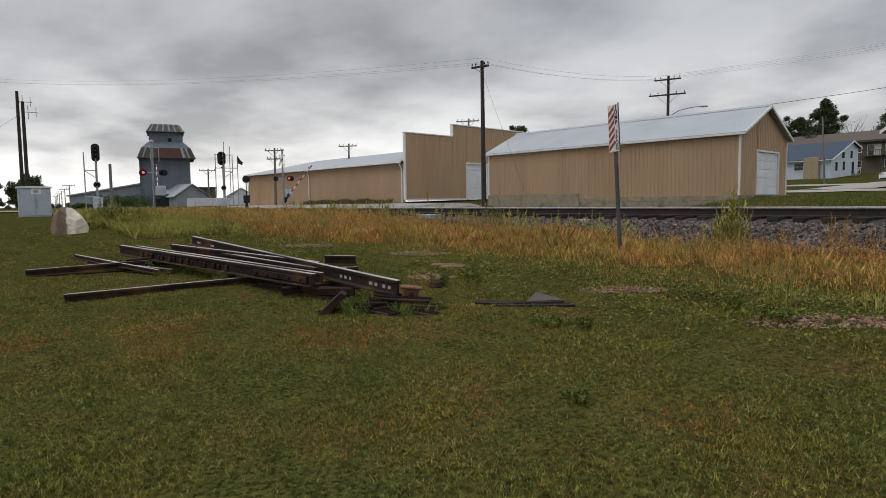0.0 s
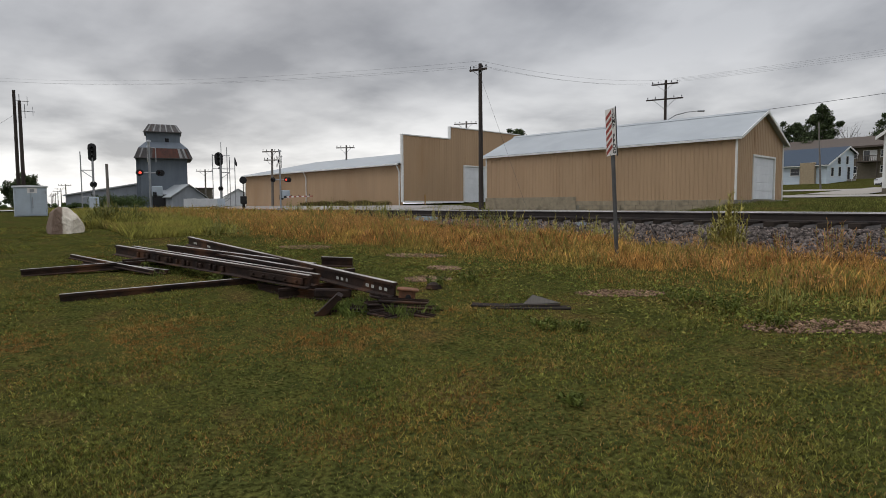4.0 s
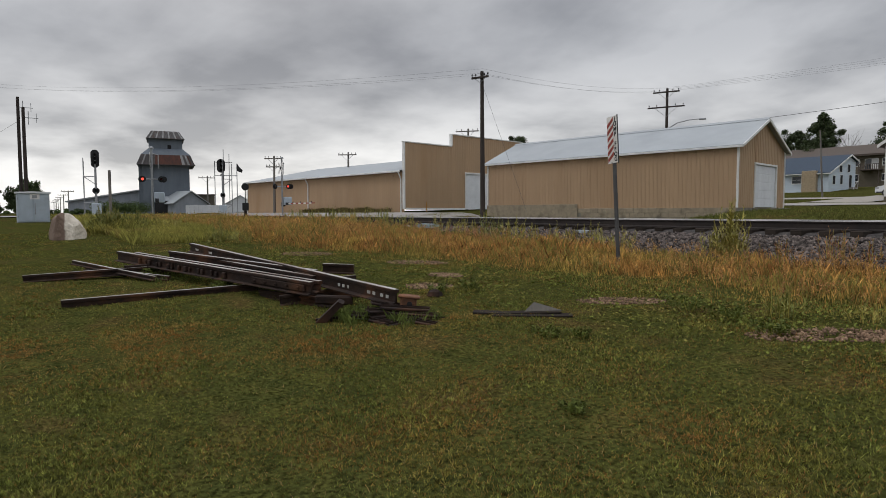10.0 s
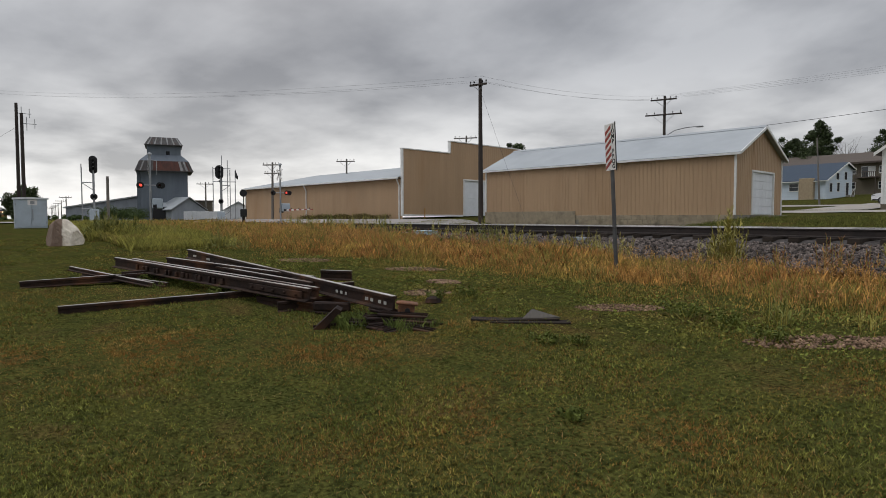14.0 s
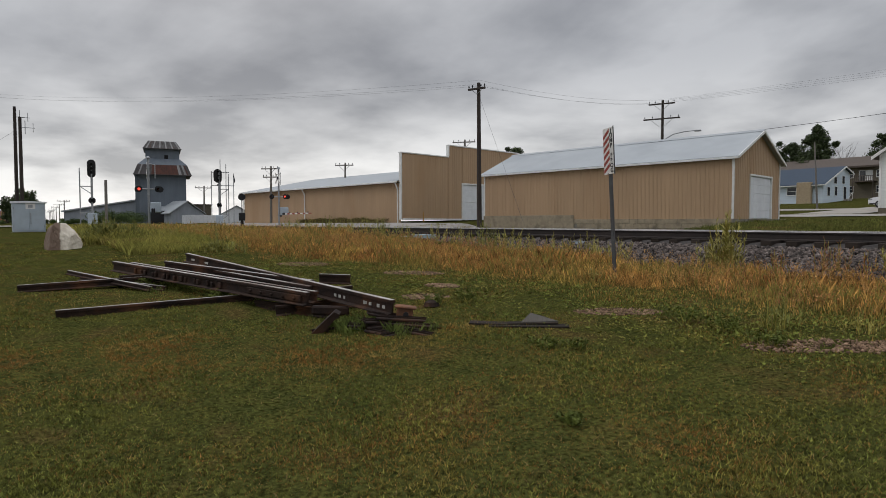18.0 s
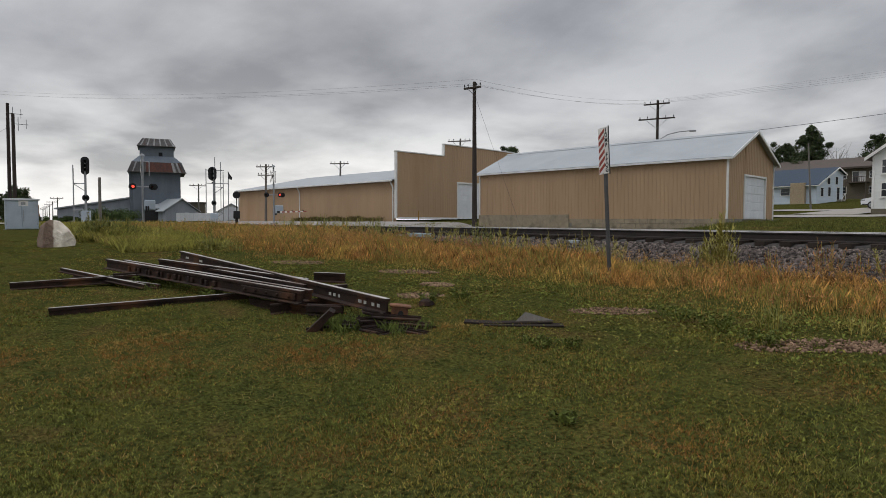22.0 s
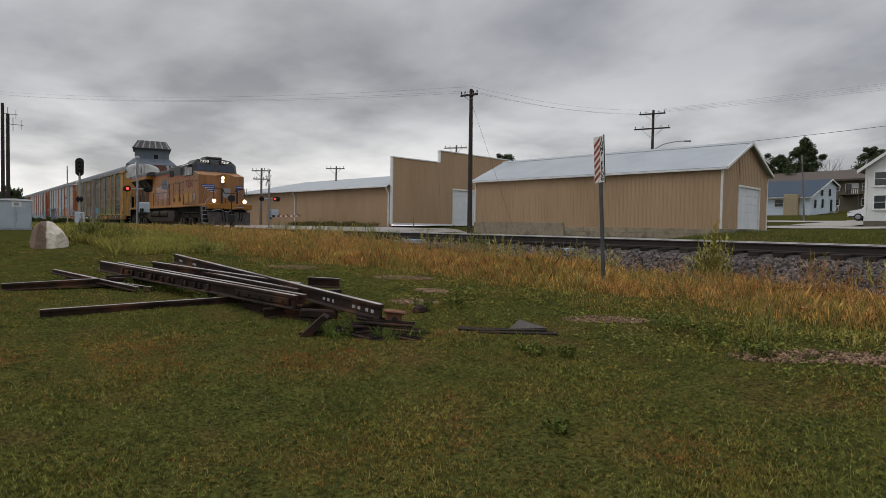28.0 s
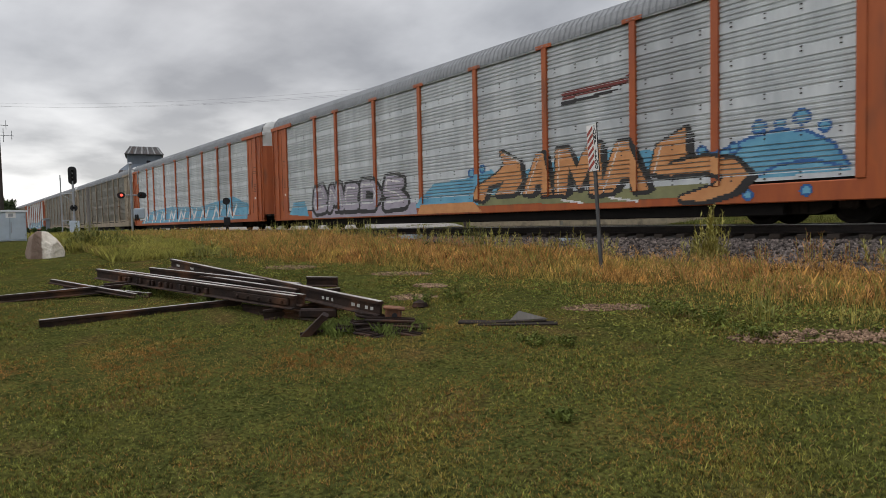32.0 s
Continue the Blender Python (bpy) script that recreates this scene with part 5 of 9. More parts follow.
def graffiti_large(car):
    """Abstract slanted shapes across the lower panels."""
    cv = Canvas(-27.0, -3.5, 0.46, 2.75, 0.035)
    # blue haze and waves behind
    cv.poly(2, [(-17.2, 0.7), (-16.0, 1.5), (-14.4, 1.55), (-13.2, 1.75), (-12.6, 1.2), (-13.6, 0.7)])
    cv.poly(2, [(-12.0, 1.6), (-10.5, 1.8), (-9.0, 1.9), (-7.2, 1.7), (-7.0, 1.3), (-12, 1.2)])
    cv.poly(2, [(-27.0, 0.7), (-26.6, 1.25), (-25.5, 1.3), (-25.0, 0.6)])
    cv.poly(2, [(-6.9, 1.35), (-6.2, 1.55), (-5.6, 1.75), (-5.0, 1.85), (-4.5, 1.78), (-4.05, 1.5), (-3.8, 1.1), (-3.75, 0.98), (-6.0, 0.95), (-6.6, 1.1)])
    cv.line(3, [(-6.9, 1.38), (-6.2, 1.58), (-5.6, 1.78), (-5.0, 1.88), (-4.5, 1.8), (-4.05, 1.52), (-3.8, 1.12)], 0.06)
    cv.line(3, [(-5.4, 1.0), (-5.0, 1.2), (-4.4, 1.24), (-3.85, 1.06)], 0.06)
    for x, z, r in ((-6.6, 1.62, 0.13), (-5.9, 1.62, 0.13), (-5.4, 1.98, 0.16), (-5.0, 2.0, 0.12), (-4.6, 2.08, 0.17), (-4.2, 1.86, 0.13), (-14.1, 1.7, 0.16), (-13.6, 1.8, 0.14), (-4.5, 0.66, 0.12), (-5.6, 0.62, 0.12)):
        cv.disk(3, x, z, r, r).disk(2, x, z, r * 0.6, r * 0.6)
    # grey-violet piece of rounded forms
    cv.poly(4, [(-24.7, 0.5), (-24.75, 1.0), (-22.0, 0.9), (-17.0, 0.9), (-16.9, 0.5)])
    forms = [[(-23.55, 1.35), (-23.8, 1.72), (-24.3, 1.6), (-24.45, 1.1), (-24.2, 0.9), (-23.6, 0.95)], [(-24.4, 1.3), (-23.8, 1.3)],
             [(-23.1, 0.95), (-22.95, 1.65), (-22.6, 1.2), (-22.3, 1.7), (-22.1, 0.95)],
             [(-21.0, 1.6), (-21.6, 1.65), (-21.75, 1.3), (-21.7, 0.95), (-21.0, 0.95)], [(-21.7, 1.3), (-21.1, 1.3)],
             [(-20.5, 0.95), (-20.45, 1.7), (-19.7, 1.65), (-19.4, 1.3), (-19.7, 0.95), (-20.5, 0.95)],
             [(-17.9, 1.65), (-18.7, 1.75), (-18.85, 1.4), (-18.1, 1.25), (-17.7, 0.98), (-18.8, 0.92)]]
    for s in forms:
        cv.line(1, s, 0.72)
    for s in forms:
        cv.line(4, s, 0.42)
    for s in forms:
        cv.line(5, [(x - 0.08, z + 0.05) for x, z in s], 0.06)
    cv.line(1, [(-22.6, 0.72), (-20.2, 0.72)], 0.14)
    cv.poly(0, [(-16.9, 0.48), (-16.7, 0.82), (-14.0, 0.82), (-13.6, 0.48)])
    # large orange piece: slanted letters with black edges and an olive ground
    cv.poly(7, [(-13.8, 0.68), (-13.5, 0.98), (-6.5, 0.90), (-5.6, 0.86), (-6.2, 0.66), (-9.0, 0.60), (-11.5, 0.66)])
    letters = [[(-12.52, 2.22), (-11.79, 1.86), (-11.71, 1.32), (-12.03, 1.0), (-12.73, 1.0), (-12.31, 1.41), (-13.07, 1.29), (-13.3, 0.85), (-13.7, 0.94), (-13.49, 1.27), (-12.7, 1.58), (-12.34, 1.82)],
               [(-11.61, 0.98), (-11.12, 1.99), (-10.85, 2.02), (-10.59, 0.91), (-10.91, 0.9), (-10.97, 1.22), (-11.19, 1.23), (-11.27, 0.95)],
               [(-10.46, 0.91), (-10.4, 2.08), (-10.05, 2.07), (-9.74, 1.47), (-9.38, 2.05), (-9.01, 2.07), (-8.95, 0.85), (-9.28, 0.86), (-9.29, 1.63), (-9.65, 1.02), (-9.99, 1.67), (-10.11, 0.89)],
               [(-9.0, 0.9), (-8.51, 2.03), (-8.2, 2.05), (-7.66, 0.89), (-7.98, 0.86), (-8.12, 1.18), (-8.39, 1.19), (-8.64, 0.88)],
               [(-7.57, 1.28), (-7.4, 1.85), (-6.73, 2.15), (-6.71, 1.59), (-7.06, 1.51), (-7.21, 1.37), (-6.25, 1.48), (-5.62, 1.35), (-5.36, 1.06), (-5.64, 0.73), (-6.29, 0.56), (-6.82, 0.62), (-6.02, 0.84), (-5.75, 1.06), (-6.26, 1.21), (-7.07, 1.17)]]
    letters = [[(x - 0.28, z) for x, z in q] for q in letters]
    for q in letters:
        cv.poly(1, [(x + 0.24, z - 0.07) for x, z in q])
        cv.line(1, [(x + 0.05, z - 0.02) for x, z in q + q[:1]], 0.24)
    for q in letters:
        cv.poly(0, q).line(0, q + q[:1], 0.06)
    for q in letters:
        cv.line(5, [(x + 0.09, z - 0.02) for x, z in q[:2]], 0.03)
    cv.line(1, [(-13.3, 0.94), (-8.9, 0.94)], 0.04)
    cv.line(5, [(-10.5, 0.72), (-9.8, 0.62)], 0.05).line(5, [(-9.0, 0.72), (-8.2, 0.6)], 0.05)
    # plain bars where a maker's name stands
    cv2 = Canvas(-10.6, -8.3, 2.9, 3.7, 0.035)
    cv2.poly(0, [(-10.5, 3.58), (-8.35, 3.62), (-8.5, 3.42), (-10.45, 3.36)]).poly(1, [(-10.5, 3.31), (-8.6, 3.36), (-9.0, 3.28), (-10.5, 3.21)])
    cv.put(car, SPRAY, PS, "graffiti", "orange, blue and violet spray-painted graffiti shapes")
    cv2.put(car, [M["num_red"], M["spray_black"]], PS, "name_bar", "slanted red and black bars")


def graffiti_small(car):
    cv = Canvas(-27.2, -3.6, 0.46, 2.6, 0.03)
    # blue piece, outlined on one half
    cv.poly(2, [(-19.5, 0.7), (-19.2, 1.35), (-18.6, 1.55), (-17.9, 1.8), (-17.1, 1.7), (-16.7, 1.55), (-15.6, 1.75), (-14.7, 1.62), (-14.9, 1.0), (-15.6, 0.5), (-19.3, 0.48)])
    forms = [[(-19.25, 0.95), (-19.2, 1.45), (-18.8, 1.5), (-18.85, 1.2), (-19.15, 1.2)], [(-18.55, 1.6), (-18.6, 1.0), (-18.15, 1.0)], [(-17.7, 1.65), (-18.05, 1.5), (-18.0, 1.05), (-17.6, 1.0)], [(-17.35, 1.0), (-17.3, 1.6), (-16.95, 1.5), (-17.0, 1.0)]]
    for q in forms:
        cv.line(3, q, 0.30)
    for q in forms:
        cv.line(2, q, 0.19)
    for q in forms:
        cv.line(5, [(x - 0.03, z + 0.05) for x, z in q[:2]], 0.03)
    cv.line(3, [(-19.4, 0.75), (-18.2, 0.86), (-16.6, 0.8)], 0.05).line(3, [(-18.4, 1.72), (-17.9, 1.9), (-17.4, 1.78)], 0.05)
    cv.poly(4, [(-18.2, 0.5), (-17.9, 0.72), (-16.5, 0.68), (-16.4, 0.48)])
    # angular thin-lined green piece over a dark ground along the sill
    rg = np.random.default_rng(5)
    cv.poly(7, [(-14.6, 0.95), (-13.6, 1.15), (-11.8, 1.0), (-10.2, 1.2), (-8.4, 1.0), (-7.2, 1.1), (-7.0, 0.9), (-14.5, 0.88)])
    for k in range(11):
        x, top = -14.2 + k * 0.66, rg.uniform(1.35, 1.95)
        w = rg.uniform(0.35, 0.7)
        q = [(x, 0.95), (x + 0.1, top), (x + w * 0.6, top - 0.15), (x + w * 0.35, (top + 0.95) / 2), (x + w, (top + 0.95) / 2 + 0.08), (x + w * 0.8, 0.95), (x + w * 0.4, 1.1), (x, 0.95)]
        cv.line(6, q, 0.055)
        cv.line(7, [(u + 0.06, z - 0.05) for u, z in q[1:5]], 0.04)
    for k in range(9):
        x = -14.4 + k * 0.84
        cv.line(6, [(x, 0.60), (x + 0.5, 0.98), (x + 0.95, 0.62)], 0.06).line(1, [(x + 0.2, 0.55), (x + 0.55, 0.85), (x + 0.8, 0.55)], 0.10)
    # black piece with pale green edges at the rear
    blob = [(-26.95, 1.0), (-27.0, 1.75), (-26.6, 2.3), (-26.1, 2.38), (-25.85, 1.95), (-25.4, 2.1), (-24.85, 1.95), (-24.9, 1.2), (-25.4, 1.0), (-25.9, 1.05), (-26.2, 0.92)]
    cv.poly(1, blob).line(6, blob + blob[:1], 0.045)
    cv.line(6, [(-26.65, 1.5), (-26.5, 1.85), (-26.1, 1.8), (-26.0, 1.45), (-26.3, 1.25), (-26.65, 1.5)], 0.04).disk(6, -26.2, 1.58, 0.14, 0.14)
    cv.line(6, [(-25.6, 1.8), (-25.1, 1.75), (-25.4, 1.5), (-25.05, 1.3), (-25.5, 1.2)], 0.04)
    # black letters with green edges near the front
    forms = [[(-6.0, 0.95), (-6.0, 1.7), (-5.55, 1.65), (-5.6, 1.35), (-5.9, 1.35)], [(-5.0, 0.95), (-5.25, 1.3), (-5.2, 1.7), (-4.8, 1.65)], [(-5.2, 1.35), (-4.85, 1.35)], [(-4.5, 0.95), (-4.5, 1.7), (-4.05, 1.62), (-4.1, 1.3), (-4.4, 1.3)]]
    for s in forms:
        cv.line(6, s, 0.42)
    for s in forms:
        cv.line(1, s, 0.35)
    for s in forms:
        cv.line(6, s[:3], 0.04)
    cv.put(car, SPRAY, lambda u, z: PS(u, z, True), "graffiti", "green, blue and black spray-painted graffiti shapes")
    plate = part("orange_plate", Geo().box(-11.3, -10.2, -1.530, -1.511, 0.50, 0.79), M["ttx_plate"], car, "bright orange sill plate")
    for i in range(3):
        part("plate_bar", Geo().box(-11.1 + i * 0.27, -10.92 + i * 0.27, -1.534, -1.5305, 0.58, 0.72), M["num_red"], plate)
    for x, w in ((-15.8, 0.5), (-8.8, 0.5), (-6.2, 0.5), (-20.5, 0.45), (-3.9, 0.4), (-26.9, 0.6), (-24.2, 0.5), (-12.6, 0.35)):
        part("reflector", Geo().box(x, x + w, -1.525, -1.511, 0.56, 0.76), M["loco_gold"], car, "bright yellow reflector plate")
    part("number_panel", Geo().box(-22.6, -20.7, -1.522, -1.511, 0.52, 0.80), M["black"], car, "black number panel")
    for i in range(8):
        part("number_bar", Geo().box(-22.45 + i * 0.21, -22.31 + i * 0.21, -1.527, -1.5225, 0.58, 0.74), M["white_trim"], car)


def graffiti_blue(car):
    cv = Canvas(-27.0, -3.6, 0.46, 2.3, 0.05)
    cv.poly(2, [(-26.5, 0.6), (-24, 1.5), (-18, 1.7), (-12, 1.5), (-6, 1.9), (-3.8, 1.4), (-4, 0.6)])
    for k in range(9):
        x = -25.5 + k * 2.3
        cv.line(5, [(x, 0.7), (x + 0.5, 1.4), (x + 1.0, 0.8), (x + 1.5, 1.4)], 0.2)
    cv.put(car, SPRAY, PS, "graffiti", "light blue and white spray-painted graffiti shapes")


YEL = "closed car-carrier wagon with grey slatted panels, yellow posts and graffiti"
ORA = "closed car-carrier wagon with silver slatted panels, orange posts and graffiti"
TAN = "closed car-carrier wagon with dull grey-tan slatted panels"
M["frame_tan"] = mat("dull_tan_frame_paint", (0.30, 0.24, 0.17), (0.22, 0.18, 0.13), 1.4, 0.7, 0, 0.08, c=(0.2, 0.15, 0.1), cscale=0.8)
yellow = autorack(M["autorack_yellow"], M["panel_grey"], YEL, True, M["sill_grime"])
orange = autorack(M["autorack_orange"], M["panel_silver"], ORA, False)
third = autorack(M["autorack_orange"], M["panel_silver"], ORA, False)
plain = autorack(M["frame_tan"], M["panel_grey"], TAN)
graffiti_small(yellow)
graffiti_large(orange)
graffiti_blue(third)
TRAIN = [(locomotive(), 0.0), (yellow, -22.3), (orange, -50.5), (third, -78.7), (plain, -106.9)]
for k, (src, label) in enumerate([(plain, TAN), (third, ORA), (plain, TAN), (yellow, YEL), (plain, TAN)]):
    TRAIN.append((tagged(copy_thing(src, pose(0, 0, 0)), label), -135.1 - 28.2 * k))


# ---- scrap rails on the lawn ----


def rail_bar(a, b, h=0.17, wide=1.0, roll=0.0, split=1):
    """A rail from a to b (feet of its ends): foot, web and head."""
    a, b = Vector(a), Vector(b)
    d = b - a
    g = Geo()
    ln = d.length
    g.prism([(y * wide, z) for y, z in rail_profile(0, h, h)], 0, 0, ln)
    x = d.normalized()
    y = Vector((0, 0, 1)).cross(x).normalized()
    m = Matrix((x, y, x.cross(y))).transposed().to_4x4()
    return g, Matrix.Translation(a) @ m @ Matrix.Rotation(radians(roll), 4, "X"), ln


def scrap_rail(a, b, label, h=0.17, wide=1.0, roll=0.0, shine=True, extra=()):
    g, m, ln = rail_bar(a, b, h, wide, roll)
    t = thing("scrap_rail", m, label, "rail", "scrap rails")
    part("rail_body", g, M["steel_rail"], t)
    if shine:
        part("rail_head", Geo().box(0, ln, -0.030 * wide, 0.030 * wide, h, h + 0.004), M["sky_pale_head"], t, "worn running surface coloured paler for the sky's reflection")
    for kind, args in extra:
        if kind == "bars":
            for k, (u, w) in enumerate(args):
                part("paint_mark", Geo().box(u, u + w * 0.8, -0.019, -0.0125, 0.062, 0.102), M["chalk"], t, "white paint mark")
        # small added blocks shape the row of shadows below the head
        if kind == "ribs":
            u0, u1, n = args
            for k in range(n):
                u = u0 + (u1 - u0) * (k + 0.25 * math.sin(k * 2.7)) / (n - 1)
                w = 0.026 + 0.008 * (k % 3)
                part("bolted_block", Geo().box(u - w, u + w, -0.052, -0.012, 0.03, h - 0.06 - 0.012 * (k % 2), 0.01), M["steel_rail"], t)
        if kind == "bar":
            u0, u1 = args
            part("joint_bar", Geo().box(u0, u1, -0.045, -0.012, 0.04, h - 0.05, 0.008), M["steel_rail"], t)
            for k in range(5):
                u = u0 + (u1 - u0) * (k + 0.5) / 5
                part("bolt", Geo().lathe([(0.02, 0), (0.02, 0.025), (0.012, 0.03)], (u, -0.045, 0.085), (0, -1, 0), 6), M["steel_rail"], t)
    return t


scrap_rail((-9.98, 1.0, 0.19), (-8.95, 5.10, 0.36), "long rusty rail lying flat in the grass", 0.14)
scrap_rail((-12.6, 0.72, 0.36), (-11.6, 4.0, 0.52), "dark rusty rail lying in the grass under the pile", 0.125)
scrap_rail((-13.35, 1.55, 0.58), (-11.30, 2.52, 0.38), "short rusty rail leaning with one end raised", 0.075, 0.8)
scrap_rail((-13.30, 1.75, 0.46), (-11.2, 2.72, 0.38), "short rusty rail leaning with one end raised", 0.075, 0.8)
# cross rails that carry the pile
scrap_rail((-8.20, 3.45, 0.23), (-7.80, 4.75, 0.34), "rusty rail under the stacked rails", 0.15, shine=False)
scrap_rail((-12.15, 2.2, 0.45), (-11.7, 4.0, 0.55), "rusty rail under the stacked rails", 0.15, shine=False)
# the stacked long ones
scrap_rail((-13.25, 2.30, 0.615), (-7.78, 3.73, 0.40), "long rusty switch rail with small blocks shaping shadow ribs on its side", 0.185, 1.1, extra=(("ribs", (0.9, 3.6, 15)), ("bar", (4.3, 5.55))))
scrap_rail((-13.0, 2.55, 0.615), (-7.9, 3.92, 0.405), "long rusty rail stacked on cross rails", 0.17)
scrap_rail((-12.7, 3.12, 0.63), (-8.3, 4.02, 0.45), "long rusty rail stacked on cross rails", 0.16)
scrap_rail((-12.2, 2.98, 0.68), (-8.75, 4.28, 0.50), "long rusty rail stacked on cross rails", 0.15)
scrap_rail((-14.0, 3.86, 0.69), (-6.33, 4.17, 0.40), "long rusty rail with faded white paint marks", 0.19, 1.1, extra=(("bars", ((0.35, 0.22), (1.15, 0.22), (6.3, 0.07), (6.42, 0.07), (6.55, 0.05), (7.05, 0.09), (7.18, 0.07), (7.36, 0.07), (7.48, 0.07))), ("bar", (5.0, 5.6))))
scrap_rail((-9.55, 4.80, 0.51), (-9.15, 5.17, 0.50), "short rusty rail end behind the pile", 0.16)


scrap_rail((-8.95, 3.45, 0.27), (-7.35, 3.98, 0.24), "rusty rail under the stacked rails", 0.12, shine=False)


def scrap_plate(c, sx, sy, sz, rz, rx, ry, mtl, label, name="tie_plate"):
    g = Geo().box(-sx / 2, sx / 2, -sy / 2, sy / 2, 0, sz, 0.008)
    if name == "tie_plate":
        g.box(-sx / 2, sx / 2, -sy * 0.22, -sy * 0.16, sz, sz + 0.02).box(-sx / 2, sx / 2, sy * 0.16, sy * 0.22, sz, sz + 0.02)
    return solid(name, g, mtl, label, "scrap metal", "scrap plates", m=pose(*c, rx, ry, rz))


for c, sx, sy, sz, rz, rx, ry in (((-6.40, 3.93, 0.26), 0.62, 0.2, 0.03, 60, 0, 4), ((-6.2, 4.12, 0.29), 0.7, 0.2, 0.03, 66, 2, -3), ((-6.05, 4.22, 0.30), 0.62, 0.22, 0.03, 40, -3, 2),
                                  ((-6.32, 4.05, 0.33), 0.55, 0.2, 0.03, 80, 3, 2), ((-6.15, 4.18, 0.36), 0.6, 0.2, 0.03, 50, 0, 3), ((-6.45, 4.2, 0.29), 0.5, 0.2, 0.03, 20, 2, 2)):
    scrap_plate(c, sx, sy, sz, rz, rx, ry, M["steel_rail"], "rusty steel tie plate lying under the rail ends")
scrap_plate((-6.50, 3.78, 0.245), 0.22, 0.10, 0.06, 55, 0, 6, M["galv"], "pale steel block lying in the grass", "steel_block")
solid("rusty_bracket", Geo().prism([(-0.06, -0.02), (0.10, -0.02), (0.36, 0.22), (0.30, 0.26)], 1, -0.10, 0.04).box(-0.02, 0.26, -0.02, 0.0, 0.02, 0.05).box(0.16, 0.19, -0.06, -0.03, -0.04, 0.16), M["steel_rail"], "bent rusty steel bracket standing in the grass", "scrap metal", m=pose(-6.85, 3.36, 0.2, 8, -6, 52))
casting = thing("rusty_casting", pose(-6.24, 4.28, 0.33, 4, 6, 52), "orange rusted iron casting standing at the rail end", "scrap metal")
part("casting_body", Geo().box(-0.10, 0.10, -0.08, 0.10, 0, 0.19, 0.02), M["rust_bright"], casting)
part("casting_lip", Geo().box(-0.13, 0.14, -0.10, 0.02, 0.17, 0.20, 0.01), M["rust_bright"], casting)
part("casting_hole", Geo().lathe([(0.035, 0), (0.035, 0.012), (0.0, 0.014)], (0.02, -0.08, 0.1), (0, -1, 0), 10), M["black"], casting, "dark bolt hole")
for c, sx, rz, ry in (((-6.60, 3.98, 0.25), 0.5, 48, 3), ((-6.05, 4.05, 0.24), 0.55, 70, -4), ((-5.88, 4.30, 0.27), 0.45, 58, 5), ((-6.72, 4.05, 0.30), 0.42, 35, -6)):
    scrap_plate(c, sx, 0.14, 0.025, rz, 3, ry, M["steel_rail"], "rusty steel tie plate lying under the rail ends")
for c, sx, rz, ry in (((-6.15, 3.86, 0.235), 0.34, 20, 4), ((-5.95, 4.0, 0.24), 0.4, 75, -8), ((-5.75, 4.15, 0.25), 0.36, 30, 6), ((-6.38, 4.12, 0.37), 0.5, 66, 12)):
    scrap_plate(c, sx, 0.16, 0.028, rz, 2, ry, M["steel_rail"], "rusty steel tie plate lying under the rail ends")
solid("rusty_joint", Geo().box(-0.25, 0.25, -0.06, 0.06, 0, 0.12, 0.02), M["steel_rail"], "rusty steel bar lying beside the pile", "scrap metal", m=pose(-7.45, 3.9, 0.3, 0, 3, 60))

# weathered boards further right
for i, (c, sx, sy, rz, ry) in enumerate((((-5.30, 5.30, 0.30), 1.15, 0.2, 46, 1), ((-5.12, 5.32, 0.30), 0.95, 0.2, 44, -1), ((-5.15, 5.42, 0.322), 0.6, 0.16, 47, -2))):
    solid("scrap_board", Geo().box(-sx / 2, sx / 2, -sy / 2, sy / 2, 0, 0.022, 0.004), M["tie"], "weathered dark board lying flat in the grass", "board", "boards", m=pose(*c, 0, ry, rz))
solid("scrap_sheet", Geo().prism([(-0.22, 0), (0.24, 0.02), (-0.10, 0.12)], 1, -0.008, 0.008), M["grey_pole"], "tilted grey triangular plate on the boards", "scrap metal", m=pose(-5.08, 5.46, 0.34, -22, 0, 47))
solid("rusty_lump", Geo().lathe([(0.05, 0), (0.12, 0.02), (0.10, 0.08), (0.03, 0.11)], (0, 0, 0), n=7), M["steel_rail"], "dark rusty lump lying in weeds", "scrap metal", m=pose(-7.0, 5.28, 0.33))


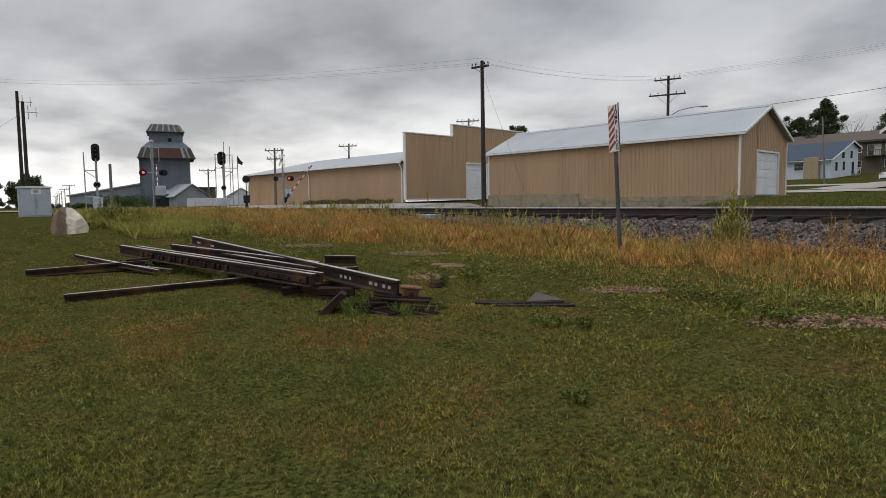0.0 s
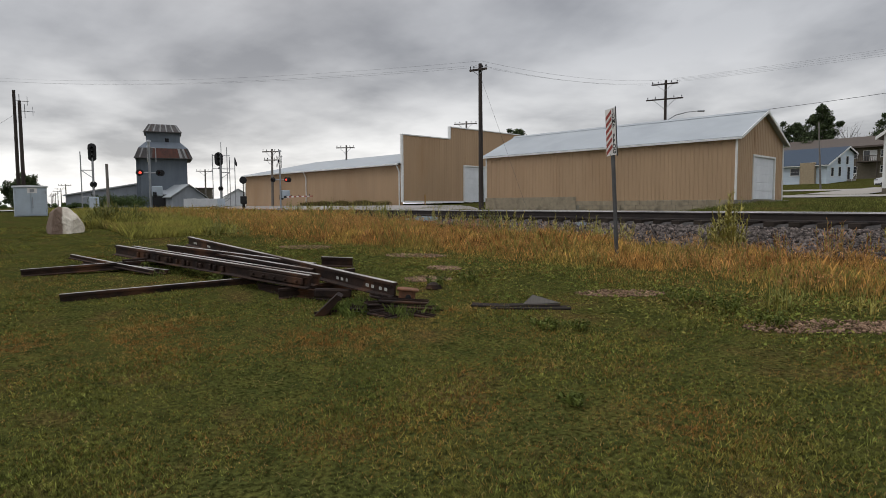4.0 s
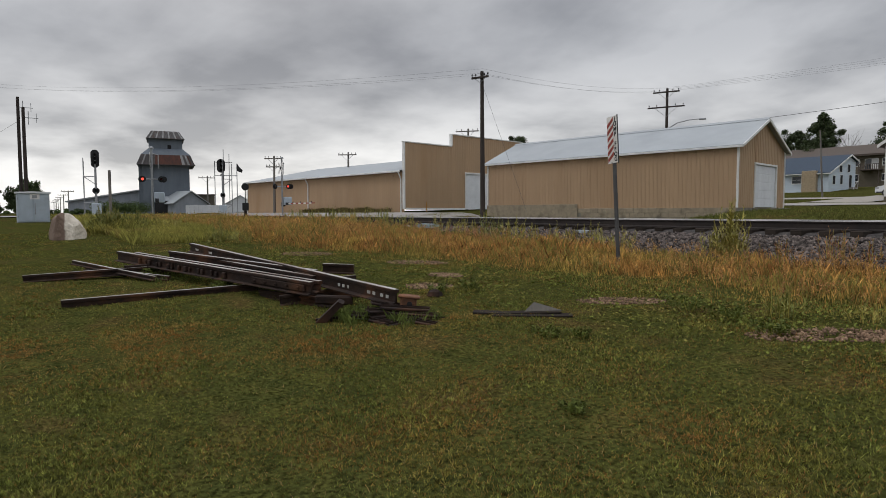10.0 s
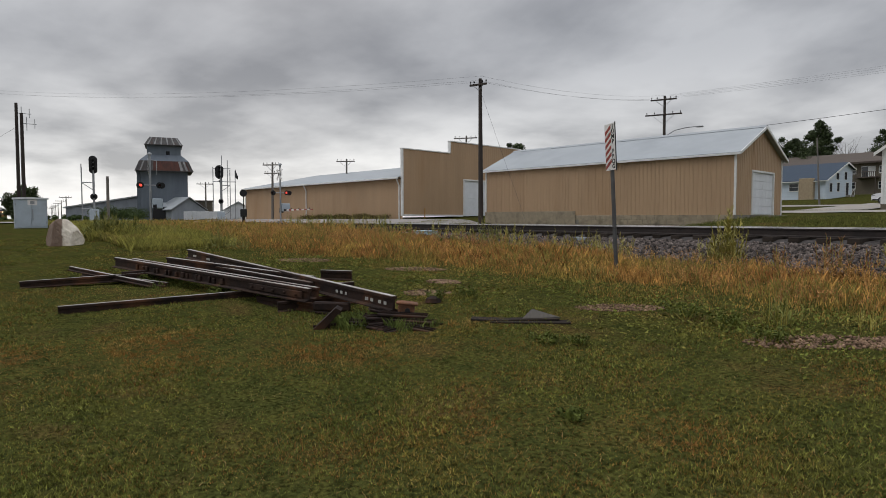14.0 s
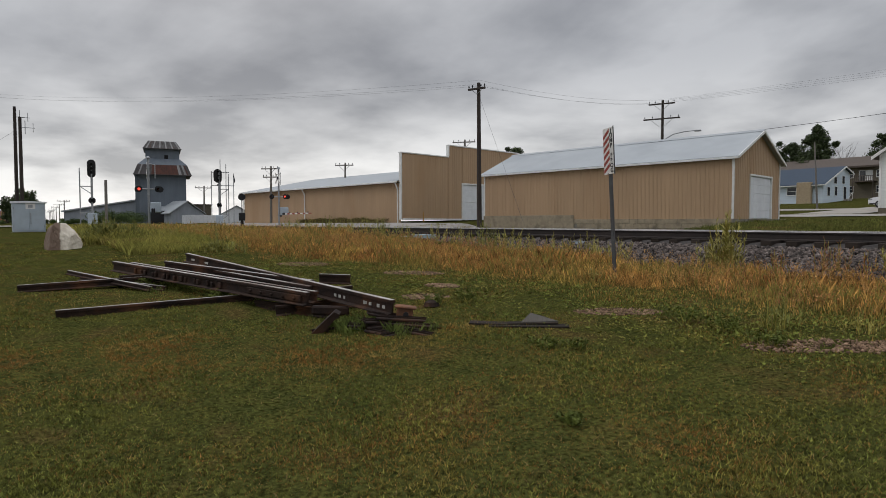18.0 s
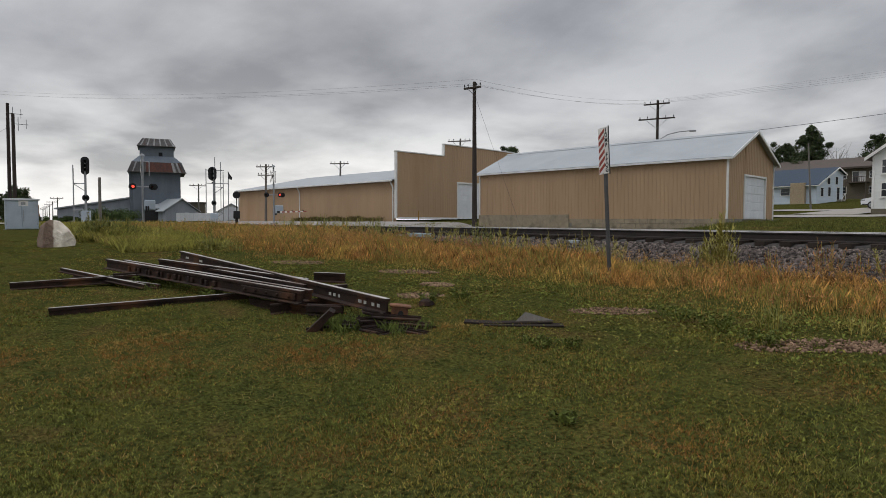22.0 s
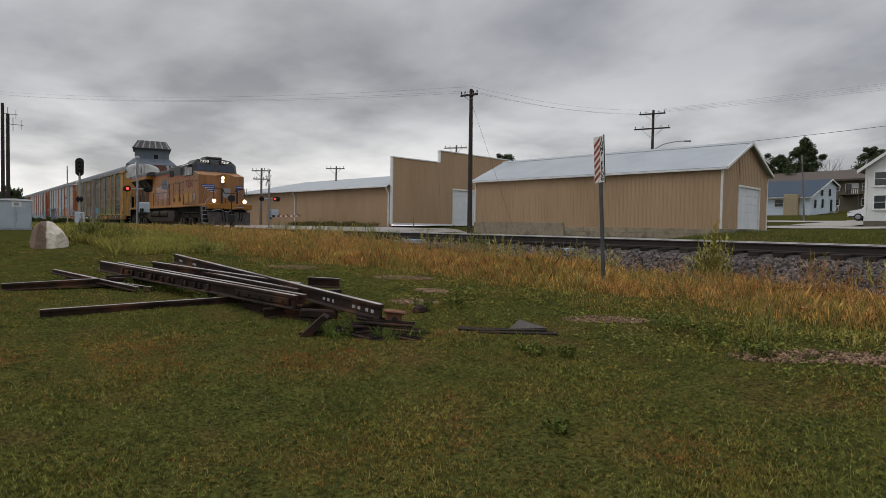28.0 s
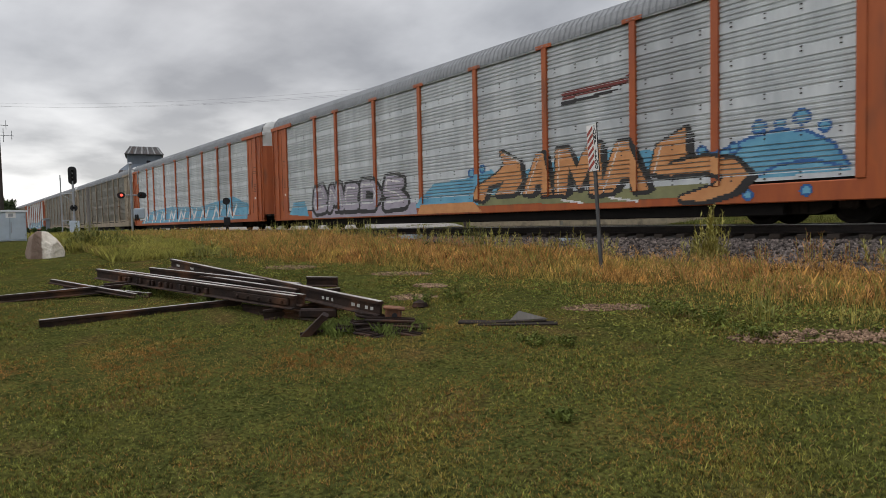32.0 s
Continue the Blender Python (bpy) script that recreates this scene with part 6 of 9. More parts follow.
# ---- sign beside the track ----
def striped_sign():
    w, h = 0.27, 0.82
    x, y = -6.62, 9.02
    t = thing("trackside_sign", pose(x, y, float(lie(x, y)), 0, -3.6, 0), "tall striped red and white sign on a grey steel post", "sign")
    zb = 1.84
    part("post", Geo().box(-0.03, 0.03, 0.006, 0.05, -0.15, 2.66, 0.004), M["dark_post"], t, "grey steel channel post")
    face = part("plate", Geo().box(-w / 2, w / 2, -0.008, 0, zb, zb + h, 0.002), M["white"], t, "white reflective plate", m=pose(0, 0, 0, rz=-14))
    sw = w * 0.62
    for i in range(7):
        z = zb + 0.015 + i * 0.12
        zs = [z, z + 0.065]
        pts = [(-w / 2 + 0.012, zs[0]), (-w / 2 + 0.012, zs[1]), (-w / 2 + sw, min(zs[1] + 0.12, zb - 0.01 + h)), (-w / 2 + sw, min(zs[0] + 0.12, zb - 0.01 + h))]
        if pts[2][1] - pts[3][1] > 0.01:
            part("stripe", Geo().prism(pts, 1, -0.012, -0.0085), M["red"], face, "red diagonal stripe")
    for i, ch in enumerate("JUMP FROG"):
        if ch == " ":
            continue
        c = bpy.data.curves.new("letter", "FONT")
        c.body, c.size, c.align_x, c.extrude, c.offset = ch, 0.105, "CENTER", 0.0012, 0.004
        c.materials.append(M["letter"])
        tmp = bpy.data.objects.new("letter_source", c)
        me = bpy.data.meshes.new_from_object(tmp)
        bpy.data.objects.remove(tmp)
        ob = part("letter", me, None, face, m=pose(w / 2 - 0.055, -0.0095, zb + h - 0.095 - i * 0.087, rx=90))
    part("edge_strip", Geo().box(w / 2 + 0.001, w / 2 + 0.012, -0.01, 0.005, zb - 0.02, zb + 0.01 + h), M["black"], face, "dark edge")
    for z in (1.85, 2.48):
        part("bolt", Geo().lathe([(0.012, 0), (0.012, 0.006)], (-0.02, -0.012, z), (0, -1, 0), 6), M["galv"], face)


striped_sign()


# ---- boulder, cabinet, poles by the crossing ----
def boulder():
    bm = bmesh.new()
    bmesh.ops.create_icosphere(bm, subdivisions=5, radius=1.15)
    cuts = [((-1, -0.12, 0.10), 0.80), ((0.60, -0.15, 0.78), 0.66), ((0.20, -0.70, 0.68), 0.66), ((-0.45, -0.88, 0.12), 0.72), ((0.62, -0.76, 0.15), 0.78), ((0.05, 0.1, 1), 0.76),
            ((-0.62, 0.0, 0.78), 0.90), ((0.9, 0.1, 0.42), 0.90), ((-0.15, -0.95, 0.30), 0.70), ((0.2, 0.9, 0.4), 0.75), ((0.38, -0.55, 0.74), 0.68)]
    cuts = [(Vector(c).normalized(), o) for c, o in cuts]
    for v in bm.verts:
        q = v.co.copy()
        rag = noise.noise(q * 2.3 + Vector((3, 1, 7))) * 0.05 + noise.noise(q * 6.5) * 0.028 + noise.noise(q * 17) * 0.012
        for c, o in cuts * 2:
            d = q.dot(c) - o
            if d > 0:
                q -= c * d
        q *= 1 + rag
        q.z = max(q.z, -0.5)
        v.co = Vector((q.x * 0.42 + 0.04 * q.z, q.y * 0.46, (q.z + 0.5) * 0.585))
    me = bpy.data.meshes.new("boulder")
    bm.to_mesh(me)
    bm.free()
    me.materials.append(mat("pale_fieldstone", (0.72, 0.66, 0.56), (0.46, 0.40, 0.32), 4.5, 0.9, 0, 1.0, 12, c=(0.17, 0.118, 0.088), cscale=3.0, cmin=0.50, split=-0.07))
    ob = new("boulder", me)
    ob.matrix_basis = pose(-19.3, 2.13, float(lie(-19.3, 2.13)) - 0.05, rz=90)
    tagged(ob, "large pale grey and brown boulder sitting on the lawn", "boulder")


boulder()


def cabinet():
    x, y = -32.6, 2.35
    z = float(lie(x, y))
    t = thing("equipment_cabinet", pose(x, y, z, rz=88), "pale grey steel equipment cabinet with two doors", "cabinet")
    w, d, h = 1.22, 0.9, 1.34
    part("body", Geo().box(-w / 2, w / 2, 0, d, 0.0, h - 0.06, 0.015), M["grey_metal"], t)
    part("roof", Geo().prism([(-w / 2 - 0.06, h - 0.06), (w / 2 + 0.06, h - 0.06), (w / 2 + 0.06, h), (0, h + 0.03), (-w / 2 - 0.06, h)], 1, -0.06, d + 0.06), M["door_white"], t, "white lid")
    for s in (-1, 1):
        dr = part("cabinet_door", Geo().box(min(s * 0.012, s * (w / 2 - 0.04)), max(s * 0.012, s * (w / 2 - 0.04)), -0.02, 0, 0.06, h - 0.12, 0.006), M["grey_metal"], t)
        part("hinge", Geo().tube((s * (w / 2 - 0.05), -0.03, 0.2), (s * (w / 2 - 0.05), -0.03, 0.3), 0.012).tube((s * (w / 2 - 0.05), -0.03, 1.0), (s * (w / 2 - 0.05), -0.03, 1.1), 0.012), M["galv"], dr)
    part("handle", Geo().box(0.05, 0.08, -0.05, -0.02, 0.35, 0.85), M["galv"], t, "vertical door handle")
    part("notice", Geo().box(-0.12, 0.24, -0.026, -0.021, 1.02, 1.26), M["white"], t, "small white notice")
    part("notice_mark", Geo().box(-0.03, 0.14, -0.030, -0.027, 1.07, 1.2), M["galv"], t)
    part("footing", Geo().box(-w / 2 - 0.08, w / 2 + 0.08, -0.08, d + 0.08, -0.3, -0.002, 0.02), M["concrete"], t, "concrete footing")


cabinet()


def insulator(g, x, y, z):
    g.lathe([(0.02, 0), (0.02, 0.08), (0.05, 0.09), (0.05, 0.13), (0.035, 0.14), (0.035, 0.2)], (x, y, z), n=8)


def utility_pole(x, y, top, r, arms, label, base=None, lean=(0, 0), wood="wood_pole", turn=0.0, extra=None):
    z = float(lie(x, y)) - 0.3 if base is None else base
    t = thing("utility_pole", pose(x, y, z, lean[0], lean[1], turn), label, "utility pole", "utility poles")
    part("shaft", Geo().tube((0, 0, 0), (0, 0, top - z), r, r * 0.65, 12), M[wood], t)
    for h, half, ang in arms:
        zc = h - z
        a = part("crossarm", Geo().box(-half, half, -0.06, 0.06, -0.06, 0.06, 0.01), M[wood], t, m=pose(0, -r, zc, rz=ang))
        for k in (-0.92, -0.5, 0.5, 0.92):
            g = Geo()
            insulator(g, half * k, 0, 0.06)
            part("insulator", g, M["black"], a)
        part("arm_brace", Geo().tube((-half * 0.6, 0, -0.05), (0, 0.05, -half * 0.55), 0.02, n=6).tube((half * 0.6, 0, -0.05), (0, 0.05, -half * 0.55), 0.02, n=6), M["galv"], a)
    return t


pole_a = utility_pole(-29.95, 26.5, 10.55, 0.17, [(10.15, 0.62, 20)], "tall dark wooden utility pole with a short crossarm", lean=(0, -0.6))
part("pole_top_insulator", Geo().lathe([(0.03, 0), (0.03, 0.1), (0.06, 0.11), (0.06, 0.2)], (0, 0, 9.3), n=8), M["black"], pole_a)
pole_b = utility_pole(-32.1, 50.7, 12.7, 0.17, [(12.35, 1.15, 22), (11.0, 1.6, 22)], "dark wooden utility pole with two crossarms and a street lamp")
part("lamp_arm", Geo().path([(0, 0, 7.2), (0.9, -0.05, 7.75), (1.9, -0.1, 7.95), (2.9, -0.15, 8.0)], 0.04), M["galv"], pole_b, "curved steel lamp arm", m=pose(0, 0, 0, rz=30))
part("lamp_head", Geo().box(2.7, 3.3, -0.28, -0.02, 7.90, 8.04, 0.04), M["galv"], pole_b, "street lamp head", m=pose(0, 0, 0, rz=30))
for i, (x, y, top, half, ang) in enumerate(((-65.6, 36.4, 8.7, 1.25, 30), (-64.7, 26.75, 7.7, 1.1, 30), (-53.6, 45.0, 10.9, 1.4, 25), (-98.0, 29.7, 7.2, 1.2, 60))):
    utility_pole(x, y, top, 0.15, [(top - 0.3, half, ang)] + ([(top - 1.2, half * 0.8, ang)] if i == 1 else []), "weathered wooden utility pole with a crossarm behind the buildings", wood="grey_pole", lean=(0, 1.5))
utility_pole(-25.75, 68.75, 9.7, 0.10, [], "leaning grey wooden pole beside the blue house", wood="grey_pole", lean=(3.0, -2.3))
for i in range(7):
    x = -150 - i * 38
    utility_pole(x, 17 + i * 3.2, 6.2 + 0.15 * i, 0.14, [(6.0 + 0.15 * i, 1.2, 70)], "distant wooden utility pole along the railway", wood="grey_pole")
for x, y, top, r in ((-44.9, 2.66, 8.4, 0.11), (-44.4, 2.88, 7.75, 0.115)):
    t = thing("utility_pole", pose(x, y, float(lie(x, y)) - 0.2, 0, 0.8), "tall dark wooden pole behind the cabinet with small antenna", "utility pole", "utility poles")
    part("shaft", Geo().tube((0, 0, 0), (0, 0, top - 1.0), r, r * 0.75, 12), M["wood_pole"], t)
    part("antenna", Geo().tube((0, 0, top - 1.6), (0, 0.75, top - 1.6), 0.02, n=6).tube((0, 0.65, top - 1.85), (0, 0.65, top - 1.3), 0.015, n=6).tube((0, 0.25, top - 2.0), (0, 0.25, top - 1.2), 0.02, n=6), M["galv"], t, "thin steel antenna")
t = thing("marker_post", pose(-47.36, 7.83, float(lie(-47.36, 7.83))), "slim weathered wooden post by the crossing", "post")
part("shaft", Geo().tube((0, 0, -0.2), (0, 0, 3.15), 0.10, 0.09, 10), M["grey_pole"], t)


def wire(a, b, sag, r=0.008, n=14, label="thin overhead wire"):
    a, b = Vector(a), Vector(b)
    pts = [a.lerp(b, i / n) - Vector((0, 0, sag * 4 * (i / n) * (1 - i / n))) for i in range(n + 1)]
    side = (b - a).cross(Vector((0, 0, 1)))
    side = side.normalized() * r if side.length > 1e-6 else Vector((r, 0, 0))
    rise = Vector((0, 0, r)) if abs((b - a).normalized().z) < 0.9 else Vector((0, r, 0))
    v = [q for p_ in pts for q in (p_ - side, p_ - rise, p_ + side, p_ + rise)]
    F = [(4 * i + k, 4 * i + (k + 1) % 4, 4 * i + 4 + (k + 1) % 4, 4 * i + 4 + k) for i in range(n) for k in range(4)]
    return solid("overhead_wire", Geo().add(v, F), M["wire"], label, "wire", "overhead wires")


for dy, dz in ((-0.55, 0.0), (0.5, 0.05), (0.0, 0.35)):
    wire((-29.95 + 0.2 * dy, 26.5 + dy, 10.35 + dz), (-90, 0.6 + dy, 16.2 + dz), 0.9, 0.0045, label="thin overhead wire from the tall pole")
    wire((-29.95, 26.5 + dy, 10.35 + dz), (-32.1, 50.7 + dy, 12.4 + dz), 0.5, 0.005, label="thin overhead wire between two poles")
for k in (-0.9, -0.3, 0.4, 1.0):
    wire((-32.1 + k * 0.9, 50.7 - k * 0.6, 12.6), (6 + k * 0.9, 68 - k, 15.3 + 0.25 * k), 0.4, 0.0045, label="thin overhead wire from the lamp pole")
wire((-32.1, 50.8, 9.0), (6, 68, 13.1), 0.5, 0.018, label="thicker overhead cable above the shed roof")
wire((-29.95, 26.5, 9.6), (-25.2, 25.7, 1.55), 0.0, 0.009, 3, "steel guy wire beside the tall pole")
wire((-44.9, 2.6, 7.0), (-70, -2, 6.2), 0.3, 0.009, label="thin overhead wire from the twin poles")


utility_pole(-90, 0.6, 16.9, 0.2, [(16.3, 0.7, 90)], "tall wooden utility pole further along the line")
utility_pole(6, 68, 16.2, 0.2, [(15.4, 1.4, 60)], "tall wooden utility pole along the side street")
utility_pole(-70, -2, 6.5, 0.14, [], "short wooden utility pole beside the road")


# ---- signals and crossing gates ----
def signal_mast(x, y, base, top, heads, ladder_dx, label, turn):
    t = thing("railway_signal", pose(x, y, base, rz=turn), label, "railway signal", "railway signals")
    H = top - base
    part("mast", Geo().tube((0, 0, 0), (0, 0, H - 0.4), 0.075, n=10), M["galv"], t)
    part("mast_base", Geo().box(-0.3, 0.3, -0.25, 0.25, 0, 0.9, 0.03), M["grey_metal"], t, "grey relay box")
    for z, r, tall, dx in heads:
        n = 20
        g = Geo()
        out = [(r * math.cos(2 * math.pi * i / n) + dx, z - base + (tall / 2 - r) * (1 if i <= n / 2 else -1) + r * math.sin(2 * math.pi * i / n)) for i in range(n)]
        g.prism(out, 1, -0.06, -0.02)
        hd = part("signal_head", g, M["black"], t, "black round-ended backing plate")
        k = 3 if tall > 2.4 * r else 1
        for i in range(k):
            zz = z - base + (i - (k - 1) / 2) * r * 1.05
            part("hood", Geo().lathe([(0.11, 0), (0.12, 0.25), (0.105, 0.25), (0.10, 0.02)], (dx, -0.06, zz), (0, -1, 0), 12), M["black"], hd)
        part("head_case", Geo().box(dx - 0.13, dx + 0.13, -0.02, 0.22, z - base - tall * 0.35, z - base + tall * 0.35, 0.03), M["black"], hd)
        part("bracket", Geo().box(min(0, dx) - 0.05, max(0, dx) + 0.05, -0.05, 0.05, z - base - tall / 2 - 0.25, z - base - tall / 2 - 0.12), M["black"], hd)
    lad = part("ladder", Geo().box(ladder_dx - 0.03, ladder_dx + 0.03, 0.2, 0.26, 0, H - 0.7).box(ladder_dx - 0.03, ladder_dx + 0.03, 0.6, 0.66, 0, H - 0.9), M["galv"], t, "grey steel ladder")
    for i in range(12):
        z = 0.4 + i * 0.33
        if z < H - 0.8:
            part("rung", Geo().tube((ladder_dx, 0.23, z), (ladder_dx, 0.63, z), 0.012, n=6), M["galv"], lad)
    for z in (0.95, H - 2.0):
        part("platform_arm", Geo().tube((ladder_dx, 0.2, z), (0, 0, z), 0.03, n=6).tube((ladder_dx, 0.2, z), (0, 0, z - 0.55), 0.025, n=6), M["galv"], t)
    return t


signal_mast(-49.47, 7.3, 1.30, 6.10, [(5.35, 0.27, 1.26, 0.0), (2.95 + 0.15, 0.23, 0.46, 0.0)], -0.75, "black two-headed railway signal on a steel mast", 80)
s2 = signal_mast(-52.26, 17.1, 1.25, 6.35, [(5.45, 0.34, 1.15, -0.1), (3.0, 0.2, 0.42, 0.0)], 0.75, "black railway signal on a steel mast with ladders", 72)
part("guard_rail", Geo().path([(-0.6, 0, 0.9), (-0.6, 0, 4.6)], 0.035).path([(0.55, 0, 0.9), (0.55, 0, 5.2)], 0.03).path([(-0.6, 0, 3.4), (1.2, 0, 3.4)], 0.03).path([(-0.6, 0, 4.5), (0.8, 0, 4.5)], 0.03), M["galv"], s2, "steel guard rails")
part("tall_rod", Geo().tube((0.1, 0.1, 0.5), (0.1, 0.1, 5.6), 0.03, n=6), M["galv"], s2)
flag_pole = thing("flag_pole", pose(-51.9, 18.2, 1.2), "thin steel pole carrying a small dark flag", "flag pole")
part("shaft", Geo().tube((0, 0, 0), (0, 0, 4.4), 0.035, n=8), M["galv"], flag_pole)
flag = part("flag", Geo().prism([(0, 0.5), (0, -0.15), (0.42, -0.3), (0.5, -0.1), (0.2, 0.2)], 1, -0.012, 0.012), M["black"], flag_pole, "small dark windblown flag", m=pose(0.02, 0, 4.0, rz=60))
t = thing("switch_stand", pose(-33.4, 12.15, 1.1, rz=70), "small black trackside switch stand with a round target", "switch stand")
part("target", Geo().lathe([(0.05, 0), (0.2, 0.0), (0.2, 0.02), (0.05, 0.02)], (0, 0, 1.85), (0, 1, 0.0), 14), M["black"], t)
part("spindle", Geo().tube((0, 0, 0), (0, 0, 1.8), 0.025), M["black"], t)
part("stand_box", Geo().box(-0.17, 0.17, -0.14, 0.14, 0.55, 0.98, 0.03), M["black"], t, "black steel box")
part("stand_leg", Geo().box(-0.08, 0.08, -0.08, 0.08, -0.1, 0.55, 0.02), M["track_rail"], t)
part("stand_foot", Geo().box(-0.3, 0.3, -0.12, 0.12, -0.1, 0.1, 0.03), M["track_rail"], t)


def crossing_gate(x, y, base, H, turn, arm_side, label, lit, face):
    t = thing("crossing_gate", pose(x, y, base, rz=turn), label, "crossing gate", "crossing gates")
    part("mast", Geo().tube((0, 0, 0), (0, 0, H), 0.07, n=10), M["galv"], t)
    part("mast_base", Geo().box(-0.25, 0.25, -0.25, 0.25, -0.3, 0.15, 0.03), M["concrete"], t)
    for s in (-1, 1):
        part("crossbuck", Geo().box(-0.6, 0.6, -0.11, -0.095, -0.11, 0.11, 0.004), M["white"], t, "white crossbuck blade", m=pose(0, 0, H - 0.75, ry=s * 45))
    bar = part("lamp_bar", Geo().tube((-0.62, 0, 2.45), (0.62, 0, 2.45), 0.04, n=8), M["galv"], t, m=pose(0, 0, 0, rz=face))
    for k, (dx, dy, on) in enumerate(((-0.55, -0.1, lit[0]), (0.55, -0.1, lit[1]), (-0.62, 0.15, False), (0.68, 0.15, False))):
        f = -1 if dy < 0 else 1
        ln = part("flasher", Geo().lathe([(0.20, 0), (0.20, 0.02), (0.10, 0.03), (0.10, 0.0)], (dx, dy, 2.45), (0, f, 0), 18), M["black"], bar, "round black lamp backing")
        part("hood", Geo().lathe([(0.11, 0.02), (0.12, 0.28), (0.105, 0.28), (0.10, 0.02)], (dx, dy, 2.45), (0, f, 0.0), 14), M["black"], ln)
        part("lens", Geo().lathe([(0.085, 0.0), (0.085, 0.045), (0.04, 0.06)], (dx, dy, 2.45), (0, f, 0), 14), M["red_lamp"] if on else M["dark_lens"], ln, "lit red lens" if on else "")
    part("bell", Geo().lathe([(0.02, 0), (0.16, 0.02), (0.12, 0.12), (0.03, 0.16)], (0, 0, H), n=14), M["galv"], t)
    part("gate_mechanism", Geo().box(-0.28, 0.28, 0.08, 0.72, 0.95, 1.60, 0.04), M["grey_metal"], t, "grey gate drive box")
    arm = new("gate_arm")
    arm.parent = t
    arm.matrix_basis = pose(0.34 * arm_side, 0.25, 1.05)
    tagged(arm, "striped gate arm with its counterweight")
    n = 10
    for i in range(n):
        a, b = 0.3 + i * 0.47, 0.3 + (i + 1) * 0.47
        r = 0.065 - 0.003 * i
        part("arm_stripe", Geo().box(min(a * arm_side, b * arm_side), max(a * arm_side, b * arm_side), -0.025, 0.025, -r, r), M["red"] if i % 2 else M["white"], arm, "red band" if i % 2 else "white band")
    for i in (2, 5, 9):
        part("arm_lamp", Geo().lathe([(0.05, 0), (0.05, 0.06)], ((0.3 + i * 0.47) * arm_side, 0, 0.09), (0, -1, 0), 10), M["dark_lens"], arm)
    for s in (-0.06, 0.06):
        part("counterweight", Geo().box(-1.0 * 0.8, 0.8 * 0.45, s - 0.02, s + 0.02, -0.09, 0.09, 0.01).box(-0.95, -0.55, s - 0.05, s + 0.05, -0.22, 0.16, 0.03), M["black"], arm, m=pose(0, 0, 0, rz=0 if arm_side > 0 else 180))
    return t, arm


gate_near, arm_near = crossing_gate(-42.95, 9.55, 1.25, 4.4, -12.5, -1, "crossing gate with red flashers and a lowered striped arm", (True, False), 88)
part("cantilever_bar", Geo().path([(0, 0, 4.1), (-0.8, 0.4, 4.1), (-0.8, 0.4, 3.2)], 0.03), M["galv"], gate_near, "thin steel bracket")
gate_far, arm_far = crossing_gate(-47.8, 20.45, 1.2, 4.7, 0, 1, "crossing gate with a lit red flasher and a moving striped arm", (False, True), 52)
part("top_rods", Geo().path([(-0.5, 0, 4.3), (0.5, 0, 4.3)], 0.025).tube((0.35, 0, 3.4), (0.35, 0, 4.4), 0.02, n=6), M["galv"], gate_far)


# ---- buildings beyond the crossing ----
M["elev_wall"] = mat("blue_grey_tin_siding", (0.15, 0.175, 0.205), (0.105, 0.125, 0.15), 0.8, 0.6, 0.15, 0.1, 8, (1, 1, 0.3), c=(0.15, 0.165, 0.18), cscale=0.35)
M["elev_rust"] = mat("solid_rust_tin", (0.115, 0.045, 0.032), (0.06, 0.030, 0.024), 1.5, 0.85, 0, 0.2, 10, (2, 2, 0.3))
M["shed_grey"] = mat("grey_painted_boards", (0.30, 0.325, 0.36), (0.22, 0.24, 0.27), 1, 0.7, 0, 0.1, 10, (1, 1, 0.3))
M["shed_white"] = mat("whitewashed_wall", (0.70, 0.71, 0.73), (0.56, 0.57, 0.6), 0.8, 0.7, 0, 0.1)
M["glass"] = mat("dark_window_glass", (0.03, 0.035, 0.04), (0.02, 0.024, 0.028), 2, 0.12, 0, 0, spec=0.6)
M["blue_siding"] = mat("pale_blue_siding", (0.55, 0.63, 0.70), (0.47, 0.54, 0.61), 1, 0.6, 0, 0.06, 12, (0.2, 0.2, 4))
M["blue_roof"] = mat("slate_blue_shingles", (0.040, 0.060, 0.090), (0.028, 0.044, 0.068), 3, 0.85, 0, 0.3, 14)
M["brown_roof"] = mat("brown_shingles", (0.105, 0.082, 0.066), (0.07, 0.055, 0.046), 3, 0.9, 0, 0.3, 14)
M["brown_wall"] = mat("brown_grey_brick", (0.155, 0.132, 0.095), (0.115, 0.097, 0.07), 3, 0.85, 0, 0.2, 12)
M["white_siding"] = mat("white_lap_siding", (0.70, 0.72, 0.70), (0.6, 0.62, 0.6), 1, 0.6, 0, 0.06, 12, (0.2, 0.2, 5))


def hip(g, x0, x1, y0, y1, z0, a, b, z1):
    """A flared roof piece: rectangle at z0 up to an inset rectangle (by a in x, b in y) at z1."""
    v = [(x0, y0, z0), (x1, y0, z0), (x1, y1, z0), (x0, y1, z0), (x0 + a, y0 + b, z1), (x1 - a, y0 + b, z1), (x1 - a, y1 - b, z1), (x0 + a, y1 - b, z1)]
    return g.add(v, [(3, 2, 1, 0), (4, 5, 6, 7), (0, 1, 5, 4), (1, 2, 6, 5), (2, 3, 7, 6), (3, 0, 4, 7)])


M["elev_pale"] = mat("pale_tin_sheet", (0.30, 0.30, 0.30), (0.19, 0.185, 0.18), 2, 0.6, 0.1, 0.1, 20, (1, 1, 0.3))
M["elev_dark"] = mat("dark_weathered_sheet", (0.09, 0.08, 0.08), (0.05, 0.045, 0.045), 2, 0.8, 0, 0.1, 20, (1, 1, 0.3))


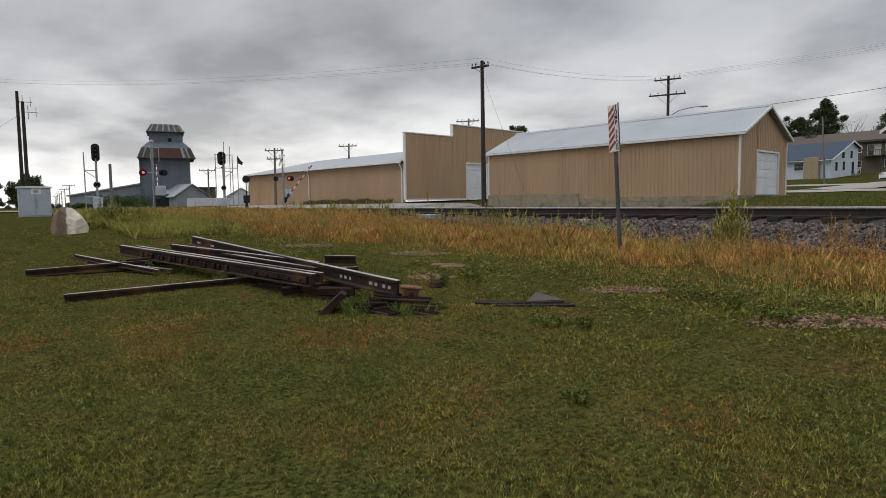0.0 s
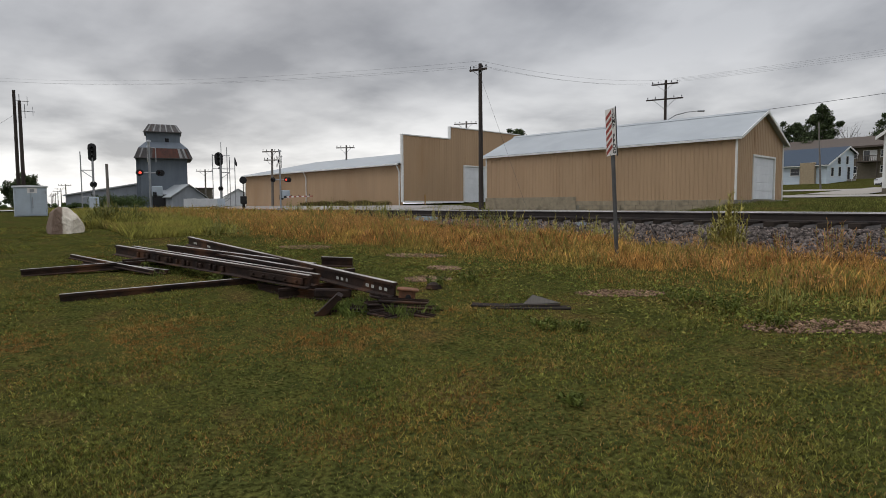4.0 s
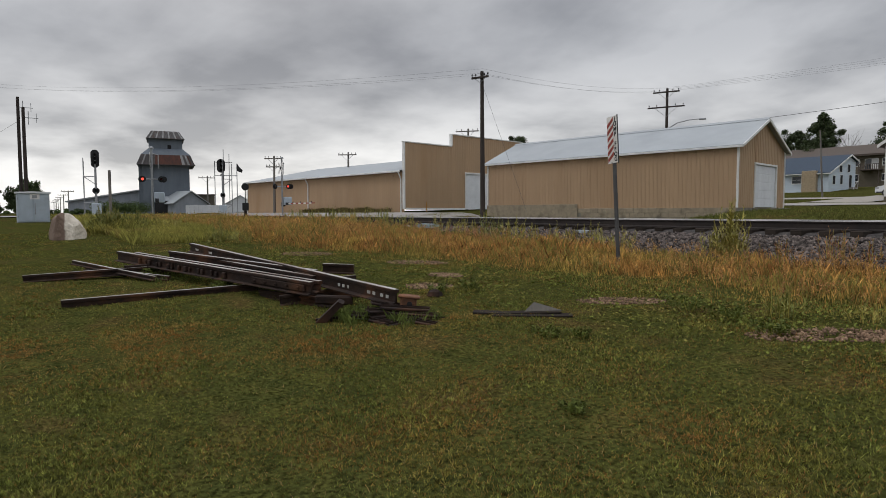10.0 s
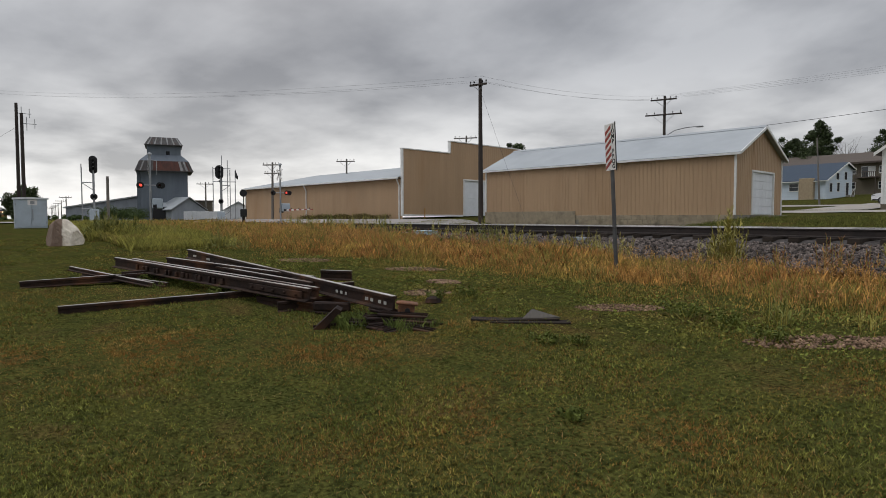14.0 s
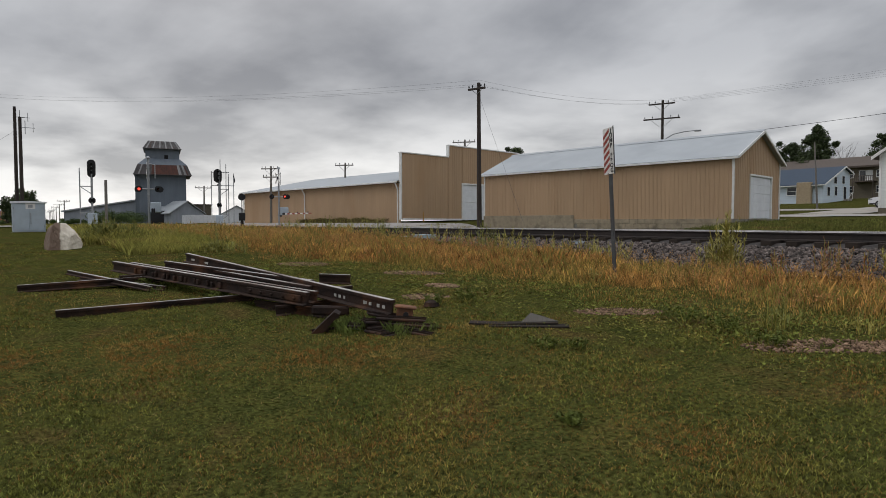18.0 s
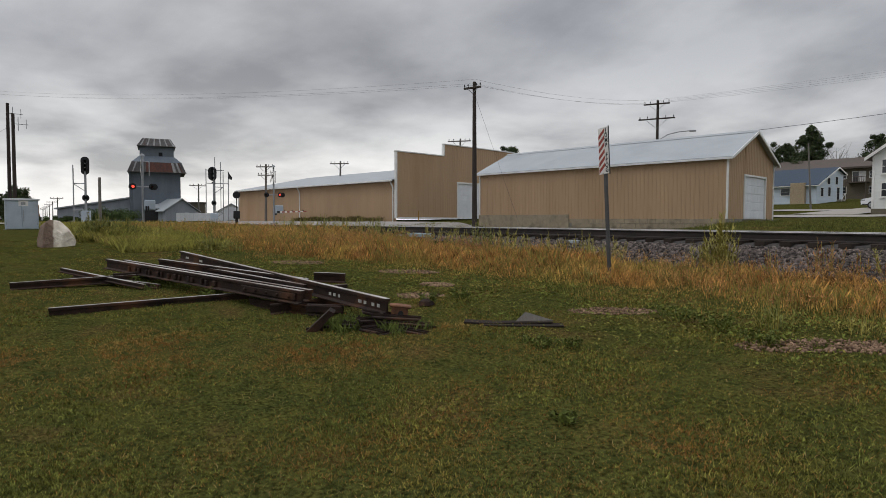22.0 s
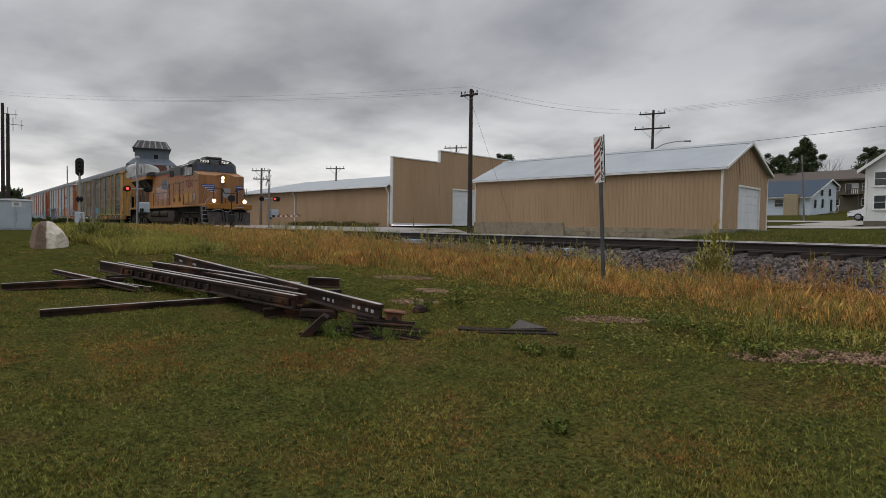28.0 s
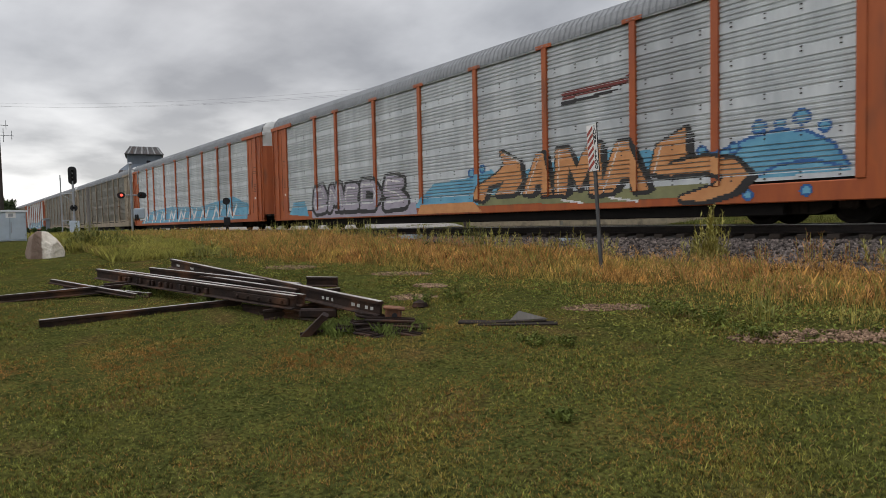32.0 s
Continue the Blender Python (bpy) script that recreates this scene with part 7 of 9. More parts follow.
M["elev_side"] = mat("streaked_grey_tin", (0.12, 0.118, 0.118), (0.065, 0.058, 0.055), 1.6, 0.7, 0.15, 0.2, 10, (2.5, 2.5, 0.25), c=(0.085, 0.055, 0.045), cscale=0.9, cmin=0.55)
M["dark_window"] = mat("dark_unlit_opening", (0.012, 0.012, 0.014), rough=0.9, bump=0)


def elevator():
    # own space: x to the right and y away as seen from the lawn
    t = thing("grain_elevator", pose(-101.9, 24.7, 1.3, rz=76.5), "tall old blue-grey tin grain elevator with rusty roofs", "grain elevator")
    part("lower_body", Geo().box(-3.3, 3.35, 0, 8, 0, 7.75, 0.03), M["elev_wall"], t)
    part("lower_roof", hip(Geo(), -4.05, 4.15, -0.9, 8.9, 7.60, 0.62, 0.5, 9.15), M["elev_side"], t, "weathered grey tin roof skirt")
    part("upper_slope", hip(Geo(), -3.43, 3.53, -0.4, 8.4, 9.15, 1.05, 0.95, 10.15), M["elev_wall"], t, "blue-grey tin shoulder roof")
    part("rust_sheet", Geo().add([(-1.55, -0.92, 7.62), (2.25, -0.92, 7.62), (2.15, -0.42, 9.10), (-1.45, -0.42, 9.10)], [(0, 1, 2, 3)]), M["elev_rust"], t, "rust-red roof sheets")
    part("drip_edge", Geo().box(-4.1, 4.2, -0.98, -0.90, 7.52, 7.62, 0.01), M["elev_dark"], t)
    kinds = ("elev_side", "elev_pale", "elev_side", "elev_dark", "elev_side", "elev_pale", "elev_dark", "elev_side")
    for i in range(17):
        # loose tin sheets on the roofs, each weathered its own way
        x, w = -2.62 + i * 0.31, 0.13 + 0.05 * ((i * 5) % 3)
        part("roof_sheet", Geo().add([(x, 0.06, 11.70), (x + w, 0.06, 11.70), ((x + w) * 0.74, 0.84, 12.88), (x * 0.74, 0.84, 12.88)], [(0, 1, 2, 3)]), M[kinds[(i * 5 + i // 3) % 8]], t)
    for i, (xa, xb, k) in enumerate(((-3.95, -3.5, "elev_dark"), (-3.4, -3.2, "elev_pale"), (-3.1, -2.55, "elev_dark"), (-2.2, -1.9, "elev_side"), (2.35, 2.75, "elev_pale"), (2.85, 3.05, "elev_dark"), (3.12, 3.42, "elev_pale"), (3.5, 3.7, "elev_rust"), (3.75, 4.05, "elev_dark"))):
        part("roof_sheet", Geo().add([(xa, -0.925, 7.62), (xb, -0.925, 7.62), (xb * 0.85, -0.425, 9.12), (xa * 0.85, -0.425, 9.12)], [(0, 1, 2, 3)]), M[k], t)
    part("head_house", Geo().box(-2.35, 2.45, 0.6, 7, 9.9, 11.75, 0.03), M["elev_wall"], t)
    part("upper_roof", hip(Geo(), -2.68, 2.72, 0.1, 7.5, 11.68, 0.72, 0.8, 12.9), M["elev_side"], t, "streaked grey tin roof")
    part("drip_edge", Geo().box(-2.74, 2.78, 0.04, 0.12, 11.6, 11.70, 0.01), M["elev_dark"], t)
    part("window", Geo().box(0.3, 0.85, 0.56, 0.6, 10.0, 10.75), M["dark_window"], t, "dark square opening")
    for i in range(10):
        x = -3.2 + i * 0.72
        part("siding_rib", Geo().box(x, x + 0.04, -0.02, -0.002, 0.1, 7.5), M["elev_wall"], t)
    part("leg_casing", Geo().box(-3.85, -3.32, 0.5, 1.4, 0, 7.6), M["elev_wall"], t)
    s = thing("grain_shed", pose(-97.0, 26.9, 1.3, rz=100), "low grey gabled shed in front of the grain elevator", "shed")
    part("wall", Geo().prism([(-2.5, 0), (2.6, 0), (2.6, 1.6), (0.0, 3.35), (-2.5, 1.6)], 1, 0, 9), M["shed_grey"], s)
    for k in (-1, 1):
        part("roof_slope", Geo().prism([(0, 3.42), (k * 2.9, 1.5), (k * 2.9, 1.62), (0, 3.56)], 1, -0.3, 9), M["roof"], s)
    s = thing("grain_annex", pose(-99, 23.3, 1.3, rz=76), "low grey annex with a pale lean-to roof", "shed")
    part("wall", Geo().box(-1.0, 2.2, 0, 5, 0, 2.0), M["black"], s)
    part("roof_slope", Geo().prism([(0, 1.9), (5.3, 3.1), (5.3, 3.25), (0, 2.05)], 0, -1.3, 2.5), M["roof"], s)
    s = thing("grain_store", pose(-108, 19.2, 1.3, rz=76), "grey tin store with a sloping roof", "shed")
    part("wall", Geo().prism([(-7, 0), (3, 0), (3, 3.7), (-7, 1.9)], 1, 0, 7), M["shed_grey"], s)
    part("roof_slope", Geo().prism([(-7.4, 1.85), (3, 3.75), (3, 3.95), (-7.4, 2.05)], 1, -0.3, 7), M["roof"], s)
    s = thing("brown_shed", pose(-106, 31.2, 1.3, rz=74), "small brown shed behind the grain shed", "shed")
    part("wall", Geo().box(-2.5, 2.0, 0, 5, 0, 3.1), M["brown_wall"], s)
    part("roof_slope", Geo().box(-2.7, 2.2, -0.2, 5.2, 3.1, 3.3), M["brown_roof"], s)
    w = thing("white_fence", pose(-88.0, 26.4, 1.3, rz=74), "long low whitewashed board fence", "fence")
    for i in range(12):
        part("fence_board", Geo().box(-2.6 + i * 0.55, -2.06 + i * 0.55, 0, 0.05, 0, 1.25 + 0.03 * (i % 3), 0.01), M["shed_white"], w)
    s = thing("white_shed", pose(-100, 35.5, 1.3, rz=72), "small white gabled outbuilding", "shed")
    part("wall", Geo().prism([(-2.2, 0), (2.2, 0), (2.2, 1.6), (0, 2.9), (-2.2, 1.6)], 1, 0, 6), M["shed_white"], s)
    for k in (-1, 1):
        part("roof_slope", Geo().prism([(0, 2.95), (k * 2.5, 1.5), (k * 2.5, 1.62), (0, 3.08)], 1, -0.2, 6.2), M["roof"], s)


elevator()


def window(parent, x, y, z, w, h, out=(0, -1)):
    """A framed window on a wall that faces -y."""
    f = part("window", Geo().box(x - w / 2 - 0.09, x + w / 2 + 0.09, y - 0.05, y - 0.004, z - 0.09, z + h + 0.09, 0.01), M["white_trim"], parent, "white-framed window")
    part("pane", Geo().box(x - w / 2, x + w / 2, y - 0.055, y - 0.051, z, z + h / 2 - 0.02), M["glass"], f)
    part("pane", Geo().box(x - w / 2, x + w / 2, y - 0.055, y - 0.051, z + h / 2 + 0.02, z + h), M["glass"], f)
    part("window_sill", Geo().box(x - w / 2 - 0.12, x + w / 2 + 0.12, y - 0.12, y - 0.056, z - 0.13, z - 0.091), M["white_trim"], f)


M["tan_brick"] = mat("tan_chimney_brick", (0.40, 0.32, 0.21), (0.26, 0.20, 0.13), 4, 0.9, 0, 0.2)


def houses():
    # pale blue house: long wall towards the lawn, gable towards the white house, its far half a storey higher
    t = thing("blue_house", pose(-38.6, 105.1, 4.44), "pale blue split-level house with a slate-blue roof", "house")
    L, W, R = 16.0, 10.8, 7.9
    part("long_wall", Geo().box(-L, -0.25, 0, 0.25, 0.0, 3.06), M["blue_siding"], t)
    part("gable_wall", Geo().prism([(0, -0.3), (W, -0.3), (W, 5.2), (R, 5.98), (0, 3.0)], 0, -0.25, 0), M["blue_siding"], t)
    part("foundation", Geo().box(-L, -0.26, 0.26, W - 0.26, -1.5, 0.3), M["concrete"], t)
    part("back_wall", Geo().box(-L, -0.25, W - 0.25, W, -0.3, 5.2), M["blue_siding"], t)
    part("end_wall", Geo().prism([(0.25, -0.3), (W - 0.25, -0.3), (W - 0.25, 5.2), (R, 5.98), (0.25, 3.0)], 0, -L, -L + 0.25), M["blue_siding"], t)
    part("roof_slope", Geo().prism([(-0.5, 2.86), (R, 6.03), (R, 6.23), (-0.5, 3.06)], 0, -L - 0.3, 0.4), M["blue_roof"], t)
    part("roof_slope", Geo().prism([(W + 0.5, 5.08), (R, 6.03), (R, 6.23), (W + 0.5, 5.28)], 0, -L - 0.3, 0.4), M["blue_roof"], t)
    part("barge_board", Geo().prism([(-0.52, 2.78), (R, 5.98), (R, 6.22), (-0.52, 3.02)], 0, 0.402, 0.46).prism([(W + 0.52, 5.0), (R, 5.982), (R, 6.22), (W + 0.52, 5.24)], 0, 0.402, 0.46), M["white_trim"], t, "white barge boards")
    part("gutter", Geo().box(-L - 0.3, 0.4, -0.62, -0.51, 2.82, 2.96), M["white_trim"], t)
    for x in (-4.6, -7.6, -10.6):
        window(t, x, 0, 1.5, 1.3, 1.1)
    # garage opening drawn as a flat band, its shade put into the colour
    part("garage_opening", Geo().box(-9.0, -6.4, -0.03, -0.004, 0.05, 0.95), M["dark"], t, "flat near-black band for the shade in the garage opening")
    for y, z, w, h in ((2.0, 1.3, 0.9, 1.3), (4.6, 3.3, 1.0, 1.0), (4.9, 1.4, 0.9, 1.4), (7.9, 3.4, 0.9, 1.2), (8.6, 0.9, 1.0, 2.0)):
        f = part("window", Geo().box(0.004, 0.05, y - w / 2 - 0.08, y + w / 2 + 0.08, z - 0.08, z + h + 0.08), M["white_trim"], t, "white-framed window")
        part("pane", Geo().box(0.051, 0.056, y - w / 2, y + w / 2, z, z + h), M["dark_window"], f)
    part("chimney_wall", Geo().box(-3.6, -1.5, -0.75, -0.021, -0.5, 3.4, 0.04), M["tan_brick"], t, "tan brick chimney wall")
    # stairs up to the side door
    for i in range(6):
        part("stair_step", Geo().box(0.1, 1.2, 6.6 + i * 0.3, 6.9 + i * 0.3, -0.4, 0.0 + i * 0.19), M["cement_road"], t)
    part("stair_rail", Geo().path([(1.2, 6.6, 0.9), (1.2, 8.4, 1.95)], 0.04).path([(1.2, 6.6, 0.0), (1.2, 6.6, 0.9)], 0.04).path([(1.2, 8.4, 0.9), (1.2, 8.4, 1.95)], 0.04), M["white_trim"], t, "white stair rail")
    # apartments behind
    t = thing("apartment_block", pose(-63, 136, 6.4), "long two-storey brown apartment block with balconies", "apartment building")
    part("wall", Geo().box(0, 32, 0, 12, -1, 5.9), M["brown_wall"], t)
    part("roof_slope", Geo().prism([(-1.2, 5.7), (6, 8.0), (13.2, 5.7), (13.2, 5.95), (6, 8.3), (-1.2, 5.95)], 0, -0.6, 32.6), M["brown_roof"], t)
    part("eave_board", Geo().box(-0.6, 32.6, -1.3, -1.21, 5.6, 5.8), M["brown_roof"], t)
    for i in range(6):
        x = 2 + i * 5.2
        for z in (0.6, 3.5):
            window(t, x, 0, z + 0.3, 1.3, 1.2)
        b = part("balcony", Geo().box(x + 1.1, x + 4.6, -2.0, -0.01, 2.8, 3.0), M["brown_roof"], t)
        for k in range(11):
            part("baluster", Geo().box(x + 1.15 + k * 0.33, x + 1.25 + k * 0.33, -2.0, -1.92, 3.0, 3.9), M["brown_roof"], b)
        part("balcony_rail", Geo().box(x + 1.1, x + 4.6, -2.02, -1.9, 3.9, 4.0), M["brown_roof"], b)
        for k in (1.15, 4.45):
            part("balcony_post", Geo().box(x + k, x + k + 0.12, -1.98, -1.86, -0.8, 2.8), M["brown_roof"], b)
        f = part("balcony_door", Geo().box(x + 1.6, x + 3.9, -0.03, -0.004, 3.02, 5.1), M["white_trim"], t)
        part("pane", Geo().box(x + 1.7, x + 2.7, -0.04, -0.031, 3.1, 5.0), M["glass"], f)
    # white house
    t = thing("white_house", pose(-15.72, 52.9, 2.25), "tall white two-storey clapboard house", "house")
    W, D, H = 9.0, 9.0, 4.25
    part("front_wall", Geo().prism([(0, 0.35), (W, 0.35), (W, H), (W / 2, H + 3.2), (0, H)], 1, 0, 0.25), M["white_siding"], t)
    part("side_wall", Geo().box(0, 0.25, 0.25, D, 0.35, H), M["white_siding"], t)
    part("foundation", Geo().box(-0.03, W, -0.03, D, -0.6, 0.35), M["brown_wall"], t)
    for k, s in ((0, 1), (W, -1)):
        o = -0.45 * s
        rr = 3.2 / (W / 2)
        part("roof_slope", Geo().prism([(k + o, H - 0.45 * rr), (W / 2, H + 3.2), (W / 2, H + 3.4), (k + o, H - 0.45 * rr + 0.2)], 1, -0.35, D + 0.3), M["brown_roof"], t)
        part("barge_board", Geo().prism([(k + o, H - 0.45 * rr - 0.08), (W / 2, H + 3.12), (W / 2, H + 3.36), (k + o, H - 0.45 * rr + 0.16)], 1, -0.42, -0.352), M["white_trim"], t, "white barge board")
    for x in (0.95, 3.4, 6.2):
        for z in (1.25, 2.95):
            window(t, x, 0, z, 0.7, 0.95)
    part("corner_board", Geo().box(-0.03, 0.12, -0.04, -0.001, 0.35, H - 0.02), M["white_trim"], t)


houses()

# ---- roads ----
def strip(name, x0, x1, nx, y0, y1, ny, dz, mtl, label, category="road"):
    us = [x0 + (x1 - x0) * i / nx for i in range(nx + 1)]
    vs = [i / ny for i in range(ny + 1)]
    def at(u, w):
        y = y0(u) + (y1(u) - y0(u)) * w
        return (u, y, float(lie(u, y)) + dz)
    solid(name, Geo().sheet(us, vs, at), mtl, label, category, kind="structure")


strip("gravel_road", -75, -26, 40, lambda x: 19.0, lambda x: min(29.6, 26.5 + (x + 26) * -0.15), 10, 0.03, M["gravel"], "pale gravel yard in front of the warehouse")
strip("cement_road", -46, 30, 40, lambda x: 45.5 + 0.06 * (x + 14), lambda x: 52.0 + 0.06 * (x + 14), 6, 0.05, M["cement_road"], "pale concrete side street")
strip("driveway", -21.5, -16.4, 4, lambda x: 52.3, lambda x: 70, 8, 0.06, M["cement_road"], "pale concrete driveway beside the white house")
strip("upper_street", -60, 6, 24, lambda x: 62.6, lambda x: 67.0, 4, 0.05, M["cement_road"], "pale concrete street below the blue house")
solid("crossing_road", Geo().sheet([-52.5, -50, -48, -46, -45.2], [-40, -20, -8, 0, 5, 9, 10.4, 12.3, 13.0, 15.8, 16.5, 18.5, 22, 26],
      lambda x, y: (x - 0.05 * (y - 14), y, max(float(lie(x, y)) + 0.04, 1.345 if 12 < y < 17 else 0) if y > 10 else float(lie(x, y)) + 0.05)), M["cement_road"], "pale paved road over the level crossing", "road", kind="structure")


def suv(name, x, y, label, paint, k=1.0):
    t = thing(name, pose(x, y, float(lie(x, y)) + 0.08), label, "car", "cars")
    body = [(-2.25, 0.35), (2.25, 0.35), (2.3, 0.75), (2.2, 1.05), (1.75, 1.12), (1.3, 1.55), (0.7, 1.66), (-0.6, 1.66), (-1.15, 1.1), (-2.1, 0.92), (-2.3, 0.7)]
    part("body", Geo().prism(body, 1, -0.88, 0.88), paint, t)
    part("side_window", Geo().prism([(-1.0, 1.1), (-0.5, 1.55), (0.05, 1.58), (0.05, 1.1)], 1, -0.90, -0.882), M["glass"], t)
    part("side_window", Geo().prism([(0.12, 1.1), (0.12, 1.58), (0.7, 1.56), (1.15, 1.42), (1.4, 1.14)], 1, -0.90, -0.882), M["glass"], t)
    part("windscreen", Geo().add([(-1.13, -0.8, 1.13), (-1.13, 0.8, 1.13), (-0.64, 0.7, 1.64), (-0.64, -0.7, 1.64)], [(0, 1, 2, 3)]), M["glass"], t, m=pose(-0.02, 0, 0.01))
    part("headlight", Geo().box(-2.28, -1.95, -0.89, -0.6, 0.72, 0.86, 0.02), M["galv"], t)
    part("headlight", Geo().box(-2.28, -1.95, 0.6, 0.89, 0.72, 0.86, 0.02), M["galv"], t)
    for y in (-1, 1):
        part("tail_light", Geo().box(2.02, 2.27, min(y * 0.66, y * 0.895), max(y * 0.66, y * 0.895), 0.92, 1.12, 0.02), M["tail_red"], t, "red tail light")
        part("door_mirror", Geo().box(-0.98, -0.80, min(y * 0.88, y * 1.04), max(y * 0.88, y * 1.04), 1.05, 1.17, 0.03), paint, t)
    part("rear_window", Geo().add([(1.77, -0.7, 1.14), (1.77, 0.7, 1.14), (1.33, 0.66, 1.54), (1.33, -0.66, 1.54)], [(0, 1, 2, 3)]), M["glass"], t, m=pose(0.012, 0, 0.01))
    part("door_seam", Geo().box(0.07, 0.09, -0.886, -0.881, 0.45, 1.1), M["black"], t)
    part("trim", Geo().box(-2.2, 2.2, -0.90, -0.882, 0.33, 0.45), M["black"], t)
    for x in (-1.4, 1.4):
        for y in (-0.86, 0.86):
            w = part("wheel", Geo().lathe([(0.2, -0.12), (0.33, -0.11), (0.35, -0.06), (0.35, 0.06), (0.33, 0.11), (0.2, 0.12)], (x, y * 0.94, 0.35), (0, 1, 0), 20), M["black"], t)
            part("rim", Geo().lathe([(0.22, 0), (0.21, 0.03), (0.05, 0.05)], (x, y * 0.94 + math.copysign(0.122, y), 0.35), (0, math.copysign(1, y), 0), 14), M["galv"], w)
    return t


M["tail_red"] = mat("red_tail_lamp", (0.42, 0.02, 0.015), (0.3, 0.015, 0.012), 3, 0.3, 0, 0)
car = suv("white_car", -18.2, 67.6, "white sport utility car with dark windows on the driveway", mat("white_car_paint", (0.72, 0.73, 0.75), (0.68, 0.69, 0.71), 1, 0.25, 0, 0, spec=0.6))
grey_car = suv("grey_car", 2.0, 64.8, "grey sport utility car driving along the street", mat("grey_car_paint", (0.17, 0.165, 0.16), (0.14, 0.135, 0.13), 1, 0.3, 0.3, 0, spec=0.6))


# ---- plants ----
rng = np.random.default_rng(7)


def leaf_cloud(name, centres, radii, n, size, material, flat=0.8):
    """Leaves as small bent quads scattered through clumps."""
    k = rng.integers(0, len(centres), n)
    d = rng.normal(size=(n, 3))
    d /= np.linalg.norm(d, axis=1)[:, None]
    rad = radii[k] * rng.random(n) ** 0.45
    p = centres[k] + d * rad[:, None] * np.array([1, 1, flat])
    a = rng.normal(size=(n, 3))
    a /= np.linalg.norm(a, axis=1)[:, None]
    b = np.cross(a, d + 0.3)
    b /= np.linalg.norm(b, axis=1)[:, None]
    s = size * rng.uniform(0.6, 1.4, n)[:, None]
    v = np.stack([p - a * s, p - b * s * 0.5, p + a * s, p + b * s * 0.5], 1).reshape(-1, 3)
    i = np.arange(n)[:, None] * 4
    tris = np.concatenate([i + [0, 1, 2], i + [0, 2, 3]], 0)
    return raw_mesh(name, v, tris, material)


def tree(x, y, base, height, width, leaf, label, n=2600, shape="round", size=0.13):
    t = thing("tree", pose(x, y, base), label, "tree", "trees")
    g = Geo().tube((0, 0, -0.5), (0, 0, height * 0.55), 0.035 * height, 0.018 * height, 9)
    cs, rs = [], []
    nb = 24
    for i in range(nb):
        f = (i + 0.5) / nb
        z = height * (0.28 + 0.66 * f)
        if shape == "round":
            reach = width / 2 * math.sin(math.pi * min(1, 0.16 + 0.86 * f)) ** 0.7
        else:
            reach = width / 2 * (1.05 - 0.85 * f)
        ang = i * 2.4 + rng.uniform(-0.5, 0.5)
        rr = reach * rng.uniform(0.35, 0.85)
        q = Vector((rr * math.cos(ang), rr * math.sin(ang), z))
        g.tube((0, 0, max(0.5, z - 0.22 * height)), q, 0.012 * height, 0.004 * height, 5)
        cs.append(q)
        rs.append(max(0.075 * height, reach * rng.uniform(0.34, 0.55)))
        for k in range(2):
            cs.append(q + Vector(rng.normal(size=3) * (0.33 * reach + 0.02 * height)))
            rs.append(max(0.05 * height, reach * rng.uniform(0.22, 0.38)))
    part("trunk", g, M["grey_pole"], t)
    part("crown", leaf_cloud("crown", np.array([tuple(c) for c in cs]), np.array(rs), n * 6, size, leaf), None, t)
    return t


M["leaf_dark"] = mat("dark_green_leaves", (0.062, 0.082, 0.030), (0.034, 0.050, 0.020), 0.8, 0.7, 0, 0, island=0.45, spec=0.2)
M["leaf_mid"] = mat("mid_green_leaves", (0.085, 0.12, 0.034), (0.05, 0.08, 0.022), 0.8, 0.7, 0, 0, island=0.45, spec=0.2)
tree(-58.0, 155, 6.4, 17.6, 9.6, M["leaf_dark"], "tall dark green tree behind the apartment block", 3600, "cone", 0.2)
tree(-60.0, 146, 6.4, 13.2, 9.0, M["leaf_dark"], "dark green tree behind the apartment block", 2600, size=0.18)
tree(-65.5, 146, 6.4, 12.8, 9.0, M["leaf_dark"], "dark green tree behind the apartment block", 2600, size=0.18)
tree(-70.5, 148, 6.0, 13.0, 9.0, M["leaf_dark"], "dark green tree behind the apartment block", 2200, size=0.18)
tree(-43.2, 149, 6.4, 13.6, 8.6, M["leaf_dark"], "dark green tree beyond the white house", 2600, size=0.18)
tree(-63.7, 63.5, 1.5, 11.2, 5.2, M["leaf_dark"], "dark round tree behind the warehouse", 2600)
tree(-84, 5.6, 1.2, 3.9, 3.8, M["leaf_dark"], "low dark round tree behind the cabinet", 1800)
tree(-86, 1.6, 1.2, 2.2, 3.0, M["leaf_dark"], "low dark tree beyond the cabinet", 1400)
bare = thing("tree", pose(-53.7, 157, 6.4) @ Matrix.Scale(1.3, 4), "bare pale-branched tree beside the apartment block", "tree", "trees")
g = Geo().tube((0, 0, 0), (0, 0, 5), 0.22, 0.12, 7)
for i in range(26):
    a, h = i * 2.4, 4 + 4.2 * (i / 26)
    q = Vector((math.cos(a) * 2.6 * (1 - 0.4 * i / 26), math.sin(a) * 2.6 * (1 - 0.4 * i / 26), h + 1.6))
    g.tube((0, 0, h - 1.2), q, 0.05, 0.015, 4)
    for k in range(3):
        g.tube(q * 0.75 + Vector((0, 0, 0.25 * (h - 1))) * 0.9, q + Vector(rng.normal(size=3) * 0.8), 0.02, 0.008, 3)
part("branches", g, M["grey_pole"], bare)
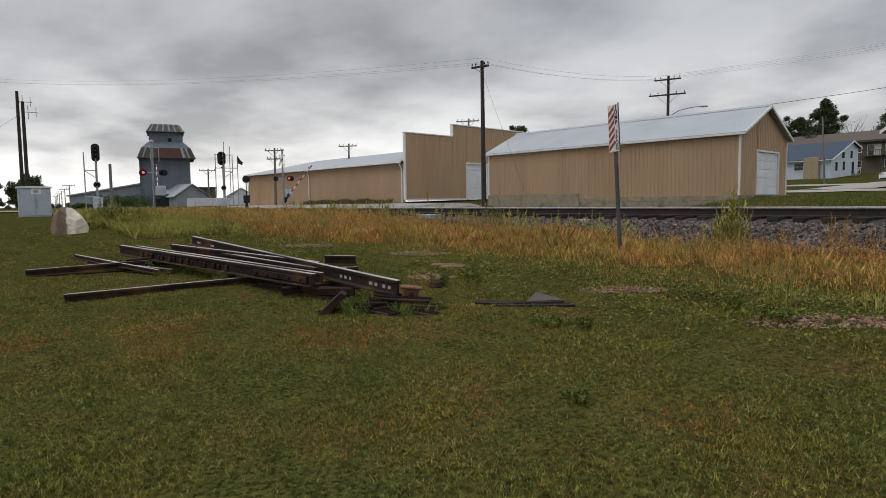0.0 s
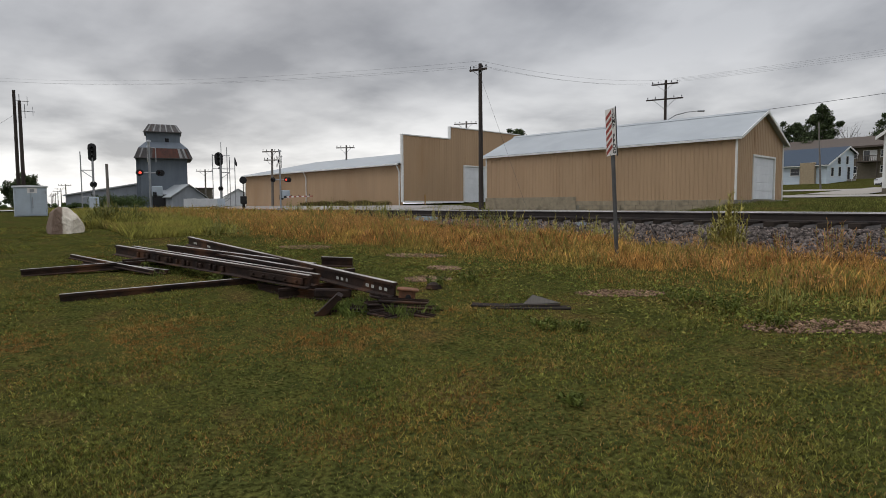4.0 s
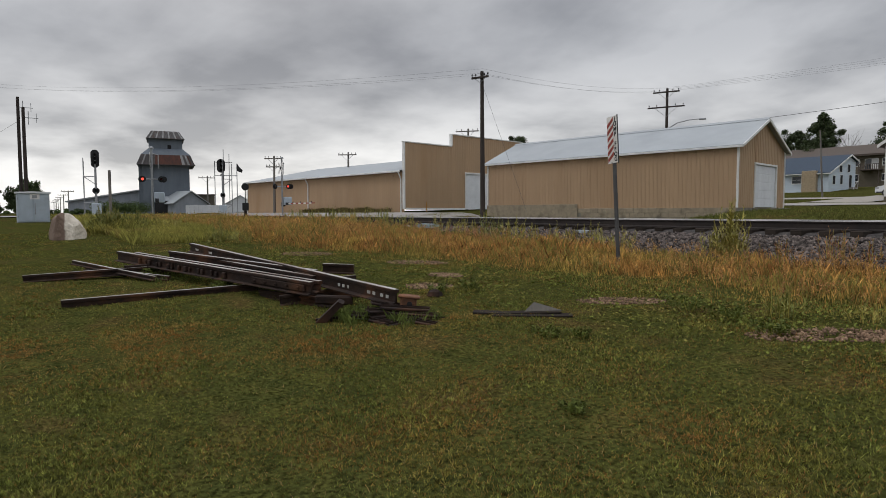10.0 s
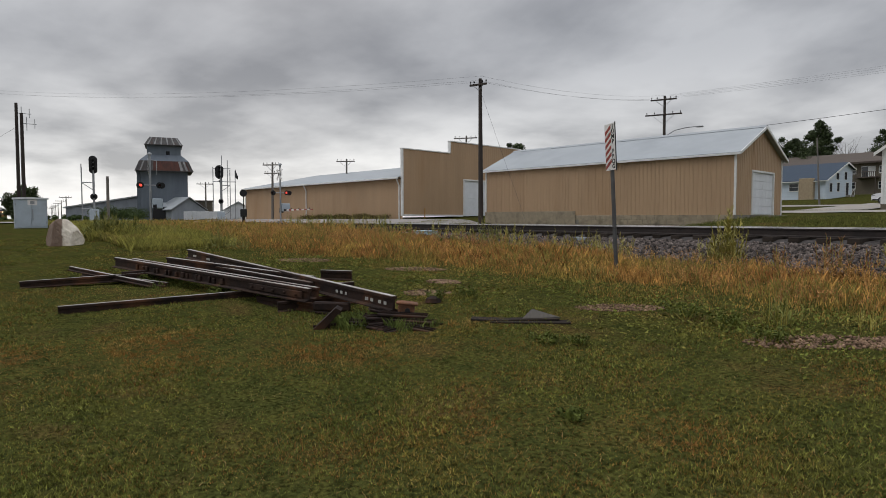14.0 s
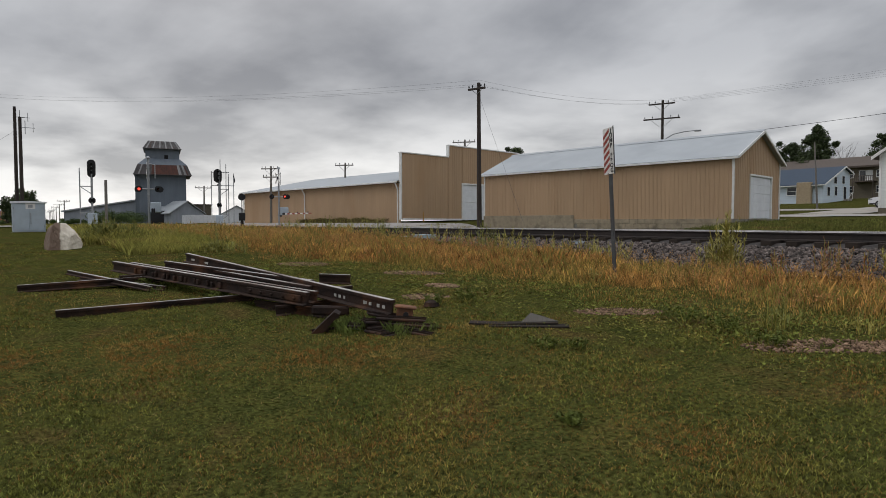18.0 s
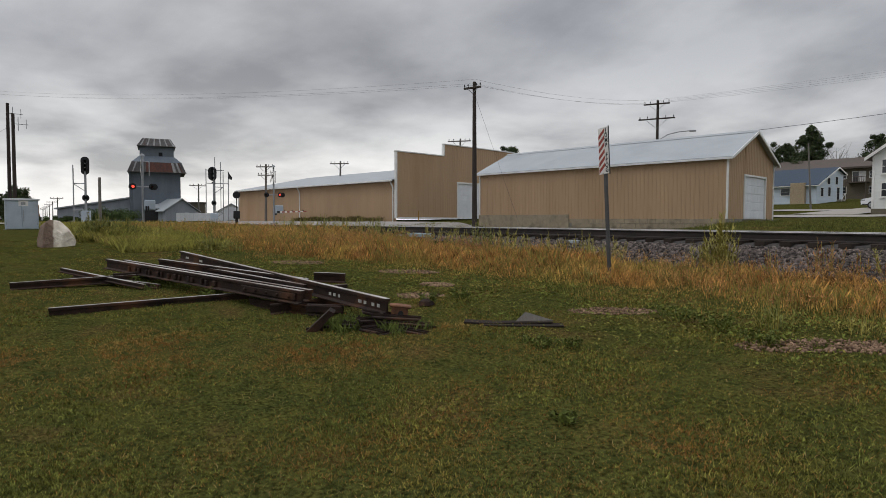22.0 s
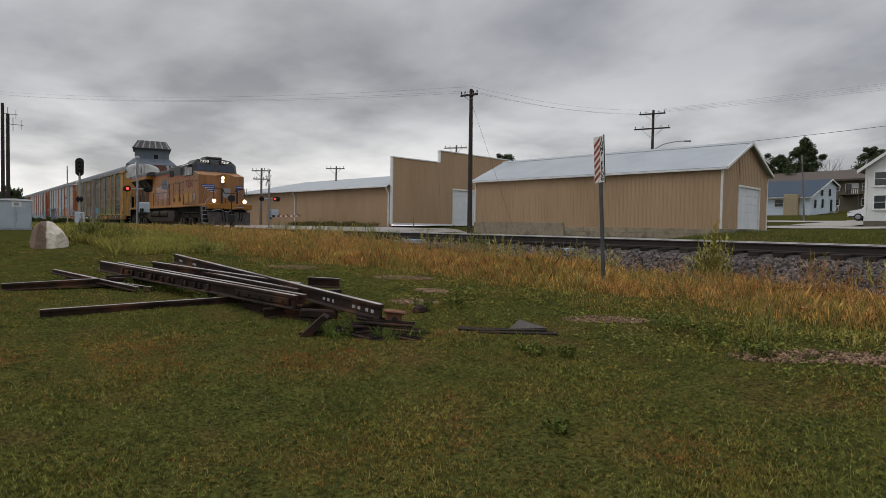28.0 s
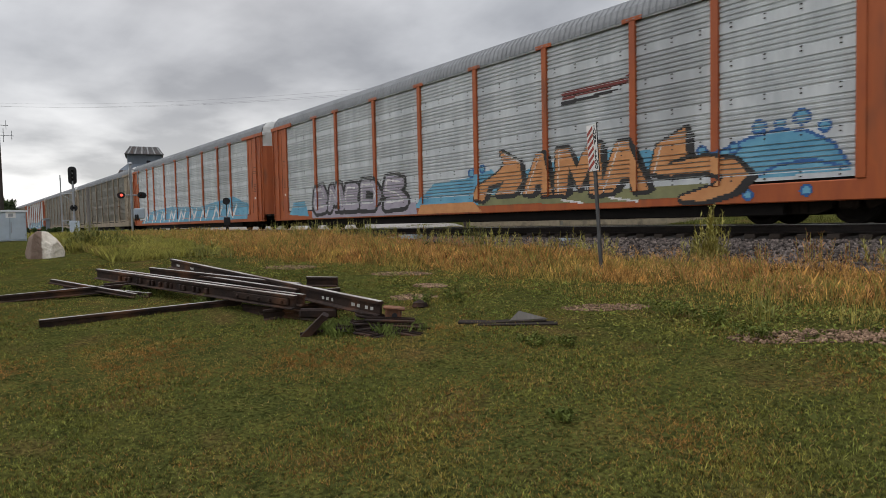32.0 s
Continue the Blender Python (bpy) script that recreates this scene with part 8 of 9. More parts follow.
for i, (x, y, h, w) in enumerate(((-90, 15.6, 2.2, 4.5), (-95, 18.0, 2.5, 4), (-92, 12.2, 0.9, 4), (-110, 9, 1.2, 9))):
    c = np.array([(w * (k / 7 - 0.5), rng.uniform(-0.8, 0.8), h * rng.uniform(0.3, 0.65)) for k in range(8)])
    ob = new("bush", leaf_cloud("bush", c, np.full(8, h * 0.42), 5000, 0.08, M["leaf_mid"]))
    ob.matrix_basis = pose(x, y, 1.15, rz=80)
    tagged(ob, "low green bush beside the railway", "bush", "bushes")


# lawn blades
def blade_mesh(name, p, h, w, lean, material, fine=True):
    """Bent blades: fine ones keep their width along the bend, the short lawn ones are cheaper."""
    n = len(p)
    ang = rng.uniform(0, 2 * np.pi, n)
    side = np.stack([np.cos(ang), np.sin(ang), np.zeros(n)], 1) * (w / 2)[:, None]
    tip = rng.uniform(0, 2 * np.pi, n)
    off = np.stack([np.cos(tip), np.sin(tip), np.zeros(n)], 1) * (h * lean)[:, None]
    up = np.stack([np.zeros(n), np.zeros(n), h], 1)
    mid = p + off * 0.35 + up * 0.6
    if fine:
        v = np.stack([p - side, p + side, mid + side * 0.8, mid - side * 0.8, p + off + up], 1).reshape(-1, 3)
        i = np.arange(n)[:, None] * 5
        return raw_mesh(name, v, np.concatenate([i + [0, 1, 2], i + [0, 2, 3], i + [3, 2, 4]], 0), material)
    v = np.stack([p - side, p + side, mid + side * 0.7, p + off + up], 1).reshape(-1, 3)
    i = np.arange(n)[:, None] * 4
    return raw_mesh(name, v, np.concatenate([i + [0, 1, 2], i + [0, 2, 3]], 0), material)


def on_ground(x, y, dz=-0.01):
    return np.stack([x, y, lie(x, y) + dz], 1)


def meadow_edge(x):
    return np.interp(x, [-60, -30, -21.5, -13.7, -9.8, -5.4, -2.9, 3], [4.2, 5.0, 5.6, 5.9, 7.2, 7.8, 7.6, 7.6])


BARE = [(-4.83, 6.66, 0.45, 0.16), (-2.35, 6.42, 0.55, 0.22), (-9.9, 7.02, 0.5, 0.22), (-1.5, 6.95, 0.6, 0.3), (-12.7, 5.98, 0.5, 0.25), (-7.7, 5.7, 0.3, 0.2), (-8.3, 6.5, 0.25, 0.15)]


def bare(x, y):
    """True on the gravel spots, with a ragged edge."""
    out = np.zeros(len(x), bool)
    for cx, cy, rx, ry in BARE:
        u, w = (x - cx) * 0.8 + (y - cy) * 0.6, (y - cy) * 0.8 - (x - cx) * 0.6
        out |= (u / rx) ** 2 + (w / ry) ** 2 < 1 + 0.9 * np.sin(x * 13) * np.sin(y * 11 + 2)
    return out & (rng.random(len(x)) < 0.6)


# dry spots in the lawn: centre, half width along the track's slant and across it, strength
DRY = [(-7.5, 0.25, 1.5, 0.6, 1.1), (-7.7, 1.55, 1.3, 0.7, 0.45), (-6.35, 2.45, 1.3, 0.5, 0.75), (-5.3, 2.95, 0.9, 0.4, 0.5), (-4.65, 4.1, 0.7, 0.35, 0.65), (-2.95, 2.85, 0.55, 0.5, 0.45),
       (-2.2, 3.5, 0.5, 0.45, 0.42), (-3.4, 1.8, 0.5, 0.4, 0.28), (-5.7, 4.7, 0.6, 0.3, 0.5), (-3.9, 3.6, 0.6, 0.35, 0.3), (-11.5, 0.6, 1.8, 0.6, 0.4), (-2.1, 5.3, 0.6, 0.4, 0.4)]


def dryness(x, y):
    out = 0.11 + 0.10 * np.sin(x * 2.9 + 1.7 * np.sin(y * 2.1)) * np.sin(y * 3.3 - x)
    for cx, cy, ru, rw, k in DRY:
        u, w = (x - cx) * 0.614 + (y - cy) * 0.789, (y - cy) * 0.614 - (x - cx) * 0.789
        out = out + k * np.exp(-((u / ru) ** 2 + (w / rw) ** 2) * (1 + 0.35 * np.sin(x * 7) * np.sin(y * 8)))
    return out


def turf_mesh(name, x, y, h, w, material):
    """Short blades, one triangle each, leaning their own way."""
    n = len(x)
    a, b = rng.uniform(0, 2 * np.pi, n), rng.uniform(0, 2 * np.pi, n)
    lean = h * rng.uniform(0.2, 1.25, n)
    p = on_ground(x, y)
    side = np.stack([np.cos(a), np.sin(a), np.zeros(n)], 1) * (w / 2)[:, None]
    tip = p + np.stack([np.cos(b) * lean, np.sin(b) * lean, h], 1)
    return raw_mesh(name, np.stack([p - side, p + side, tip], 1).reshape(-1, 3), np.arange(3 * n).reshape(-1, 3), material)


M["dry_blade"] = mat("dry_brown_blades", (0.36, 0.180, 0.050), (0.23, 0.104, 0.033), 3.0, 0.8, 0, 0, c=(0.35, 0.23, 0.072), cscale=1.6, cmin=0.52, island=0.6, spec=0.05)
# tufts of about nine blades, thickest near the path
n = 125000
ang = np.radians(rng.uniform(-97, -8, n))
r = 1.3 + (rng.random(n) ** 1.45) * 22.0
x, y = np.sin(ang) * r, np.cos(ang) * r
grow = rng.uniform(0.45, 1.25, n) * (0.85 + 0.4 * np.sin(x * 2.1 + 1.3 * y) * np.sin(y * 1.7 - x)).clip(0.5, 1.3)
spread = 0.010 + 0.0022 * r
k = np.repeat(np.arange(n), 9)
x, y = x[k] + rng.normal(size=len(k)) * spread[k], y[k] + rng.normal(size=len(k)) * spread[k]
h = rng.uniform(0.015, 0.042, len(k)) * grow[k]
w = 0.0048 + 0.0008 * r[k]
ok = (y < meadow_edge(x) + 0.8) & (y > -3) & ~bare(x, y)
dead = rng.random(len(x)) < dryness(x, y) * rng.uniform(0.9, 2.0, n)[k]
for sel, mt, lab in ((ok & ~dead, M["blade"], "short mown grass in small green tufts"), (ok & dead, M["dry_blade"], "dry brown blades in worn spots of the lawn")):
    tagged(new("lawn_grass", turf_mesh("lawn_grass", x[sel], y[sel], h[sel] * (1 if mt is M["blade"] else 0.85), w[sel], mt)), lab, "grass", kind="stuff")

# the rest of the lawn, out of the usual view
n = 60000
x, y = rng.uniform(-24, 22, n), rng.uniform(-22, 7.5, n)
ang = np.degrees(np.arctan2(x, y))
ok = ~((ang > -98) & (ang < -7) & (y > -3)) & (y < meadow_edge(x) + 0.8)
x, y = x[ok], y[ok]
tagged(new("lawn_grass", blade_mesh("lawn_grass", on_ground(x, y), rng.uniform(0.03, 0.07, len(x)), np.full(len(x), 0.012), rng.uniform(0.4, 1.3, len(x)), M["blade"], False)), "short mown grass behind and beside the track bank", "grass", kind="stuff")

# dry straw among the green
n = 13000
ang = np.radians(rng.uniform(-97, -8, n))
r = 2.4 + (rng.random(n) ** 1.3) * 17
x, y = np.sin(ang) * r, np.cos(ang) * r
ok = (y < meadow_edge(x) + 0.5) & (y > -3)
x, y, r = x[ok], y[ok], r[ok]
M["straw"] = mat("dry_straw_blades", (0.36, 0.26, 0.10), (0.20, 0.13, 0.05), 1.4, 0.75, 0, 0, island=0.4, spec=0.2)
tagged(new("dry_grass", blade_mesh("dry_grass", on_ground(x, y), rng.uniform(0.015, 0.04, len(x)), 0.0032 + 0.0004 * r, rng.uniform(0.6, 1.6, len(x)), M["straw"])),
       "dry straw-coloured blades through the lawn", "grass", kind="stuff")

# tall dry grass between the lawn and the ballast
M["meadow"] = mat("tall_orange_dry_grass", (0.53, 0.300, 0.088), (0.31, 0.148, 0.050), 1.1, 0.75, 0, 0, c=(0.44, 0.30, 0.082), cscale=0.8, cmin=0.50, island=0.7, spec=0.05, speck=0.45, spscale=5)
M["meadow_green"] = mat("tall_green_weeds", (0.34, 0.275, 0.066), (0.19, 0.172, 0.043), 1.6, 0.75, 0, 0, c=(0.30, 0.21, 0.07), cscale=0.5, cmin=0.58, island=0.4, spec=0.2)
n = 290000
x = -34 + 38 * rng.random(n) ** 0.75
y = 5 + 6.9 * rng.random(n)
edge = meadow_edge(x)
ok = (y > edge - 0.5 + 1.9 * rng.random(n) ** 2 + 0.3 * np.sin(x * 2.7 + 1.0) * np.sin(x * 0.9)) & (y < 10.35 + 0.8 * rng.random(n) ** 2 + 0.25 * np.sin(x * 1.9)) & ~bare(x, y)
x, y = x[ok], y[ok]
fall = np.clip((y - meadow_edge(x)) / 1.2, 0.25, 1)
h = rng.uniform(0.06, 0.34, len(x)) * fall * np.interp(y, [9.4, 11.0], [1, 0.6]) * (0.72 + 0.30 * np.sin(x * 0.9) * np.sin(y * 1.4 + x * 0.3) + 0.22 * np.sin(x * 4.1) * np.sin(y * 5.3))
h *= np.interp(x, [-8, -3, 2], [1.0, 0.8, 0.7])
green = (rng.random(len(x)) < np.interp(x, [-34, -22, -13, 0], [0.85, 0.6, 0.36, 0.36]) + 0.35 * np.sin(x * 1.3) * np.sin(y * 2.2 + 1))
for nm, sel, mt, lab in (("tall_dry_grass", ~green, M["meadow"], "tall orange-brown dry grass along the railway"), ("tall_weeds", green, M["meadow_green"], "tall green and yellowish weeds along the railway")):
    tagged(new(nm, blade_mesh(nm, on_ground(x[sel], y[sel]), h[sel] * rng.uniform(0.7, 1.35, sel.sum()), rng.uniform(0.006, 0.011, sel.sum()), rng.uniform(0.04, 0.5, sel.sum()), mt, False)), lab, "grass", kind="stuff")

# airy seed heads: sprays of tiny husks about the tops of the dry grass
M["seed"] = mat("ripe_seed_heads", (0.56, 0.34, 0.12), (0.40, 0.20, 0.07), 1.0, 0.8, 0, 0, c=(0.40, 0.17, 0.08), cscale=0.35, cmin=0.52, island=0.45, spec=0.1)
n = 11000
x = -32 + 35.5 * rng.random(n) ** 0.75
y = 5.2 + 5.4 * rng.random(n)
ok = (y > meadow_edge(x) + 0.1 + 0.7 * rng.random(n)) & ~bare(x, y)
x, y = x[ok], y[ok]
hub = on_ground(x, y, 0.0) + np.stack([np.zeros(len(x)), np.zeros(len(x)), rng.uniform(0.08, 0.34, len(x)) * np.interp(x, [-8, -3, 2], [1.0, 0.75, 0.7])], 1)
tagged(new("seed_heads", leaf_cloud("seed_heads", hub, rng.uniform(0.03, 0.085, len(x)), 110000, 0.0095, M["seed"], 1.5)), "ripe tan and rusty seed sprays over the dry grass", "grass", kind="stuff")


def stalk_plant(x, y, height, width, stems, mtl, label):
    """An upright leafy weed: several stems with narrow leaves all the way up and a yellowish top."""
    t = thing("weed_plant", pose(x, y, float(lie(x, y)) if y < 10.4 else max(float(lie(x, y)), float(np.interp(y, [p[0] for p in bed_prof], [p[1] for p in bed_prof])))), label, "weed", "weeds")
    g, P, D = Geo(), [], []
    for i in range(int(stems * 2.2)):
        a, rr = rng.uniform(0, 2 * np.pi), width * 0.95 * rng.random()
        q = Vector((math.cos(a) * rr, math.sin(a) * rr, height * rng.uniform(0.4, 1.1) * (1.1 - 0.45 * rr / width)))
        o = Vector((q.x * 0.75, q.y * 0.75, -0.05))
        g.tube(o, q, 0.006, 0.0025, 4)
        m_ = int(q.z / 0.030) + 4
        for k in range(m_):
            f = 0.12 + 0.9 * k / m_
            c = o.lerp(q, min(f, 1.0))
            b = rng.uniform(0, 2 * np.pi)
            ln = (0.10 if f < 0.75 else 0.055) * min(1.0, height / 0.75) * rng.uniform(0.6, 1.3)
            P.append(tuple(c)); D.append((math.cos(b) * ln, math.sin(b) * ln, ln * rng.uniform(0.5, 1.8)))
    tagged(part("stem", g, M["meadow_green"], t), kind="stuff")
    P, D = np.array(P), np.array(D)
    S = np.stack([-D[:, 1], D[:, 0], np.zeros(len(D))], 1) * 0.13
    v = np.stack([P, P + D * 0.5 - S, P + D, P + D * 0.5 + S], 1).reshape(-1, 3)
    i = np.arange(len(P))[:, None] * 4
    part("foliage", raw_mesh("foliage", v, np.concatenate([i + [0, 1, 2], i + [0, 2, 3]], 0), mtl), None, t)


def weed(x, y, height, width, n, mtl, label, tall=False):
    z = float(lie(x, y))
    t = thing("weed_plant", pose(x, y, z), label, "weed", "weeds")
    g = Geo()
    cs = []
    k = 9 if tall else 6
    for i in range(k):
        a = i * 2.4
        r = width * 0.5 * (0.25 + 0.75 * ((i * 37) % 10) / 10)
        q = Vector((math.cos(a) * r, math.sin(a) * r, height * (0.6 + 0.4 * ((i * 53) % 10) / 10)))
        g.tube((q.x * 0.2, q.y * 0.2, -0.03), q, 0.008, 0.003, 4)
        for f in (0.35, 0.6, 0.85, 1.0) if tall else (0.6, 1.0):
            cs.append(tuple(Vector((q.x * (0.2 + 0.8 * f), q.y * (0.2 + 0.8 * f), q.z * f))))
    part("stem", g, M["meadow_green"], t)
    cs = np.array(cs)
    part("foliage", leaf_cloud("foliage", cs, np.full(len(cs), max(0.03, width * 0.12)), int(n * 1.6), 0.018 if not tall else 0.024, mtl), None, t)


M["weed_green"] = mat("fresh_green_leaves", (0.24, 0.245, 0.055), (0.13, 0.145, 0.034), 3, 0.6, 0, 0, island=0.35, spec=0.25)
M["weed_dark"] = mat("deep_green_leaves", (0.19, 0.19, 0.048), (0.105, 0.112, 0.030), 3, 0.7, 0, 0, island=0.4, spec=0.1)
M["weed_low"] = mat("dull_green_leaves", (0.115, 0.135, 0.028), (0.068, 0.085, 0.019), 3, 0.7, 0, 0, island=0.35, spec=0.1)
M["weed_rusty"] = mat("rust_brown_leaves", (0.40, 0.20, 0.075), (0.25, 0.115, 0.05), 3, 0.7, 0, 0, island=0.4, spec=0.1)
M["weed_gold"] = mat("golden_flower_leaves", (0.42, 0.27, 0.06), (0.20, 0.165, 0.045), 2.0, 0.7, 0, 0, island=0.5, spec=0.1)
M["weed_yellow"] = mat("yellow_green_leaves", (0.38, 0.325, 0.075), (0.21, 0.195, 0.048), 3, 0.6, 0, 0, island=0.35, spec=0.25)
for x, y, h, w, n, m_, tall in ((-2.72, 3.27, 0.06, 0.26, 200, "weed_low", False), (-4.36, 4.82, 0.07, 0.5, 220, "weed_low", False), (-4.1, 5.0, 0.08, 0.4, 160, "weed_low", False),
                               (-3.35, 6.6, 0.16, 0.6, 260, "weed_low", False), (-2.7, 6.2, 0.14, 0.5, 220, "weed_low", False), (-3.9, 6.7, 0.2, 0.6, 220, "weed_low", False),
                               (-9.8, 3.25, 0.16, 0.35, 220, "weed_low", True), (-9.65, 3.05, 0.12, 0.35, 180, "weed_low", False), (-7.05, 5.4, 0.16, 0.5, 240, "weed_low", False), (-6.9, 5.9, 0.2, 0.5, 220, "weed_low", False),
                               (-12.0, 2.62, 0.16, 0.35, 160, "weed_low", True), (-6.6, 3.95, 0.10, 0.5, 260, "weed_low", False), (-6.9, 3.75, 0.10, 0.5, 220, "weed_low", False), (-9.1, 4.3, 0.2, 0.3, 160, "weed_low", True)):
    weed(x, y, h, w, n, M[m_], "leafy green weed growing in the grass", tall)
# upright weeds at the foot of the ballast and in the dry grass
for x, y, h, w, n, m_ in ((-5.62, 11.0, 0.95, 0.40, 13, "weed_yellow"), (-5.45, 10.85, 0.6, 0.4, 8, "weed_yellow"), (-5.8, 10.8, 0.5, 0.5, 8, "weed_yellow"), (-3.9, 10.9, 0.5, 0.5, 7, "weed_rusty"), (-3.3, 10.7, 0.42, 0.6, 7, "weed_rusty"),
                         (-2.75, 10.9, 0.62, 0.5, 8, "weed_yellow"), (-1.6, 10.9, 0.7, 0.45, 8, "weed_yellow"), (-4.6, 10.7, 0.4, 0.5, 6, "weed_rusty"), (-7.9, 10.75, 0.55, 0.5, 9, "weed_yellow"), (-8.5, 10.8, 0.62, 0.6, 10, "weed_yellow"),
                         (-9.0, 10.7, 0.5, 0.5, 8, "weed_yellow"), (-9.7, 10.85, 0.55, 0.6, 9, "weed_yellow"), (-10.4, 10.9, 0.45, 0.6, 8, "weed_yellow"), (-11.4, 11.0, 0.6, 0.7, 12, "weed_yellow"), (-12.2, 11.0, 0.65, 0.7, 12, "weed_green"),
                         (-13.3, 11.1, 0.5, 0.8, 10, "weed_yellow"), (-14.6, 11.1, 0.55, 0.9, 12, "weed_yellow"), (-16.0, 11.2, 0.5, 0.9, 10, "weed_yellow"), (-17.6, 11.2, 0.6, 1.0, 14, "weed_green"), (-18.6, 11.1, 0.6, 1.0, 14, "weed_yellow"),
                         (-20.0, 11.2, 0.6, 1.1, 14, "weed_yellow"), (-21.4, 11.2, 0.65, 1.2, 16, "weed_green"), (-23.2, 11.2, 0.6, 1.3, 16, "weed_yellow"), (-25.0, 11.3, 0.6, 1.4, 16, "weed_green"),
                         (-20.6, 3.3, 0.72, 0.8, 16, "weed_dark"), (-21.3, 3.6, 0.8, 0.9, 16, "weed_dark"), (-22.2, 3.4, 0.75, 0.9, 16, "weed_dark"), (-23.0, 3.9, 0.7, 0.9, 14, "weed_dark"), (-20.9, 4.2, 0.6, 0.8, 14, "weed_dark"), (-22.0, 4.4, 0.6, 0.9, 14, "weed_dark"), (-24.2, 4.2, 0.6, 1.0, 14, "weed_dark"),
                         (-23.4, 5.2, 0.5, 1.0, 12, "weed_dark"), (-21.0, 5.2, 0.5, 0.9, 12, "weed_yellow"), (-19.2, 4.8, 0.45, 0.8, 12, "weed_yellow"), (-16.2, 5.2, 0.55, 0.5, 12, "weed_green"), (-15.6, 5.5, 0.4, 0.5, 10, "weed_green"), (-2.95, 7.0, 0.36, 0.3, 9, "weed_green"), (-3.15, 7.25, 0.3, 0.4, 8, "weed_green"), (-2.2, 7.3, 0.3, 0.4, 7, "weed_yellow"),
                         (-20.6, 6.9, 0.55, 1.0, 14, "weed_gold"), (-21.8, 7.2, 0.6, 1.0, 14, "weed_gold"), (-19.4, 7.0, 0.5, 0.9, 12, "weed_gold"), (-22.8, 6.4, 0.55, 1.0, 14, "weed_gold"), (-18.0, 7.4, 0.45, 0.9, 10, "weed_gold"),
                         (-10.6, 8.9, 0.38, 0.6, 8, "weed_rusty"), (-8.2, 9.4, 0.4, 0.6, 8, "weed_rusty"), (-5.2, 9.2, 0.36, 0.6, 8, "weed_rusty"), (-3.4, 8.6, 0.32, 0.6, 8, "weed_rusty"), (-2.4, 9.1, 0.36, 0.6, 8, "weed_rusty"), (-4.2, 9.8, 0.36, 0.6, 8, "weed_rusty"), (-1.6, 8.2, 0.3, 0.6, 8, "weed_rusty"),
                         (-13.4, 8.2, 0.4, 0.7, 9, "weed_yellow"), (-15.8, 8.8, 0.42, 0.7, 9, "weed_rusty"), (-6.6, 8.4, 0.34, 0.6, 8, "weed_yellow")):
    stalk_plant(x, y, h, w, n, M[m_], {"weed_rusty": "rust-brown dry weed in the tall grass", "weed_gold": "yellow-flowering weed in the rank grass", "weed_dark": "bushy dark green weed beside the boulder"}.get(m_, "tall yellow-green leafy weed by the ballast"))


# low leafy cover on the weedy strip between the lawn and the dry grass
n = 24000
x = rng.uniform(-13.5, 0.2, n)
y = rng.uniform(3.4, 8.0, n)
dens = 0.5 + 0.5 * np.sin(x * 2.3 + 1.7 * np.sin(y * 1.9)) * np.sin(y * 2.9 + x * 0.7)
ok = (y < meadow_edge(x) + 0.35) & (y > meadow_edge(x) - 2.6) & (rng.random(n) < dens * np.clip((y - meadow_edge(x) + 2.6) / 1.4, 0, 1)) & ~bare(x, y)
x, y = x[ok], y[ok]
n = len(x)
c0 = on_ground(x, y, 0.0) + np.stack([np.zeros(n), np.zeros(n), rng.uniform(0.015, 0.075, n)], 1)
ang = rng.uniform(0, 2 * np.pi, n)
u1 = np.stack([np.cos(ang), np.sin(ang), rng.uniform(-0.5, 0.5, n)], 1) * rng.uniform(0.012, 0.030, n)[:, None]
v1 = np.stack([-np.sin(ang), np.cos(ang), rng.uniform(-0.6, 0.6, n)], 1) * rng.uniform(0.007, 0.016, n)[:, None]
v = np.stack([c0 - u1, c0 - v1, c0 + u1, c0 + v1], 1).reshape(-1, 3)
i = np.arange(n)[:, None] * 4
M["clover"] = mat("low_leafy_weeds", (0.165, 0.182, 0.040), (0.100, 0.120, 0.028), 2.5, 0.7, 0, 0, c=(0.21, 0.175, 0.048), cscale=1.5, cmin=0.48, island=0.3, spec=0.0)
tagged(new("leafy_weeds", raw_mesh("leafy_weeds", v, np.concatenate([i + [0, 1, 2], i + [0, 2, 3]], 0), M["clover"])), "low leafy green weeds covering the rough strip", "weeds", kind="stuff")

M["clover_stalk"] = mat("uncut_green_grass", (0.15, 0.18, 0.045), (0.08, 0.105, 0.028), 3, 0.75, 0, 0, island=0.5, spec=0.05)
# rank growth near the boulder and along the far track side
M["rank"] = mat("rank_green_growth", (0.40, 0.355, 0.090), (0.23, 0.225, 0.058), 1.6, 0.75, 0, 0, c=(0.25, 0.18, 0.065), cscale=0.7, island=0.5, spec=0.05)
def thicket(name, boxes, n, hmin, hmax, w, mtl, label):
    per = n // len(boxes)
    xs_, ys_ = [], []
    for x0, x1, y0, y1 in boxes:
        xs_.append(rng.uniform(x0, x1, per)); ys_.append(rng.uniform(y0, y1, per))
    x, y = np.concatenate(xs_), np.concatenate(ys_)
    h = rng.uniform(hmin, hmax, len(x)) * (0.75 + 0.35 * np.sin(x * 1.7) * np.sin(y * 2.1))
    tagged(new(name, blade_mesh(name, on_ground(x, y), h, w * rng.uniform(0.5, 1.2, len(x)), rng.uniform(0.08, 0.7, len(x)), mtl, False)), label, "weeds", kind="stuff")


